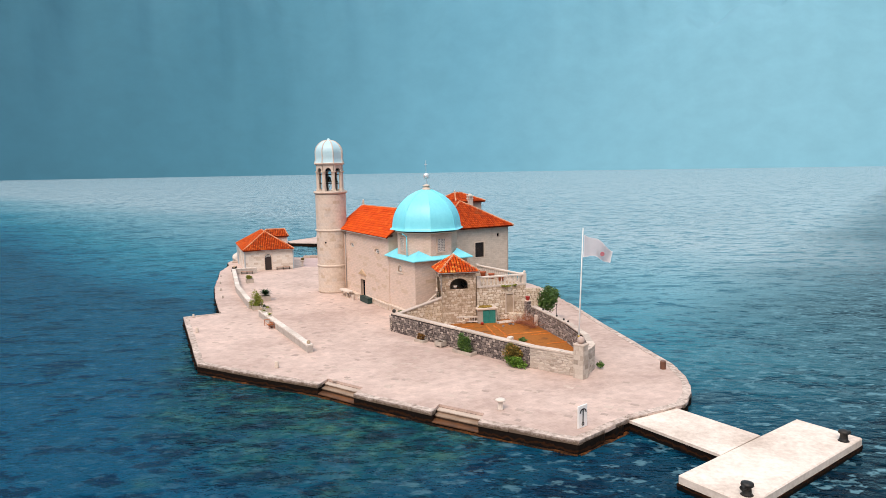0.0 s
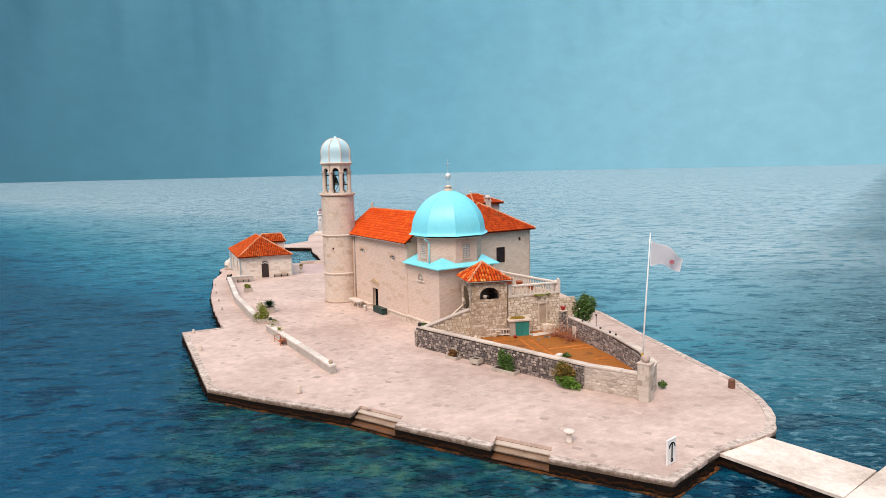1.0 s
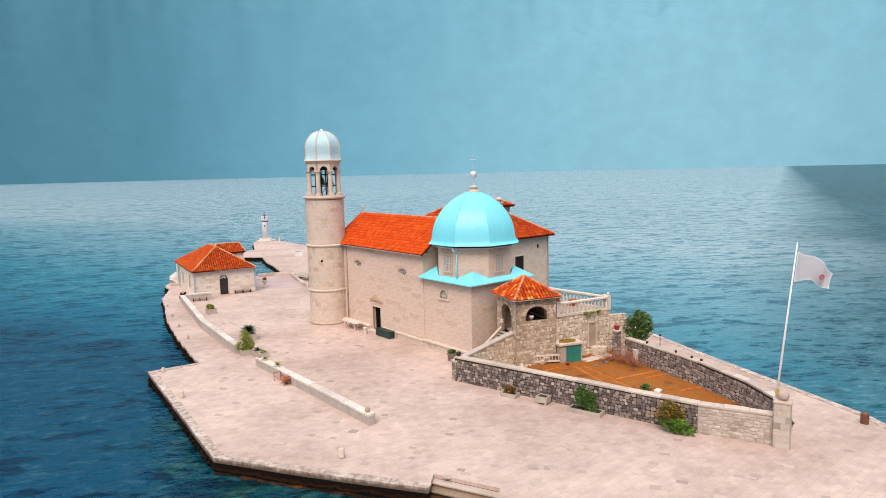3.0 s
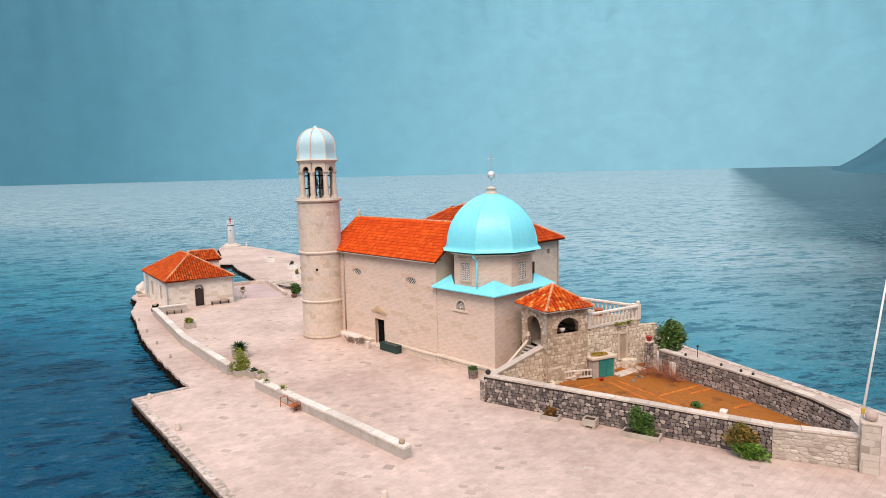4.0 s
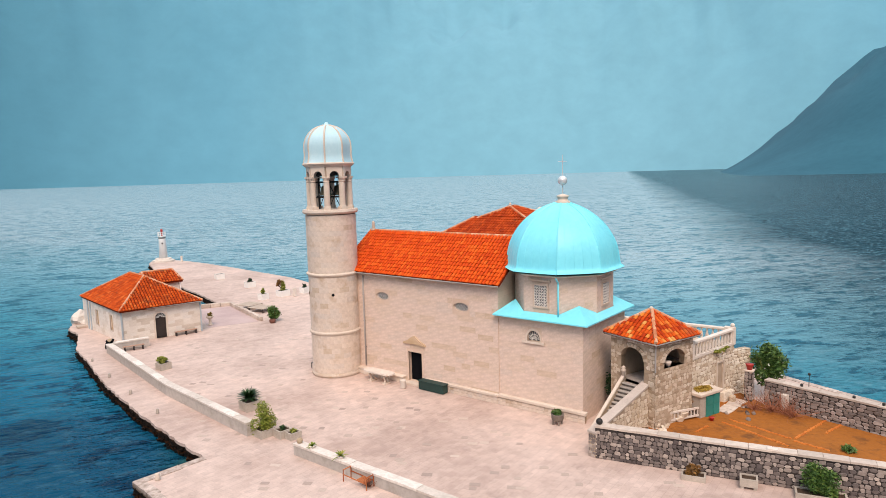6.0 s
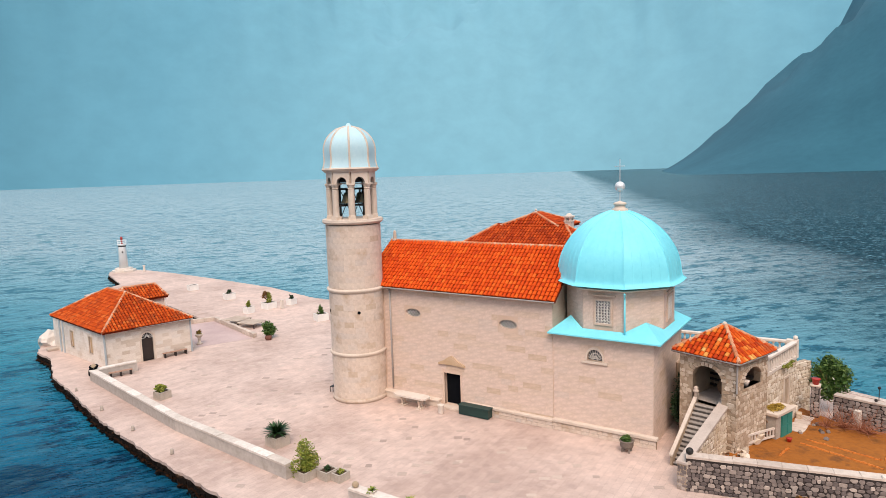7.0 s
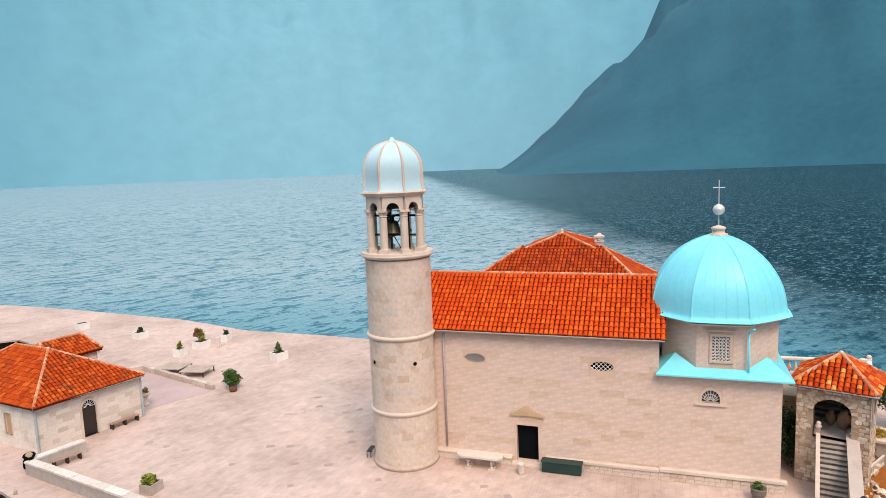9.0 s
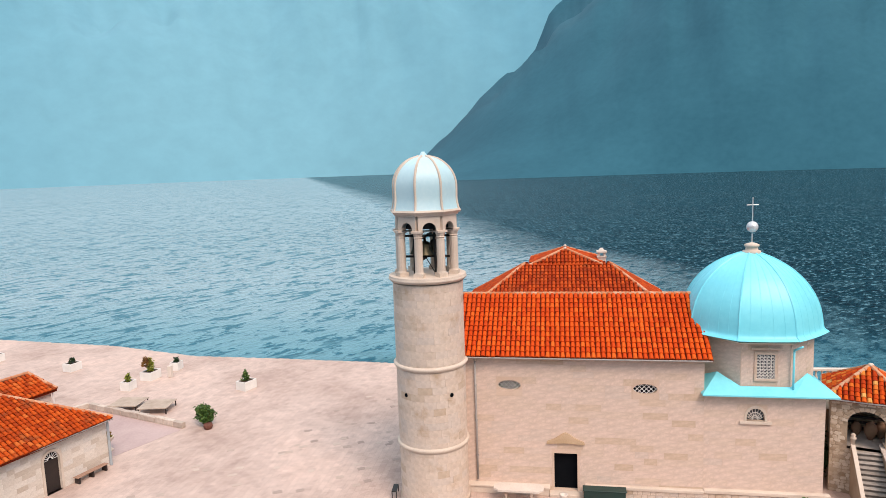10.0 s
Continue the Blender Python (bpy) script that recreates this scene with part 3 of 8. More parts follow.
def stone_mesh(seed):
    """A rubble stone: an uneven rounded block whose face bulges a little."""
    r = random.Random(seed)
    bm = bmesh.new()
    n = r.choice((6, 7, 8))
    base = []
    for i in range(n):
        a = math.tau * (i + r.uniform(-0.25, 0.25)) / n
        c, q = math.cos(a), math.sin(a)
        k = (abs(c) ** 12 + abs(q) ** 12) ** (-1 / 12) * r.uniform(0.95, 1.03)
        base.append((0.5 * c * k, 0.5 * q * k))
    a = [bm.verts.new((x, 0.6, z)) for x, z in base]
    b = [bm.verts.new((x, -0.45, z)) for x, z in base]
    t0, t1 = r.uniform(-0.3, 0.3), r.uniform(-0.3, 0.3)
    c = [bm.verts.new((x * 0.86, -1.0 + t0 * x + t1 * z, z * 0.80)) for x, z in base]
    for p, q in ((a, b), (b, c)):
        for i in range(n):
            bm.faces.new((p[i], p[(i + 1) % n], q[(i + 1) % n], q[i]))
    bm.faces.new(c)
    return bm


def stone_face(parent, length, height, put, mat_, limit, size=(0.36, 0.24), depth=0.05, skip=None, top=None, seed=1):
    """Rubble stones over a face. put(a, z) gives the matrix of the face there. The first ones are parts, the rest one mesh."""
    r = random.Random(seed)
    kinds = [mesh_of("stone", stone_mesh(100 + k), mat_) for k in range(9)]
    rest_v, rest_f, count = [], [], 0
    z = 0.0
    while z < height - 0.06:
        h = min(size[1] * r.uniform(0.8, 1.25), height - z + 0.02)
        a = -r.uniform(0, size[0] * 0.5)
        while a < length:
            w = size[0] * r.uniform(0.6, 1.5)
            b0, b1 = max(a, 0.0), min(a + w, length)
            a += w
            w = b1 - b0
            ca, cz = (b0 + b1) / 2, z + h / 2
            if w < 0.09 or (skip and skip(ca, cz)) or (top and cz + h * 0.4 > top(ca)):
                continue
            hs = h * r.uniform(0.86, 1.08)
            m = put(ca, cz + r.uniform(-0.14, 0.14) * h) @ Matrix.Rotation(r.uniform(-0.14, 0.14), 4, "Y") @ Matrix.Diagonal((w * 0.97, depth * r.uniform(0.5, 1.2), hs * 0.97, 1))
            me = kinds[r.randrange(9)]
            if count < limit:
                shared("stone", me, parent, m)
                count += 1
            else:
                o = len(rest_v)
                rest_v += [m @ v.co for v in me.vertices]
                rest_f += [[o + i for i in p.vertices] for p in me.polygons]
        z += h
    if rest_v:
        me = bpy.data.meshes.new("rubble_facing")
        me.from_pydata(rest_v, [], rest_f)
        me.materials.append(mat_)
        ob = new("rubble_facing", me)
        ob.parent = parent
        ob["kind"] = "stuff"


def face_frame(p, q, z0=0.0):
    """A function that gives the matrix at (a, z) on the upright face from p to q; the outside lies to the right of p to q."""
    p, q = Vector((*p, 0)), Vector((*q, 0))
    x = (q - p).normalized()
    y = Vector((-x.y, x.x, 0))
    rot = Matrix((x, y, (0, 0, 1))).transposed().to_4x4()
    return lambda a, z: Matrix.Translation(p + x * a + Vector((0, 0, z0 + z))) @ rot, (q - p).length


def tile_mesh(mat_, w=0.26, length=0.46):
    bm = bmesh.new()
    n = 5
    rings = []
    for y, r, lift in ((0.0, w * 0.5, 0.035), (length, w * 0.40, 0.0)):
        rings.append([bm.verts.new((r * math.cos(math.pi * i / n), y, lift + 0.85 * r * math.sin(math.pi * i / n))) for i in range(n + 1)])
    for i in range(n):
        bm.faces.new((rings[0][i], rings[0][i + 1], rings[1][i + 1], rings[1][i]))
    bm.faces.new(rings[0])
    return mesh_of("tile", bm, mat_)


def tiled(parent, corner, along, up, poly, mat_, limit, pitch=0.29, row=0.38, seed=3):
    """Barrel tiles on a roof plane. corner, along (unit), up (unit, up the slope); poly: the slope's outline in (along, up) metres."""
    r = random.Random(seed)
    corner, along, up = Vector(corner), Vector(along).normalized(), Vector(up).normalized()
    nrm = along.cross(up)
    rot = Matrix((along, up, nrm)).transposed().to_4x4()
    me = tile_mesh(mat_)
    xs, ys = [p[0] for p in poly], [p[1] for p in poly]

    def inside(x, y):
        s, n = False, len(poly)
        for i in range(n):
            (x0, y0), (x1, y1) = poly[i], poly[(i + 1) % n]
            if (y0 > y) != (y1 > y) and x < (x1 - x0) * (y - y0) / (y1 - y0) + x0:
                s = not s
        return s
    rest_v, rest_f, count = [], [], 0
    y = min(ys) - 0.06
    while y < max(ys) - 0.1:
        x = min(xs) + pitch * 0.5
        while x < max(xs):
            if inside(x, max(y + 0.2, min(ys) + 0.01)):
                m = Matrix.Translation(corner + along * (x + r.uniform(-0.012, 0.012)) + up * (y + r.uniform(-0.02, 0.02)) + nrm * 0.03) @ rot @ Matrix.Rotation(r.uniform(-0.035, 0.035), 4, "Z")
                if count < limit:
                    shared("tile", me, parent, m)
                    count += 1
                else:
                    o = len(rest_v)
                    rest_v += [m @ v.co for v in me.vertices]
                    rest_f += [[o + i for i in p.vertices] for p in me.polygons]
            x += pitch
        y += row
    if rest_v:
        rm = bpy.data.meshes.new("tile_field")
        rm.from_pydata(rest_v, [], rest_f)
        rm.materials.append(mat_)
        ob = new("tile_field", rm)
        ob.parent = parent
        ob["kind"] = "stuff"


def ridge_tiles(parent, p, q, mat_, n=None):
    """Half-round tiles along a ridge or hip, one mesh."""
    p, q = Vector(p), Vector(q)
    n = n or max(2, int((q - p).length / 0.36))
    bm = bmesh.new()
    for i in range(n):
        tube(bm, p.lerp(q, i / n), p.lerp(q, (i + 1.1) / n), 0.125, 0.105, 8)
    return part("ridge_tiles", bm, RIDGE_TILE, parent, "lighter mortar-bedded ridge tiles")


def foliage(bm, c, size, n, leaf=0.12, seed=1, flat=False):
    """Leaves in an uneven crown."""
    r = random.Random(seed)
    lobes = [(Vector((r.uniform(-0.5, 0.5) * size[0], r.uniform(-0.5, 0.5) * size[1], r.uniform(-0.5, 0.5) * size[2])), r.uniform(0.24, 0.5)) for _ in range(13)]
    for i in range(n):
        o, k = lobes[r.randrange(13)]
        d = Vector((r.gauss(0, 1), r.gauss(0, 1), r.gauss(0, 1))).normalized() * r.uniform(0.3, 1.0) ** 0.6 * k * (1.0 if r.random() < 0.85 else 1.35)
        p = Vector(c) + o + Vector((d.x * size[0], d.y * size[1], d.z * size[2]))
        a = Vector((r.gauss(0, 1), r.gauss(0, 1), r.gauss(0, 0.6))).normalized()
        b = a.cross(Vector((r.gauss(0, 1), r.gauss(0, 1), r.gauss(0, 1)))).normalized()
        s = leaf * r.uniform(0.6, 1.4)
        v = [bm.verts.new(q) for q in (p - a * s, p + b * s * 0.4, p + a * s, p - b * s * 0.4)]
        bm.faces.new(v)


def fronds(bm, c, n, length, droop, width, seed=1):
    """Long arching leaves from one point."""
    r = random.Random(seed)
    for i in range(n):
        a = i * 2.4 + r.uniform(-0.2, 0.2)
        el = r.uniform(0.25, 1.25)
        L = length * r.uniform(0.7, 1.1)
        d = Vector((math.cos(a), math.sin(a), 0))
        s = Vector((-d.y, d.x, 0))
        rows = []
        for k in range(5):
            t = k / 4
            p = Vector(c) + d * (L * t * math.cos(el)) + Vector((0, 0, L * t * math.sin(el) - droop * t * t * L))
            w = width * (1 - t) * (0.5 + t) + 0.004
            rows.append((bm.verts.new(p - s * w), bm.verts.new(p + s * w)))
        for (p0, p1), (q0, q1) in zip(rows, rows[1:]):
            bm.faces.new((p0, p1, q1, q0))


def block_mesh(mat_):
    """A dressed block one unit wide, high and deep, its face in -y with arrises knocked off."""
    bm = bmesh.new()
    rings = [[bm.verts.new((x * k, y, z * q)) for x, z in ((-0.5, -0.5), (0.5, -0.5), (0.5, 0.5), (-0.5, 0.5))] for y, k, q in ((0.0, 1.0, 1.0), (-0.6, 1.0, 1.0), (-1.0, 0.985, 0.96))]
    for p, q in zip(rings, rings[1:]):
        for i in range(4):
            bm.faces.new((p[i], p[(i + 1) % 4], q[(i + 1) % 4], q[i]))
    bm.faces.new(rings[-1])
    return mesh_of("block", bm, mat_)


def join_rest(parent, name, items, mat_):
    """Pieces past those that are parts: one mesh of (mesh, matrix) pairs."""
    if not items:
        return
    vs, fs = [], []
    for me, m in items:
        o = len(vs)
        vs += [m @ v.co for v in me.vertices]
        fs += [[o + i for i in p.vertices] for p in me.polygons]
    rm = bpy.data.meshes.new(name)
    rm.from_pydata(vs, [], fs)
    rm.materials.append(mat_)
    ob = new(name, rm)
    ob.parent = parent
    ob["kind"] = "stuff"


def coursed(parent, a0, a1, z0, z1, put, mat_, limit, holes=(), course=0.40, length=1.15, proud=0.008, joint=0.009, seed=1):
    """Dressed blocks in level courses over a face; put(a, z) gives the face's matrix there, holes are (a0, a1, z0, z1)."""
    r = random.Random(seed)
    me = block_mesh(mat_)
    n = max(1, round((z1 - z0) / course))
    h = (z1 - z0) / n
    rest, count = [], 0
    for k in range(n):
        zc = z0 + (k + 0.5) * h
        cuts = [(g[0] - 0.01, g[1] + 0.01) for g in holes if g[2] < zc + h * 0.45 and g[3] > zc - h * 0.45]
        a = a0 - r.uniform(0.0, 0.6) * length
        while a < a1 - 0.02:
            b = a + length * r.uniform(0.6, 1.35)
            if a1 - b < 0.25:
                b = a1
            spans = [(max(a, a0), min(b, a1))]
            for c0, c1 in cuts:
                spans = [q for p in spans for q in ((p[0], min(p[1], c0)), (max(p[0], c1), p[1])) if q[1] - q[0] > 0.06] if any(p[0] < c1 and p[1] > c0 for p in spans) else spans
            for p, q in spans:
                if q - p < 0.06:
                    continue
                m = put((p + q) / 2, zc) @ Matrix.Diagonal((q - p - joint, proud * r.uniform(0.7, 1.25), h - joint, 1))
                if count < limit:
                    shared("block", me, parent, m)
                    count += 1
                else:
                    rest.append((me, m))
            a = b
    join_rest(parent, "block_facing", rest, mat_)


# ---- large structure ----
O = Vector((-12.99, 86.22))
U = Vector((0.50492, -0.86317))
W = Vector((0.86317, 0.50492))
CHURCH = Matrix(((U.x, W.x, 0, O.x), (U.y, W.y, 0, O.y), (0, 0, 1, 0), (0, 0, 0, 1)))


SEA_Z = -0.9
bm = bmesh.new()
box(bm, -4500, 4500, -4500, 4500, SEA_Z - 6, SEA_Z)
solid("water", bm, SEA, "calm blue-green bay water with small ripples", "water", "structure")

# island outline, from the front corner round by the east
STEP_A = [(-9.79, 48.30), (-9.30, 49.85), (-6.25, 47.60), (-6.75, 46.10)]
STEP_B = [(-0.95, 42.35), (-0.45, 43.85), (2.60, 41.95), (2.10, 40.45)]
OUTLINE = [(-21.35, 54.45), (-16.0, 51.45)] + STEP_A + STEP_B + [
    (7.94, 37.25), (11.92, 40.65), (16.4, 43.0), (17.1, 44.1), (17.65, 45.2), (18.2, 46.85), (18.55, 48.4), (18.75, 50.2), (18.75, 52.0), (18.3, 55.5), (17.5, 60.2), (16.5, 66.5), (15.2, 76.5),
    (13.2, 88.0), (9.0, 98.5), (3.0, 108.7), (-2.6, 120.0), (-7.6, 129.2), (-11.0, 142.0), (-18.5, 159.0), (-23.5, 169.5), (-27.3, 176.2), (-30.5, 180.0), (-33.4, 178.5),
    (-33.6, 174.3), (-31.6, 160.5), (-36.6, 152.2), (-35.5, 149.4), (-28.6, 147.0), (-27.0, 139.0), (-25.2, 133.4), (-23.0, 124.6), (-27.5, 122.6), (-36.4, 125.4),
    (-39.0, 124.0), (-39.3, 117.2), (-37.9, 113.8), (-37.0, 106.3), (-35.4, 101.0), (-33.2, 93.0), (-30.4, 85.0), (-29.1, 81.6), (-26.5, 75.4), (-26.1, 74.5), (-29.75, 72.7)]


def densified(poly, step, wob, seed, keep=()):
    r = random.Random(seed)
    out = []
    for i, (x, y) in enumerate(poly):
        x1, y1 = poly[(i + 1) % len(poly)]
        n = max(1, int(math.hypot(x1 - x, y1 - y) / step))
        nx, ny = y1 - y, x - x1
        k = math.hypot(nx, ny) or 1
        for j in range(n):
            t = j / n
            w = r.uniform(-wob, wob) if j and i not in keep else 0
            out.append((x + (x1 - x) * t + nx / k * w, y + (y1 - y) * t + ny / k * w))
    return out


straight = set(range(0, 10)) | {len(OUTLINE) - 1, len(OUTLINE) - 2}
shore = densified(OUTLINE, 0.4, 0.09, 4, straight)
bm = bmesh.new()
prism(bm, shore, -0.20, 0.0)
ground = solid("ground", bm, PAVING, "worn pale pinkish stone paving of a small island", "paving", "structure")
foot = densified(OUTLINE, 0.4, 0.13, 5, straight)
bm = bmesh.new()
prism(bm, foot, -3.5, -0.20)
solid("quay_wall", bm, QUAY, "rough sea wall, rusty and black with weed at the waterline", "sea wall", "structure")

# weedy rubble at the wall's foot
r = random.Random(77)
verts, faces = [], []
for i, (x, y) in enumerate(foot):
    x1, y1 = foot[(i + 1) % len(foot)]
    e = Vector((x1 - x, y1 - y))
    if e.length < 1e-4 or y < 55.0:
        continue
    e.normalize()
    for k in range(3):
        t = r.random()
        h = r.random()
        out = 0.20 * (1.0 - h) * r.random() - 0.05
        c = Vector((x + (x1 - x) * t + e.y * out, y + (y1 - y) * t - e.x * out, SEA_Z + 0.05 + 0.62 * h))
        s = r.uniform(0.07, 0.17)
        b0 = len(verts)
        for d in ((1, 0, 0), (0, 1, 0), (-1, 0, 0), (0, -1, 0)):
            for zz in (-0.5, 0.5):
                w = s * r.uniform(0.7, 1.2)
                verts.append((c.x + d[0] * w, c.y + d[1] * w, c.z + zz * s * r.uniform(0.8, 1.2)))
        faces += [(b0 + 1, b0 + 3, b0 + 5, b0 + 7), (b0, b0 + 6, b0 + 4, b0 + 2)]
        faces += [(b0 + 2 * j, b0 + 2 * ((j + 1) % 4), b0 + 2 * ((j + 1) % 4) + 1, b0 + 2 * j + 1) for j in range(4)]
me = bpy.data.meshes.new("shore_rubble")
me.from_pydata(verts, [], faces)
me.materials.append(QUAY)
tagged(new("shore_rubble", me), "dark weedy rubble along the foot of the sea wall", "rubble", kind="stuff")

# rusty ledge just above the water along the front of the quay
LEDGE = plain("rusty_ledge", (0.018, 0.009, 0.005), (0.36, 0.12, 0.02), 2.2, 0.75, 0.6, 0.05, spread=(0.47, 0.66))
r = random.Random(78)
for p, q in (((-21.35, 54.45), (-16.0, 51.45)), ((-16.0, 51.45), STEP_A[0]), (STEP_A[0], STEP_A[3]), (STEP_A[3], STEP_B[0]), (STEP_B[0], STEP_B[3]), (STEP_B[3], (7.94, 37.25)), ((7.94, 37.25), (11.8, 40.5))):
    p, q = Vector(p), Vector(q)
    e = (q - p).normalized()
    out = Vector((e.y, -e.x))
    n = max(2, int((q - p).length / 0.5))
    bm = bmesh.new()
    prev = None
    for i in range(n + 1):
        c = p.lerp(q, i / n)
        w, zt = 0.16 + r.uniform(-0.06, 0.06), SEA_Z + 0.05 + r.uniform(-0.05, 0.03)
        row = [bm.verts.new((*(c - out * 0.1), zt + 0.03)), bm.verts.new((*(c + out * w), zt)), bm.verts.new((*(c + out * (w + 0.04)), SEA_Z - 0.5))]
        if prev:
            bm.faces.new((prev[0], prev[1], row[1], row[0]))
            bm.faces.new((prev[1], prev[2], row[2], row[1]))
        prev = row
    bmesh.ops.solidify(bm, geom=bm.faces[:], thickness=0.02)
    solid("quay_ledge", bm, LEDGE, "rust-orange weedy ledge along the quay at the waterline", "ledge", "structure")

# landing steps in the two recesses of the quay
for q in (STEP_A, STEP_B):
    a, b, c, d = [Vector(p) for p in q]
    steps = thing("landing_steps", "worn stone landing steps cut into the quay edge", "steps", group="landing steps")
    for k, (f, z) in enumerate(((0.66, -0.22), (0.34, -0.42), (-0.03, -0.66))):
        e, g = a.lerp(b, f), d.lerp(c, f)
        e1, g1 = a.lerp(b, f + 0.05), d.lerp(c, f + 0.05)
        st = part("step", made(prism, [tuple(b), tuple(c), tuple(g), tuple(e)], z - 0.07, z), (CONCRETE, WET_STEP, RUST_STEP)[k], steps)
        # risers: weed and rust stain plus shade painted into the stone colours
        part("riser", made(prism, [tuple(b), tuple(c), tuple(g1), tuple(e1)], -2.0, z - 0.072), (WET_STEP, DARK_RISER, QUAY)[k], st, "dark riser, stain and painted shade in its colour")

# pier: a causeway and the platform at its end
pier = thing("pier", "concrete landing pier with a causeway and square platform", "pier")
bm = bmesh.new()
prism(bm, [(11.75, 40.9), (15.5, 43.0), (19.15, 37.95), (15.65, 35.35)], -0.30, -0.12)
part("causeway", bm, PIER_STONE, pier, "pale concrete causeway")
bm = bmesh.new()
prism(bm, [(11.8, 40.95), (15.45, 42.95), (19.1, 37.95), (15.7, 35.42)], -3.0, -0.30)
part("causeway_foot", bm, QUAY, pier, "dark weedy foot of the causeway")
bm = bmesh.new()
prism(bm, [(12.35, 32.95), (22.65, 40.35), (24.95, 37.25), (14.7, 29.75)], -3.0, -0.08)
part("platform", rounded(bm, 0.06), PIER_STONE, pier, "pale concrete platform")
bm = bmesh.new()
prism(bm, [(12.45, 33.0), (22.6, 40.25), (24.8, 37.3), (14.7, 29.9)], -3.2, -0.55, [(12.28, 32.95), (22.66, 40.42), (25.02, 37.25), (14.7, 29.68)])
part("fender_band", bm, QUAY, pier, "dark weedy band along the waterline")

# mountains across the bay, closing the distance
def ridge(label, rad, height, a0, a1, mat_, seed, depth=1300, ends=30):
    """A mountain side seen over the water between two bearings, which sinks at its ends."""
    bm = bmesh.new()
    n = int(abs(a1 - a0) / 0.6)
    prev = None
    for i in range(n + 1):
        a = radians(a0 + (a1 - a0) * i / n)
        fade = min(1.0, 0.5 * i / ends, 0.5 * (n - i) / ends) ** 1.25 if abs(a1 - a0) < 359 else 1.0
        row = []
        for k, f in enumerate((0.0, 0.12, 0.25, 0.38, 0.5, 0.62, 0.74, 0.86, 1.0)):
            h = height * fade * f * (0.9 + 0.4 * noise.noise(Vector((math.cos(a) * 3 + seed, math.sin(a) * 3, f * 1.1))) + 0.16 * noise.noise(Vector((math.cos(a) * 14, math.sin(a) * 14, f * 4 + seed))) + 0.07 * noise.noise(Vector((math.cos(a) * 45, math.sin(a) * 45, f * 9 + seed))))
            r = rad + depth * f
            row.append(bm.verts.new((r * math.cos(a), r * math.sin(a), SEA_Z - 2 + h)))
        if prev:
            for k in range(8):
                bm.faces.new((prev[k], row[k], row[k + 1], prev[k + 1]))
        prev = row
    return solid("backdrop", bm, mat_, label, "mountains", "structure", smooth=True)


def hillside(name):
    """Mountain slopes with haze painted in as blue, palest at the bay's head."""
    m, n, l, b = material(name)
    pos = n.new("ShaderNodeNewGeometry").outputs["Position"]
    nrm = n.new("ShaderNodeVectorMath")
    nrm.operation = "NORMALIZE"
    l.new(pos, nrm.inputs[0])
    dot = n.new("ShaderNodeVectorMath")
    dot.operation = "DOT_PRODUCT"
    l.new(nrm.outputs[0], dot.inputs[0])
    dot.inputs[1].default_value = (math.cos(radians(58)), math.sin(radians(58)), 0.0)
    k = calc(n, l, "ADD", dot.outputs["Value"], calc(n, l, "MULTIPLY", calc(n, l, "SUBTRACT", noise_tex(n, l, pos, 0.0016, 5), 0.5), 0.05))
    # painted haze goes from dark to pale blue by bearing
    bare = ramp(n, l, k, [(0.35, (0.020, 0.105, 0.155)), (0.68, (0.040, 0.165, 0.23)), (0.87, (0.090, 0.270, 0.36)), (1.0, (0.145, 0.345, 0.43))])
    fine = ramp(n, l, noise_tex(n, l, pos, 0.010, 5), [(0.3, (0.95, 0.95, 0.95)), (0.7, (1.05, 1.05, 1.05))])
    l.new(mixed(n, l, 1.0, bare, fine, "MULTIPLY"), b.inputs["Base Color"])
    b.inputs["Roughness"].default_value = 1.0
    return m


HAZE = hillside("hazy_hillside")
# aerial haze is painted into this dark slope's teal too
HILL = plain("hazed_slope", (0.008, 0.085, 0.128), (0.022, 0.130, 0.185), 0.02, 1.0, 0.0)
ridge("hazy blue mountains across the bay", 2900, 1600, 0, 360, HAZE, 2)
ridge("dark wooded mountainside across the bay, haze in its blue", 1050, 1050, 47, -80, HILL, 5, 800, 23)

# ---- church ----
church = thing("church", "pale stone church with orange tiled nave and turquoise dome", "church", CHURCH)
front = lambda a, d, z: (a, d, z)
OV1, OV2 = (2.08, 6.64), (9.90, 6.58)
DOOR = (4.67, 6.03, 0.18, 2.52)
bm = bmesh.new()
holes = [DOOR] + [(c - 0.75, c + 0.75, z - 0.42, z + 0.42) for c, z in (OV1, OV2)]
holed_wall(bm, -2.2, 13.12, 0.0, 8.56, 0.6, holes, front)
nave = part("nave_wall", bm, STONE, church, "warm dressed limestone wall")
bm = bmesh.new()
for u0 in (-2.2, 12.6):
    bm = bmesh.new()
    w = [bm.verts.new((u, v, z)) for u in (u0, u0 + 0.5) for v, z in ((0.6, 0), (6.6, 0), (6.6, 8.48), (3.6, 11.2), (0.6, 9.0))]
    bm.faces.new(w[:5])
    bm.faces.new(w[5:][::-1])
    for i in range(5):
        j = (i + 1) % 5
        bm.faces.new((w[i], w[j], w[5 + j], w[5 + i]))
    part("gable_wall", bm, STONE, church)
part("back_wall", made(box, -2.2, 13.1, 6.6, 7.2, 0, 8.48), STONE, church)


def oval(c, z, a, b, n=20):
    return [(c + a * math.cos(i * math.tau / n), z + b * math.sin(i * math.tau / n)) for i in range(n)]


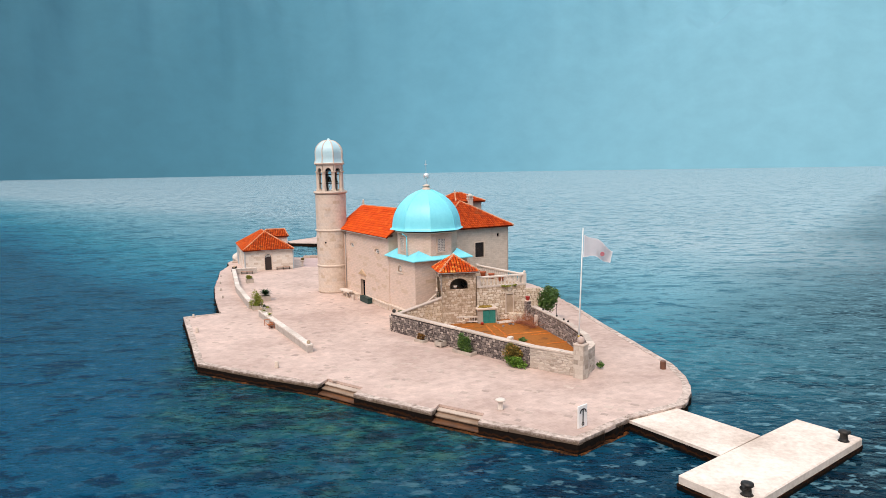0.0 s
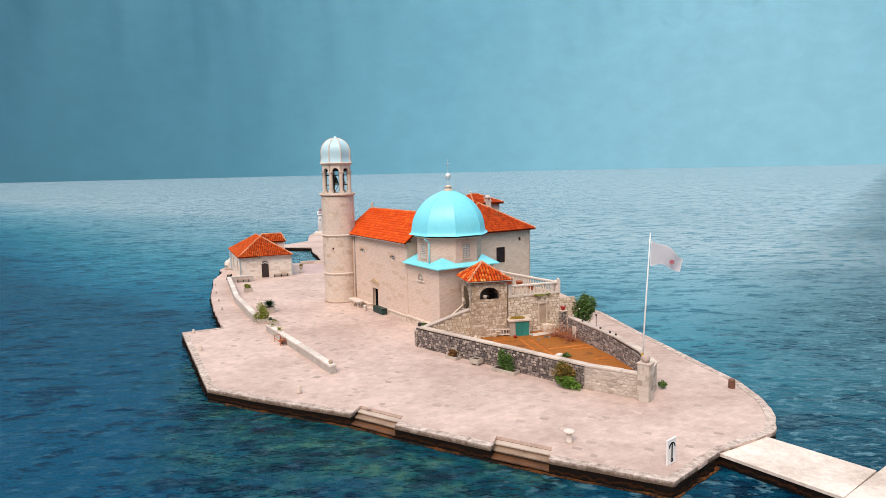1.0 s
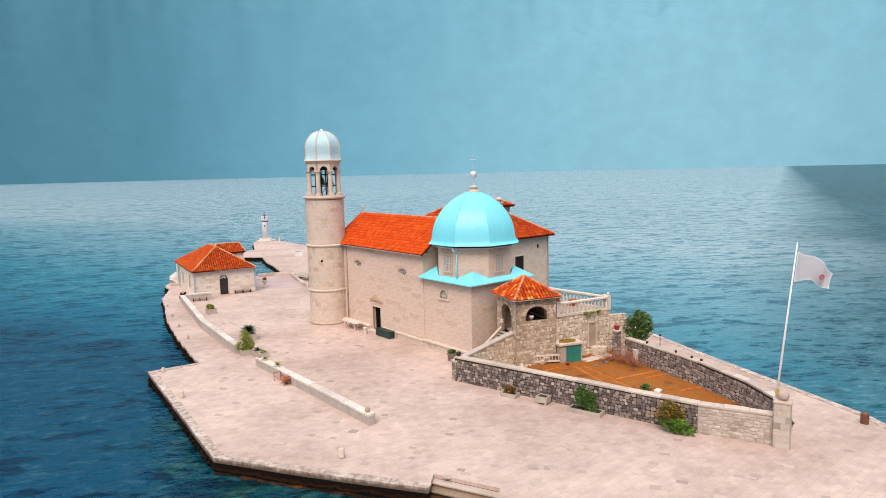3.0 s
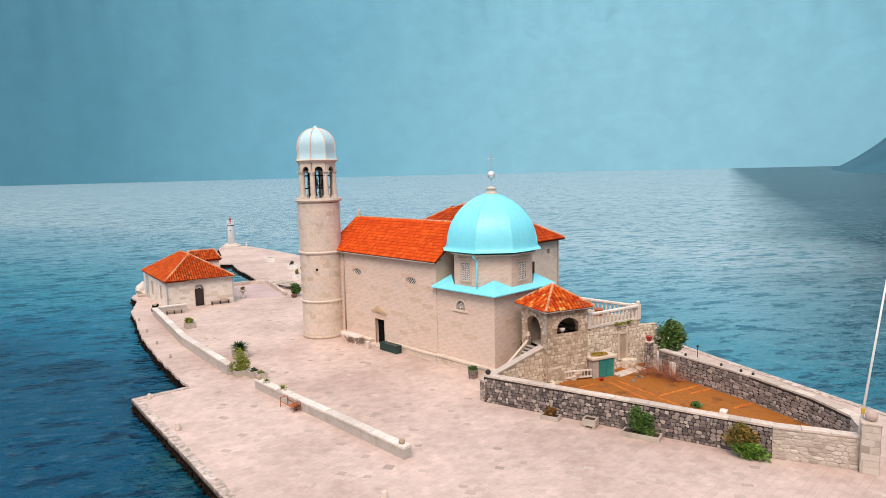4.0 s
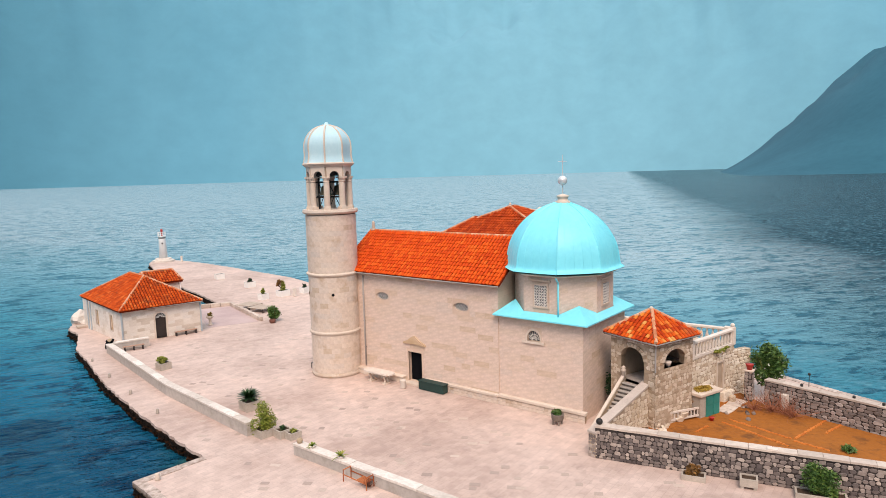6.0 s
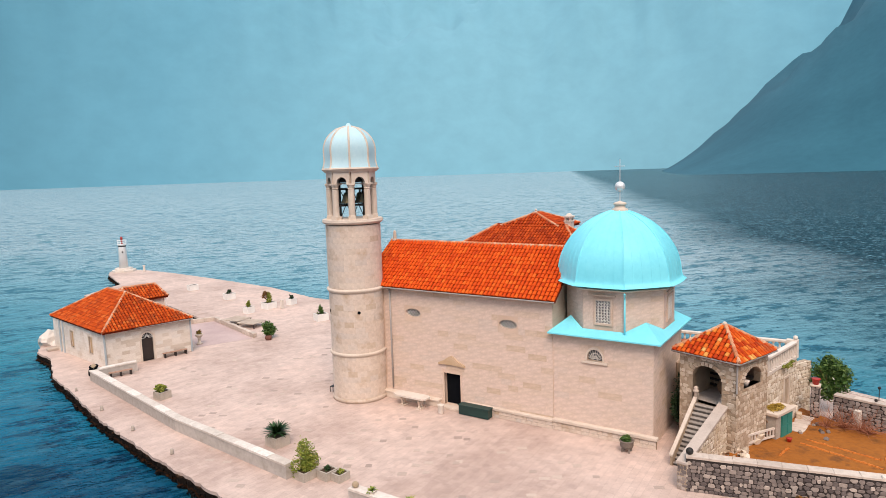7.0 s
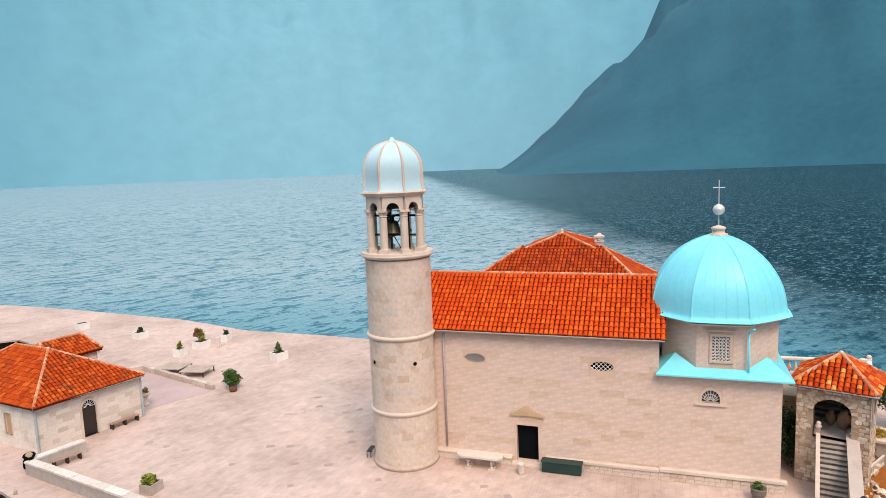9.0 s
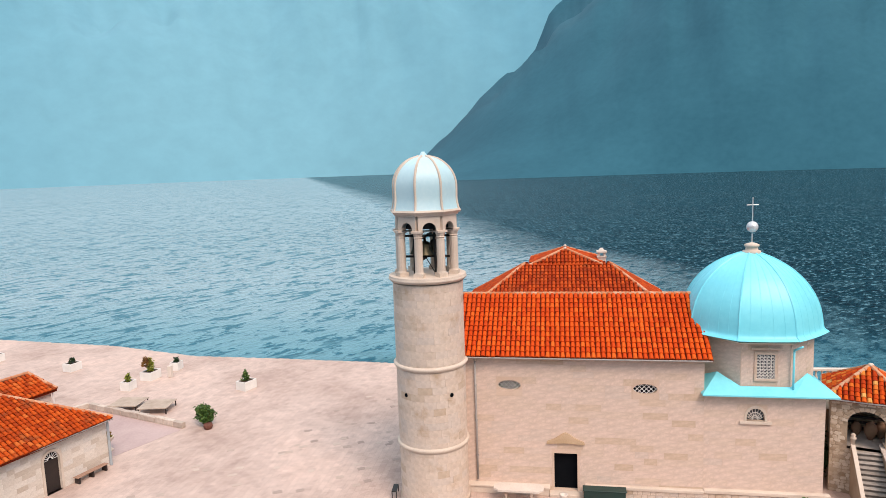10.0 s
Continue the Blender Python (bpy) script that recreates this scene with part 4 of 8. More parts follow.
def lattice(bm, c, z, a, b, put, depth, step=0.17, w=0.012, inside=lambda x, y: x * x + y * y < 1.0):
    """Slanting bars both ways, cut to the opening."""
    for s in (1, -1):
        k = -a - b
        while k < a + b:
            pts = []
            t = -b
            while t <= b + 1e-6:
                x = k + s * t
                if inside(x / a, t / b):
                    pts.append((x, t))
                t += b / 12
            if len(pts) > 1:
                p, q = pts[0], pts[-1]
                tube(bm, put(c + p[0], depth, z + p[1]), put(c + q[0], depth, z + q[1]), w, w, 4)
            k += step


for c, z in (OV1, OV2):
    o = oval(c, z, 0.68, 0.31)
    win = part("oval_window", made(plate_with_hole, rect_like(o, c - 0.75, c + 0.75, z - 0.42, z + 0.42), o, 0.25, front), STONE, church, "oval window with white lattice")
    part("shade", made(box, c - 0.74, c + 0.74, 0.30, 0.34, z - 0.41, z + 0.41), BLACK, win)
    bm = bmesh.new()
    lattice(bm, c, z, 0.66, 0.30, front, 0.10, 0.26, 0.016)
    part("lattice", bm, WHITE_PAINT, win)

# flat black sheet in place of the dark depth behind the doorway
door = part("door", made(box, DOOR[0] + 0.002, DOOR[1] - 0.002, 0.34, 0.40, 0.2, 2.5), BLACK, church, "near-black sheet for the shaded doorway and its leaf")
bm = bmesh.new()
for a0, a1, z0, z1 in ((DOOR[0] - 0.1, DOOR[0], 0.18, 2.52), (DOOR[1], DOOR[1] + 0.1, 0.18, 2.52), (DOOR[0] - 0.12, DOOR[1] + 0.12, 2.52, 2.64)):
    box(bm, a0, a1, -0.025, 0.2, z0, z1)
part("door_frame", bm, STONE, door)
bm = bmesh.new()
pc = (DOOR[0] + DOOR[1]) / 2
for pts in ([(pc - 1.12, 3.12), (pc - 1.08, 3.26), (pc - 0.62, 3.46), (pc - 0.22, 3.74), (pc, 3.84), (pc + 0.22, 3.74), (pc + 0.62, 3.46), (pc + 1.08, 3.26), (pc + 1.12, 3.12), (pc + 0.6, 3.16), (pc, 3.2), (pc - 0.6, 3.16)],):
    a = [bm.verts.new((x, -0.14, z)) for x, z in pts]
    b = [bm.verts.new((x, 0.02, z)) for x, z in pts]
    bm.faces.new(a)
    bm.faces.new(b[::-1])
    for i in range(len(pts)):
        j = (i + 1) % len(pts)
        bm.faces.new((a[i], b[i], b[j], a[j]))
part("pediment", bm, plain("worn_pediment", (0.44, 0.29, 0.16), (0.60, 0.44, 0.30), 4.0, 0.85, 0.4, 0.02), church, "worn yellowish carved pediment over the door")
bm = bmesh.new()
box(bm, DOOR[0] - 0.3, DOOR[1] + 0.35, -0.55, 0.3, 0.0, 0.17)
part("door_step", rounded(bm, 0.02), TRIM, church)

face_v = lambda a, z: Matrix.Translation((a, 0.0, z))
coursed(nave, -0.55, 13.12, 0.0, 8.36, face_v, BLOCK, 300, [(DOOR[0] - 0.13, DOOR[1] + 0.13, 0.0, 2.66)] + [(c - 0.76, c + 0.76, z - 0.43, z + 0.43) for c, z in (OV1, OV2)], seed=101)

# plinth, bench ledge and cornice
bm = bmesh.new()
box(bm, 6.45, 13.1, -0.20, 0.0, 0.0, 0.50)
box(bm, 13.1, 19.75, -0.14, 0.06, 0.0, 0.50)
plinth = part("plinth", bm, PALE_MORTAR, church, "rough stone plinth")
coursed(plinth, 6.45, 13.1, 0.0, 0.5, lambda a, z: Matrix.Translation((a, -0.20, z)), TOWER_BLOCK, 60, course=0.25, length=0.42, proud=0.03, joint=0.02, seed=104)
coursed(plinth, 13.1, 19.75, 0.0, 0.5, lambda a, z: Matrix.Translation((a, -0.14, z)), TOWER_BLOCK, 60, course=0.25, length=0.42, proud=0.03, joint=0.02, seed=105)
bm = bmesh.new()
box(bm, 6.45, 13.14, -0.30, 0.0, 0.50, 0.70)
box(bm, 13.14, 19.85, -0.26, 0.06, 0.54, 0.76)
part("plinth_moulding", rounded(bm, 0.03), TRIM, church)
bm = bmesh.new()
box(bm, -0.6, 4.35, -0.45, 0.0, 0.0, 0.42)
box(bm, -0.65, 4.4, -0.52, 0.0, 0.42, 0.54)
part("wall_bench", rounded(bm, 0.02), TRIM, church, "stone bench along the wall")
bm = bmesh.new()
box(bm, -2.3, 13.3, -0.22, 0.0, 8.36, 8.54)
part("cornice", bm, TRIM, church)

# nave roof
bm = bmesh.new()
sec = [(-0.40, 8.52), (3.6, 11.48), (7.6, 8.52), (7.6, 8.40), (3.6, 11.32), (-0.40, 8.40)]
r0 = [bm.verts.new((-2.45, v, z)) for v, z in sec]
r1 = [bm.verts.new((13.5, v, z)) for v, z in sec]
bm.faces.new(r0)
bm.faces.new(r1[::-1])
for i in range(6):
    j = (i + 1) % 6
    bm.faces.new((r0[i], r0[j], r1[j], r1[i]))
roof = part("nave_roof", bm, TILE_BED, church, "bright orange barrel-tile roof")
SL = math.hypot(4.0, 3.02)
tiled(roof, (-2.45, -0.40, 8.52), (1, 0, 0), (0, 4.0, 2.96), [(0, 0), (15.95, 0), (15.95, SL), (0, SL)], TILE, 300)
tiled(roof, (13.5, 7.60, 8.52), (-1, 0, 0), (0, -4.0, 2.96), [(0, 0), (15.95, 0), (15.95, SL), (0, SL)], TILE, 0, seed=5)
ridge_tiles(roof, (-2.45, 3.6, 11.5), (13.5, 3.6, 11.5), TILE_OLD)
bm = bmesh.new()
lathe(bm, [(0.22, 11.45), (0.22, 11.6), (0.10, 11.66), (0.19, 11.75), (0.10, 11.84), (0.17, 11.93), (0.09, 12.02), (0.14, 12.12), (0.05, 12.3)], 10, -2.1, 3.6)
part("gable_finial", bm, TRIM, church, "turned stone gable finial", True)
for u0, lo in ((0.06, 0.7),):
    bm = bmesh.new()
    tube(bm, (u0, -0.10, lo), (u0, -0.10, 8.2), 0.065, 0.065, 10)
    tube(bm, (u0, -0.10, 8.15), (u0, -0.36, 8.48), 0.065, 0.065, 10)
    for z in (2.2, 4.4, 6.6):
        tube(bm, (u0, -0.10, z), (u0, -0.10, z + 0.07), 0.09, 0.09, 10)
    part("downpipe", bm, PIPE, church, "grey lead downpipe", True)
part("gutter", made(tube, (-0.4, -0.46, 8.44), (13.45, -0.46, 8.44), 0.05, 0.05, 8), PIPE, church)

# choir: square block under the dome
CX, CV = 16.4, 3.36
LUN = (15.30, 16.50, 4.85, 5.75)
bm = bmesh.new()
holed_wall(bm, 13.12, 19.52, 0.0, 6.41, 0.6, [LUN], lambda a, d, z: (a, 0.06 + d, z))
choir_front = part("choir_wall", bm, STONE, church, "warm dressed limestone wall")
coursed(choir_front, 13.12, 19.52, 0.5, 6.26, lambda a, z: Matrix.Translation((a, 0.06, z)), BLOCK, 120, [(LUN[0], LUN[1], LUN[2] - 0.14, LUN[3])], seed=102)
bm = bmesh.new()
box(bm, 18.92, 19.52, 0.66, 6.1, 0, 6.41)
choir_side = part("choir_side_wall", bm, STONE, church)
coursed(choir_side, 0.07, 6.1, 0.0, 6.26, lambda a, z: Matrix.Translation((19.52, a, z)) @ Matrix.Rotation(radians(90), 4, "Z"), BLOCK, 90, seed=103)
part("choir_back_wall", made(box, 13.12, 19.52, 6.1, 6.7, 0, 6.41), STONE, church)
ar = arch_outline(LUN[0] + 0.12, LUN[1] - 0.12, LUN[2] + 0.03, 5.1, 0.5, 12)
fr = lambda a, d, z: (a, 0.06 + d, z)
lun = part("lunette_window", made(plate_with_hole, rect_like(ar, *LUN), ar, 0.2, fr), STONE, church, "half-round window with pierced grille")
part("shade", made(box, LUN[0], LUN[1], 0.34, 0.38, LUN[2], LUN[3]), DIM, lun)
bm = bmesh.new()
c0 = ((LUN[0] + LUN[1]) / 2, 0.16, LUN[2] + 0.05)
for i in range(9):
    a = math.pi * i / 8
    tube(bm, (c0[0] + 0.12 * math.cos(a), 0.16, c0[2] + 0.1 * math.sin(a)), (c0[0] + 0.5 * math.cos(a), 0.16, c0[2] + 0.22 + 0.5 * math.sin(a)), 0.022, 0.022, 4)
for r_ in (0.16, 0.34):
    for i in range(10):
        a, b = math.pi * i / 10, math.pi * (i + 1) / 10
        tube(bm, (c0[0] + r_ * math.cos(a), 0.16, c0[2] + 0.1 + r_ * math.sin(a)), (c0[0] + r_ * math.cos(b), 0.16, c0[2] + 0.1 + r_ * math.sin(b)), 0.022, 0.022, 4)
part("grille", bm, GRILLE, lun)
bm = bmesh.new()
outer = arch_outline(LUN[0] + 0.0, LUN[1] - 0.0, LUN[2] + 0.03, 5.1, 0.66, 12)
plate_with_hole(bm, outer, ar, 0.06, lambda a, d, z: (a, 0.02 + d, z))
box(bm, LUN[0] - 0.25, LUN[1] + 0.25, -0.06, 0.08, LUN[2] - 0.14, LUN[2] + 0.02)
part("surround", bm, TRIM, lun)

# turquoise skirt roof with its corner hips
bm = bmesh.new()
e0, e1, f0, f1 = 12.95, 20.05, -0.46, 7.20
oct8 = lambda R, c=CX, v=CV: [(c + R * math.cos(radians(22.5 + 45 * i)), v + R * math.sin(radians(22.5 + 45 * i))) for i in range(8)]
sq = [(e1, CV + 1.3), (CX + 1.3, f1), (CX - 1.3, f1), (e0, CV + 1.3), (e0, CV - 1.3), (CX - 1.3, f0), (CX + 1.3, f0), (e1, CV - 1.3)]
top = oct8(3.45)
lo = [bm.verts.new((x, y, 6.52)) for x, y in sq]
hi = [bm.verts.new((x, y, 6.86)) for x, y in top]
base = [bm.verts.new((x, y, 6.43)) for x, y in sq]
for i in (1, 3, 5, 7):
    bm.faces.new((lo[i], lo[(i + 1) % 8], hi[(i + 1) % 8], hi[i]))
    bm.faces.new((base[(i + 1) % 8], lo[(i + 1) % 8], lo[i], base[i])[::-1])
for i, (x, y) in ((0, (e1, f1)), (2, (e0, f1)), (4, (e0, f0)), (6, (e1, f0))):
    a, b = lo[i], lo[(i + 1) % 8]
    c = bm.verts.new((x, y, 6.52))
    cb = bm.verts.new((x, y, 6.43))
    mx, my = (top[i][0] + top[(i + 1) % 8][0]) / 2, (top[i][1] + top[(i + 1) % 8][1]) / 2
    p = bm.verts.new((mx + (x - mx) * 0.12, my + (y - my) * 0.12, 7.45))
    bm.faces.new((a, c, p))
    bm.faces.new((c, b, p))
    bm.faces.new((a, p, hi[i]))
    bm.faces.new((b, hi[(i + 1) % 8], p))
    bm.faces.new((hi[i], p, hi[(i + 1) % 8]))
    bm.faces.new((base[i], cb, c, a))
    bm.faces.new((cb, base[(i + 1) % 8], b, c))
part("skirt_roof", bm, BLUE, church, "turquoise painted sheet-metal skirt roof")
bm = bmesh.new()
prism(bm, [(13.12, 0.0), (19.62, 0.0), (19.62, 6.8), (13.12, 6.8)], 6.26, 6.422)
part("choir_cornice", bm, TRIM, church)

# eight-sided drum with a window in each face
bm = bmesh.new()
prism(bm, oct8(3.40), 6.2, 9.42)
drum = part("drum", bm, STONE, church, "eight-sided stone drum")
for k in (0, 4, 5, 6, 7):
    side = 3.40 * math.sin(radians(22.5))
    turn = Matrix.Translation((CX, CV, 0)) @ Matrix.Rotation(radians(45 * k + 90), 4, "Z")
    coursed(drum, -side + 0.02, side - 0.02, 6.9, 9.3, lambda a, z, turn=turn: turn @ Matrix.Translation((a, -3.40 * math.cos(radians(22.5)), z)), BLOCK, 40, [(-0.62, 0.62, 7.14, 8.86)] if k % 2 == 0 else (), course=0.34, length=0.9, seed=110 + k)
bm = bmesh.new()
prism(bm, oct8(3.52), 9.30, 9.42, oct8(3.72))
part("drum_cornice", bm, TRIM, drum)
for k in (0, 2, 4, 6):
    ang = radians(45 * k)
    m = Matrix.Translation((CX, CV, 0)) @ Matrix.Rotation(ang, 4, "Z")
    ap = 3.40 * math.cos(radians(22.5))
    put = lambda a, d, z, m=m, ap=ap: m @ Vector((ap + d, a, z))
    bm = bmesh.new()
    o = [(-0.47, 7.3), (0.47, 7.3), (0.47, 8.7), (-0.47, 8.7)]
    plate_with_hole(bm, [(-0.60, 7.16), (0.60, 7.16), (0.60, 8.84), (-0.60, 8.84)], o, 0.07, put)
    cell(bm, -0.78, 0.78, 8.98, 9.08, 0.12, put)
    w = part("drum_window", bm, STONE, church, "stone-framed window with white pierced grille")
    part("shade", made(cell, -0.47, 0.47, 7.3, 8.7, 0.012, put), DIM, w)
    bm = bmesh.new()
    for i in range(6):
        a = -0.47 + 0.94 * i / 5
        tube(bm, put(a, 0.035, 7.3), put(a, 0.035, 8.7), 0.02, 0.02, 4)
    for i in range(9):
        z = 7.3 + 1.4 * i / 8
        tube(bm, put(-0.47, 0.035, z), put(0.47, 0.035, z), 0.02, 0.02, 4)
    lattice(bm, 0, 8.0, 0.47, 0.70, lambda a, d, z: put(a, 0.04, z), 0, 0.19, 0.016, lambda x, y: abs(x) <= 1 and abs(y) <= 1)
    part("grille", bm, GRILLE, w)

# dome
PROF = [(4.66, 9.40), (4.58, 9.46), (4.38, 9.62), (4.30, 9.95), (4.24, 10.4), (4.12, 10.95), (3.92, 11.5), (3.62, 12.05), (3.22, 12.6), (2.70, 13.12), (2.08, 13.58), (1.40, 13.95), (0.72, 14.22), (0.36, 14.32)]


def curve_through(pts, n):
    """A smooth line through the points, n steps between each two."""
    out = []
    for i in range(len(pts) - 1):
        a, b, c, d = (Vector(pts[max(0, i - 1)]), Vector(pts[i]), Vector(pts[i + 1]), Vector(pts[min(len(pts) - 1, i + 2)]))
        for k in range(n):
            t = k / n
            out.append(tuple(0.5 * (2 * b + (c - a) * t + (2 * a - 5 * b + 4 * c - d) * t * t + (3 * b - a - 3 * c + d) * t ** 3)))
    return out + [pts[-1]]


PROF = curve_through([(r * 0.90, 9.62 + (z - 9.40) * 0.905) for r, z in PROF], 3)
bm = bmesh.new()
DX = CX - 0.08


def dome_at(r_, z, i, t):
    """A point of the dome between corner i and the next: an octagon with slightly swelling sides."""
    a, b = radians(22.5 + 45 * i), radians(22.5 + 45 * (i + 1))
    p = Vector((math.cos(a), math.sin(a), 0)).lerp(Vector((math.cos(b), math.sin(b), 0)), t)
    return p * (r_ * (1 + 0.028 * math.sin(math.pi * t))) + Vector((DX, CV, z))


rings = [[bm.verts.new(dome_at(r_, z, i, t / 5)) for i in range(8) for t in range(5)] for r_, z in PROF]
for a, b in zip(rings, rings[1:]):
    for i in range(40):
        f = bm.faces.new((a[i], a[(i + 1) % 40], b[(i + 1) % 40], b[i]))
bm.faces.new(rings[0][::-1])
bm.faces.new(rings[-1])
corner = {v for ring in rings for v in ring[::5]}
for e in bm.edges:
    e.smooth = not (e.verts[0] in corner and e.verts[1] in corner)
dome = part("dome", bm, BLUE, church, "turquoise painted eight-sided metal dome", True)


def dome_line(i, t):
    """Points up the dome between corner i and the next, t from 0 to 1."""
    return [dome_at(r_, z, i, t) for r_, z in PROF]


for i in range(8):
    for t, w in ((0, 0.05), (0.2, 0.014), (0.4, 0.014), (0.6, 0.014), (0.8, 0.014)):
        line = dome_line(i, t)
        bm = bmesh.new()
        for p, q in zip(line, line[1:]):
            tube(bm, p, q, w, w, 5)
        part("rib" if t == 0 else "seam", bm, BLUE, dome)
bm = bmesh.new()
lathe(bm, [(0.52, 13.9), (0.52, 14.12), (0.36, 14.18), (0.34, 14.36), (0.42, 14.41), (0.42, 14.5), (0.28, 14.56), (0.08, 14.62)], 12, CX, CV)
lan = part("dome_finial", bm, TRIM, church, "small stone finial with a steel ball and cross", True)
bm = bmesh.new()
tube(bm, (CX, CV, 14.55), (CX, CV, 17.3), 0.035, 0.025, 8)
tube(bm, (CX - 0.33, CV, 16.85), (CX + 0.33, CV, 16.85), 0.022, 0.022, 6)
part("cross", bm, STEEL, lan, "thin metal cross")
part("ball", made(ball, (CX, CV, 15.55), 0.33), STEEL, lan, "bright metal ball", True)
c8 = oct8(3.52)
bm = bmesh.new()
x, y = c8[6]
tube(bm, (x + 0.25, y - 0.75, 9.38), (x + 0.05, y - 0.10, 9.0), 0.06, 0.06, 8)
tube(bm, (x + 0.05, y - 0.10, 9.0), (x + 0.05, y - 0.10, 6.6), 0.06, 0.06, 8)
part("rain_pipe", bm, BLUE, church, "turquoise rain pipe on the drum", True)

# ---- bell tower ----
TX, TV = -2.43, -1.0
TM = CHURCH @ Matrix.Translation((TX, TV, 0))
tower = thing("bell_tower", "round pale stone bell tower with an open belfry", "tower", TM)
R = 2.02
bm = bmesh.new()
lathe(bm, [(R + 0.10, 0), (R + 0.10, 0.25), (R, 0.32), (R, 13.2)], 48)
shaft = part("shaft", bm, TOWER_STONE, tower, "stained round stone shaft", True)


def curved_block(count, h):
    """A block of a round tower, one of count to a course, h high, facing +x."""
    bm = bmesh.new()
    half = math.pi / count - 0.0022
    cols = []
    for i in range(4):
        a = -half + 2 * half * i / 3
        c, s_ = math.cos(a), math.sin(a)
        cols.append([bm.verts.new((r_ * c, r_ * s_, z)) for r_, z in ((R - 0.02, 0.003), (R + 0.010, 0.003), (R + 0.014, 0.010), (R + 0.014, h - 0.010), (R + 0.010, h - 0.003), (R - 0.02, h - 0.003))])
    for p, q in zip(cols, cols[1:]):
        for i in range(5):
            bm.faces.new((p[i], q[i], q[i + 1], p[i + 1]))
    bm.faces.new(cols[0])
    bm.faces.new(cols[-1][::-1])
    return mesh_of("block", bm, TOWER_BLOCK)


r_ = random.Random(55)
CURVED = [curved_block(c, 0.415) for c in (13, 15, 18)]
rest, count, z = [], 0, 0.33
while z < 13.0:
    kind = r_.randrange(3)
    c, a0_ = (13, 15, 18)[kind], r_.uniform(0, 1.0)
    for i in range(c):
        a = (a0_ + math.tau * i / c) % math.tau
        m = Matrix.Translation((0, 0, z)) @ Matrix.Rotation(a, 4, "Z") @ Matrix.Diagonal((1 + r_.uniform(-0.002, 0.002),) * 2 + (1, 1))
        if math.pi * 1.08 < a < math.pi * 1.95 and count < 300:
            shared("block", CURVED[kind], shaft, m)
            count += 1
        else:
            rest.append((CURVED[kind], m))
    z += 0.415
join_rest(shaft, "block_facing", rest, TOWER_BLOCK)
for z, o in ((3.63, 0.13), (8.40, 0.16), (13.42, 0.24)):
    bm = bmesh.new()
    lathe(bm, [(R - 0.02, z - 0.16), (R + o * 0.5, z - 0.12), (R + o, z), (R + o, z + 0.08), (R + o * 0.4, z + 0.14), (R - 0.05, z + 0.16)], 48)
    part("string_course", bm, TRIM, tower, "", True)
for a in (-45, -125):
    an = radians(a)
    p = Vector((math.cos(an), math.sin(an), 0))
    bm = bmesh.new()
    tube(bm, p * (R - 0.1) + Vector((0, 0, 6.83)), p * (R + 0.03) + Vector((0, 0, 6.83)), 0.12, 0.12, 14)
    # no hole is cut; a black disc carries the opening's shade
    part("loophole", bm, BLACK, tower, "black disc for a small round shaded opening")
bm = bmesh.new()
lathe(bm, [(R + 0.02, 13.4), (R + 0.22, 13.5), (R + 0.2, 13.62), (0.5, 13.64)], 48)
part("belfry_floor", bm, TRIM, tower)
for k in range(8):
    an = radians(45 * k - 4.5)
    p = Vector((math.cos(an), math.sin(an), 0)) * 1.62
    bm = bmesh.new()
    m = Matrix.Translation(p) @ Matrix.Rotation(an, 4, "Z")
    box(bm, -0.27, 0.27, -0.27, 0.27, 13.6, 13.86, m)
    lathe(bm, [(0.27, 13.86), (0.24, 13.95), (0.235, 15.75), (0.21, 15.8), (0.27, 15.86), (0.22, 15.9), (0.29, 16.12)], 14, p.x, p.y)
    box(bm, -0.30, 0.30, -0.30, 0.30, 16.12, 16.24, m)
    col = part("column", bm, TRIM, tower)
    for poly in col.data.polygons:
        poly.use_smooth = False
    # arch from this column to the next
    bn = radians(45 * (k + 1) - 4.5)
    q = Vector((math.cos(bn), math.sin(bn), 0)) * 1.62
    mid, d = (p + q) / 2, (q - p)
    x = d.normalized()
    y = Vector((mid.x, mid.y, 0)).normalized()
    half = d.length / 2
    arc = arch_outline(-half + 0.24, half - 0.24, 16.24, 16.3, half - 0.24, 10)
    out = [(-half, 16.24)] + [(-half + 2 * half * i / 10, 17.05) for i in range(11)] + [(half, 16.24)]
    bm = bmesh.new()
    plate_with_hole(bm, out, arc, 0.42, lambda a, dd, z, mid=mid, x=x, y=y: mid + x * a + y * (0.21 - dd) + Vector((0, 0, z)))
    part("arch", bm, TRIM, tower)
OCT = lambda R_: [(R_ * math.cos(radians(45 * i - 4.5)), R_ * math.sin(radians(45 * i - 4.5))) for i in range(8)]
bm = bmesh.new()
for r0_, z0, r1_, z1 in ((1.92, 17.04, 1.96, 17.14), (2.0, 17.14, 2.12, 17.26), (2.12, 17.26, 2.06, 17.36)):
    prism(bm, OCT(r0_), z0, z1, OCT(r1_))
part("belfry_cornice", bm, TRIM, tower)
bm = bmesh.new()
CAP = curve_through([(1.98, 17.34), (1.93, 17.5), (1.86, 17.9), (1.87, 18.4), (1.85, 18.9), (1.68, 19.4), (1.33, 19.85), (0.85, 20.18), (0.3, 20.35), (0.1, 20.6)], 3)
lathe(bm, CAP, 8, 0, 0, radians(-4.5))
for e in bm.edges:
    e.smooth = abs(e.verts[0].co.z - e.verts[1].co.z) < 1e-4
cap = part("cupola", bm, PALE_BLUE, tower, "pale blue metal cupola with stone ribs", True)
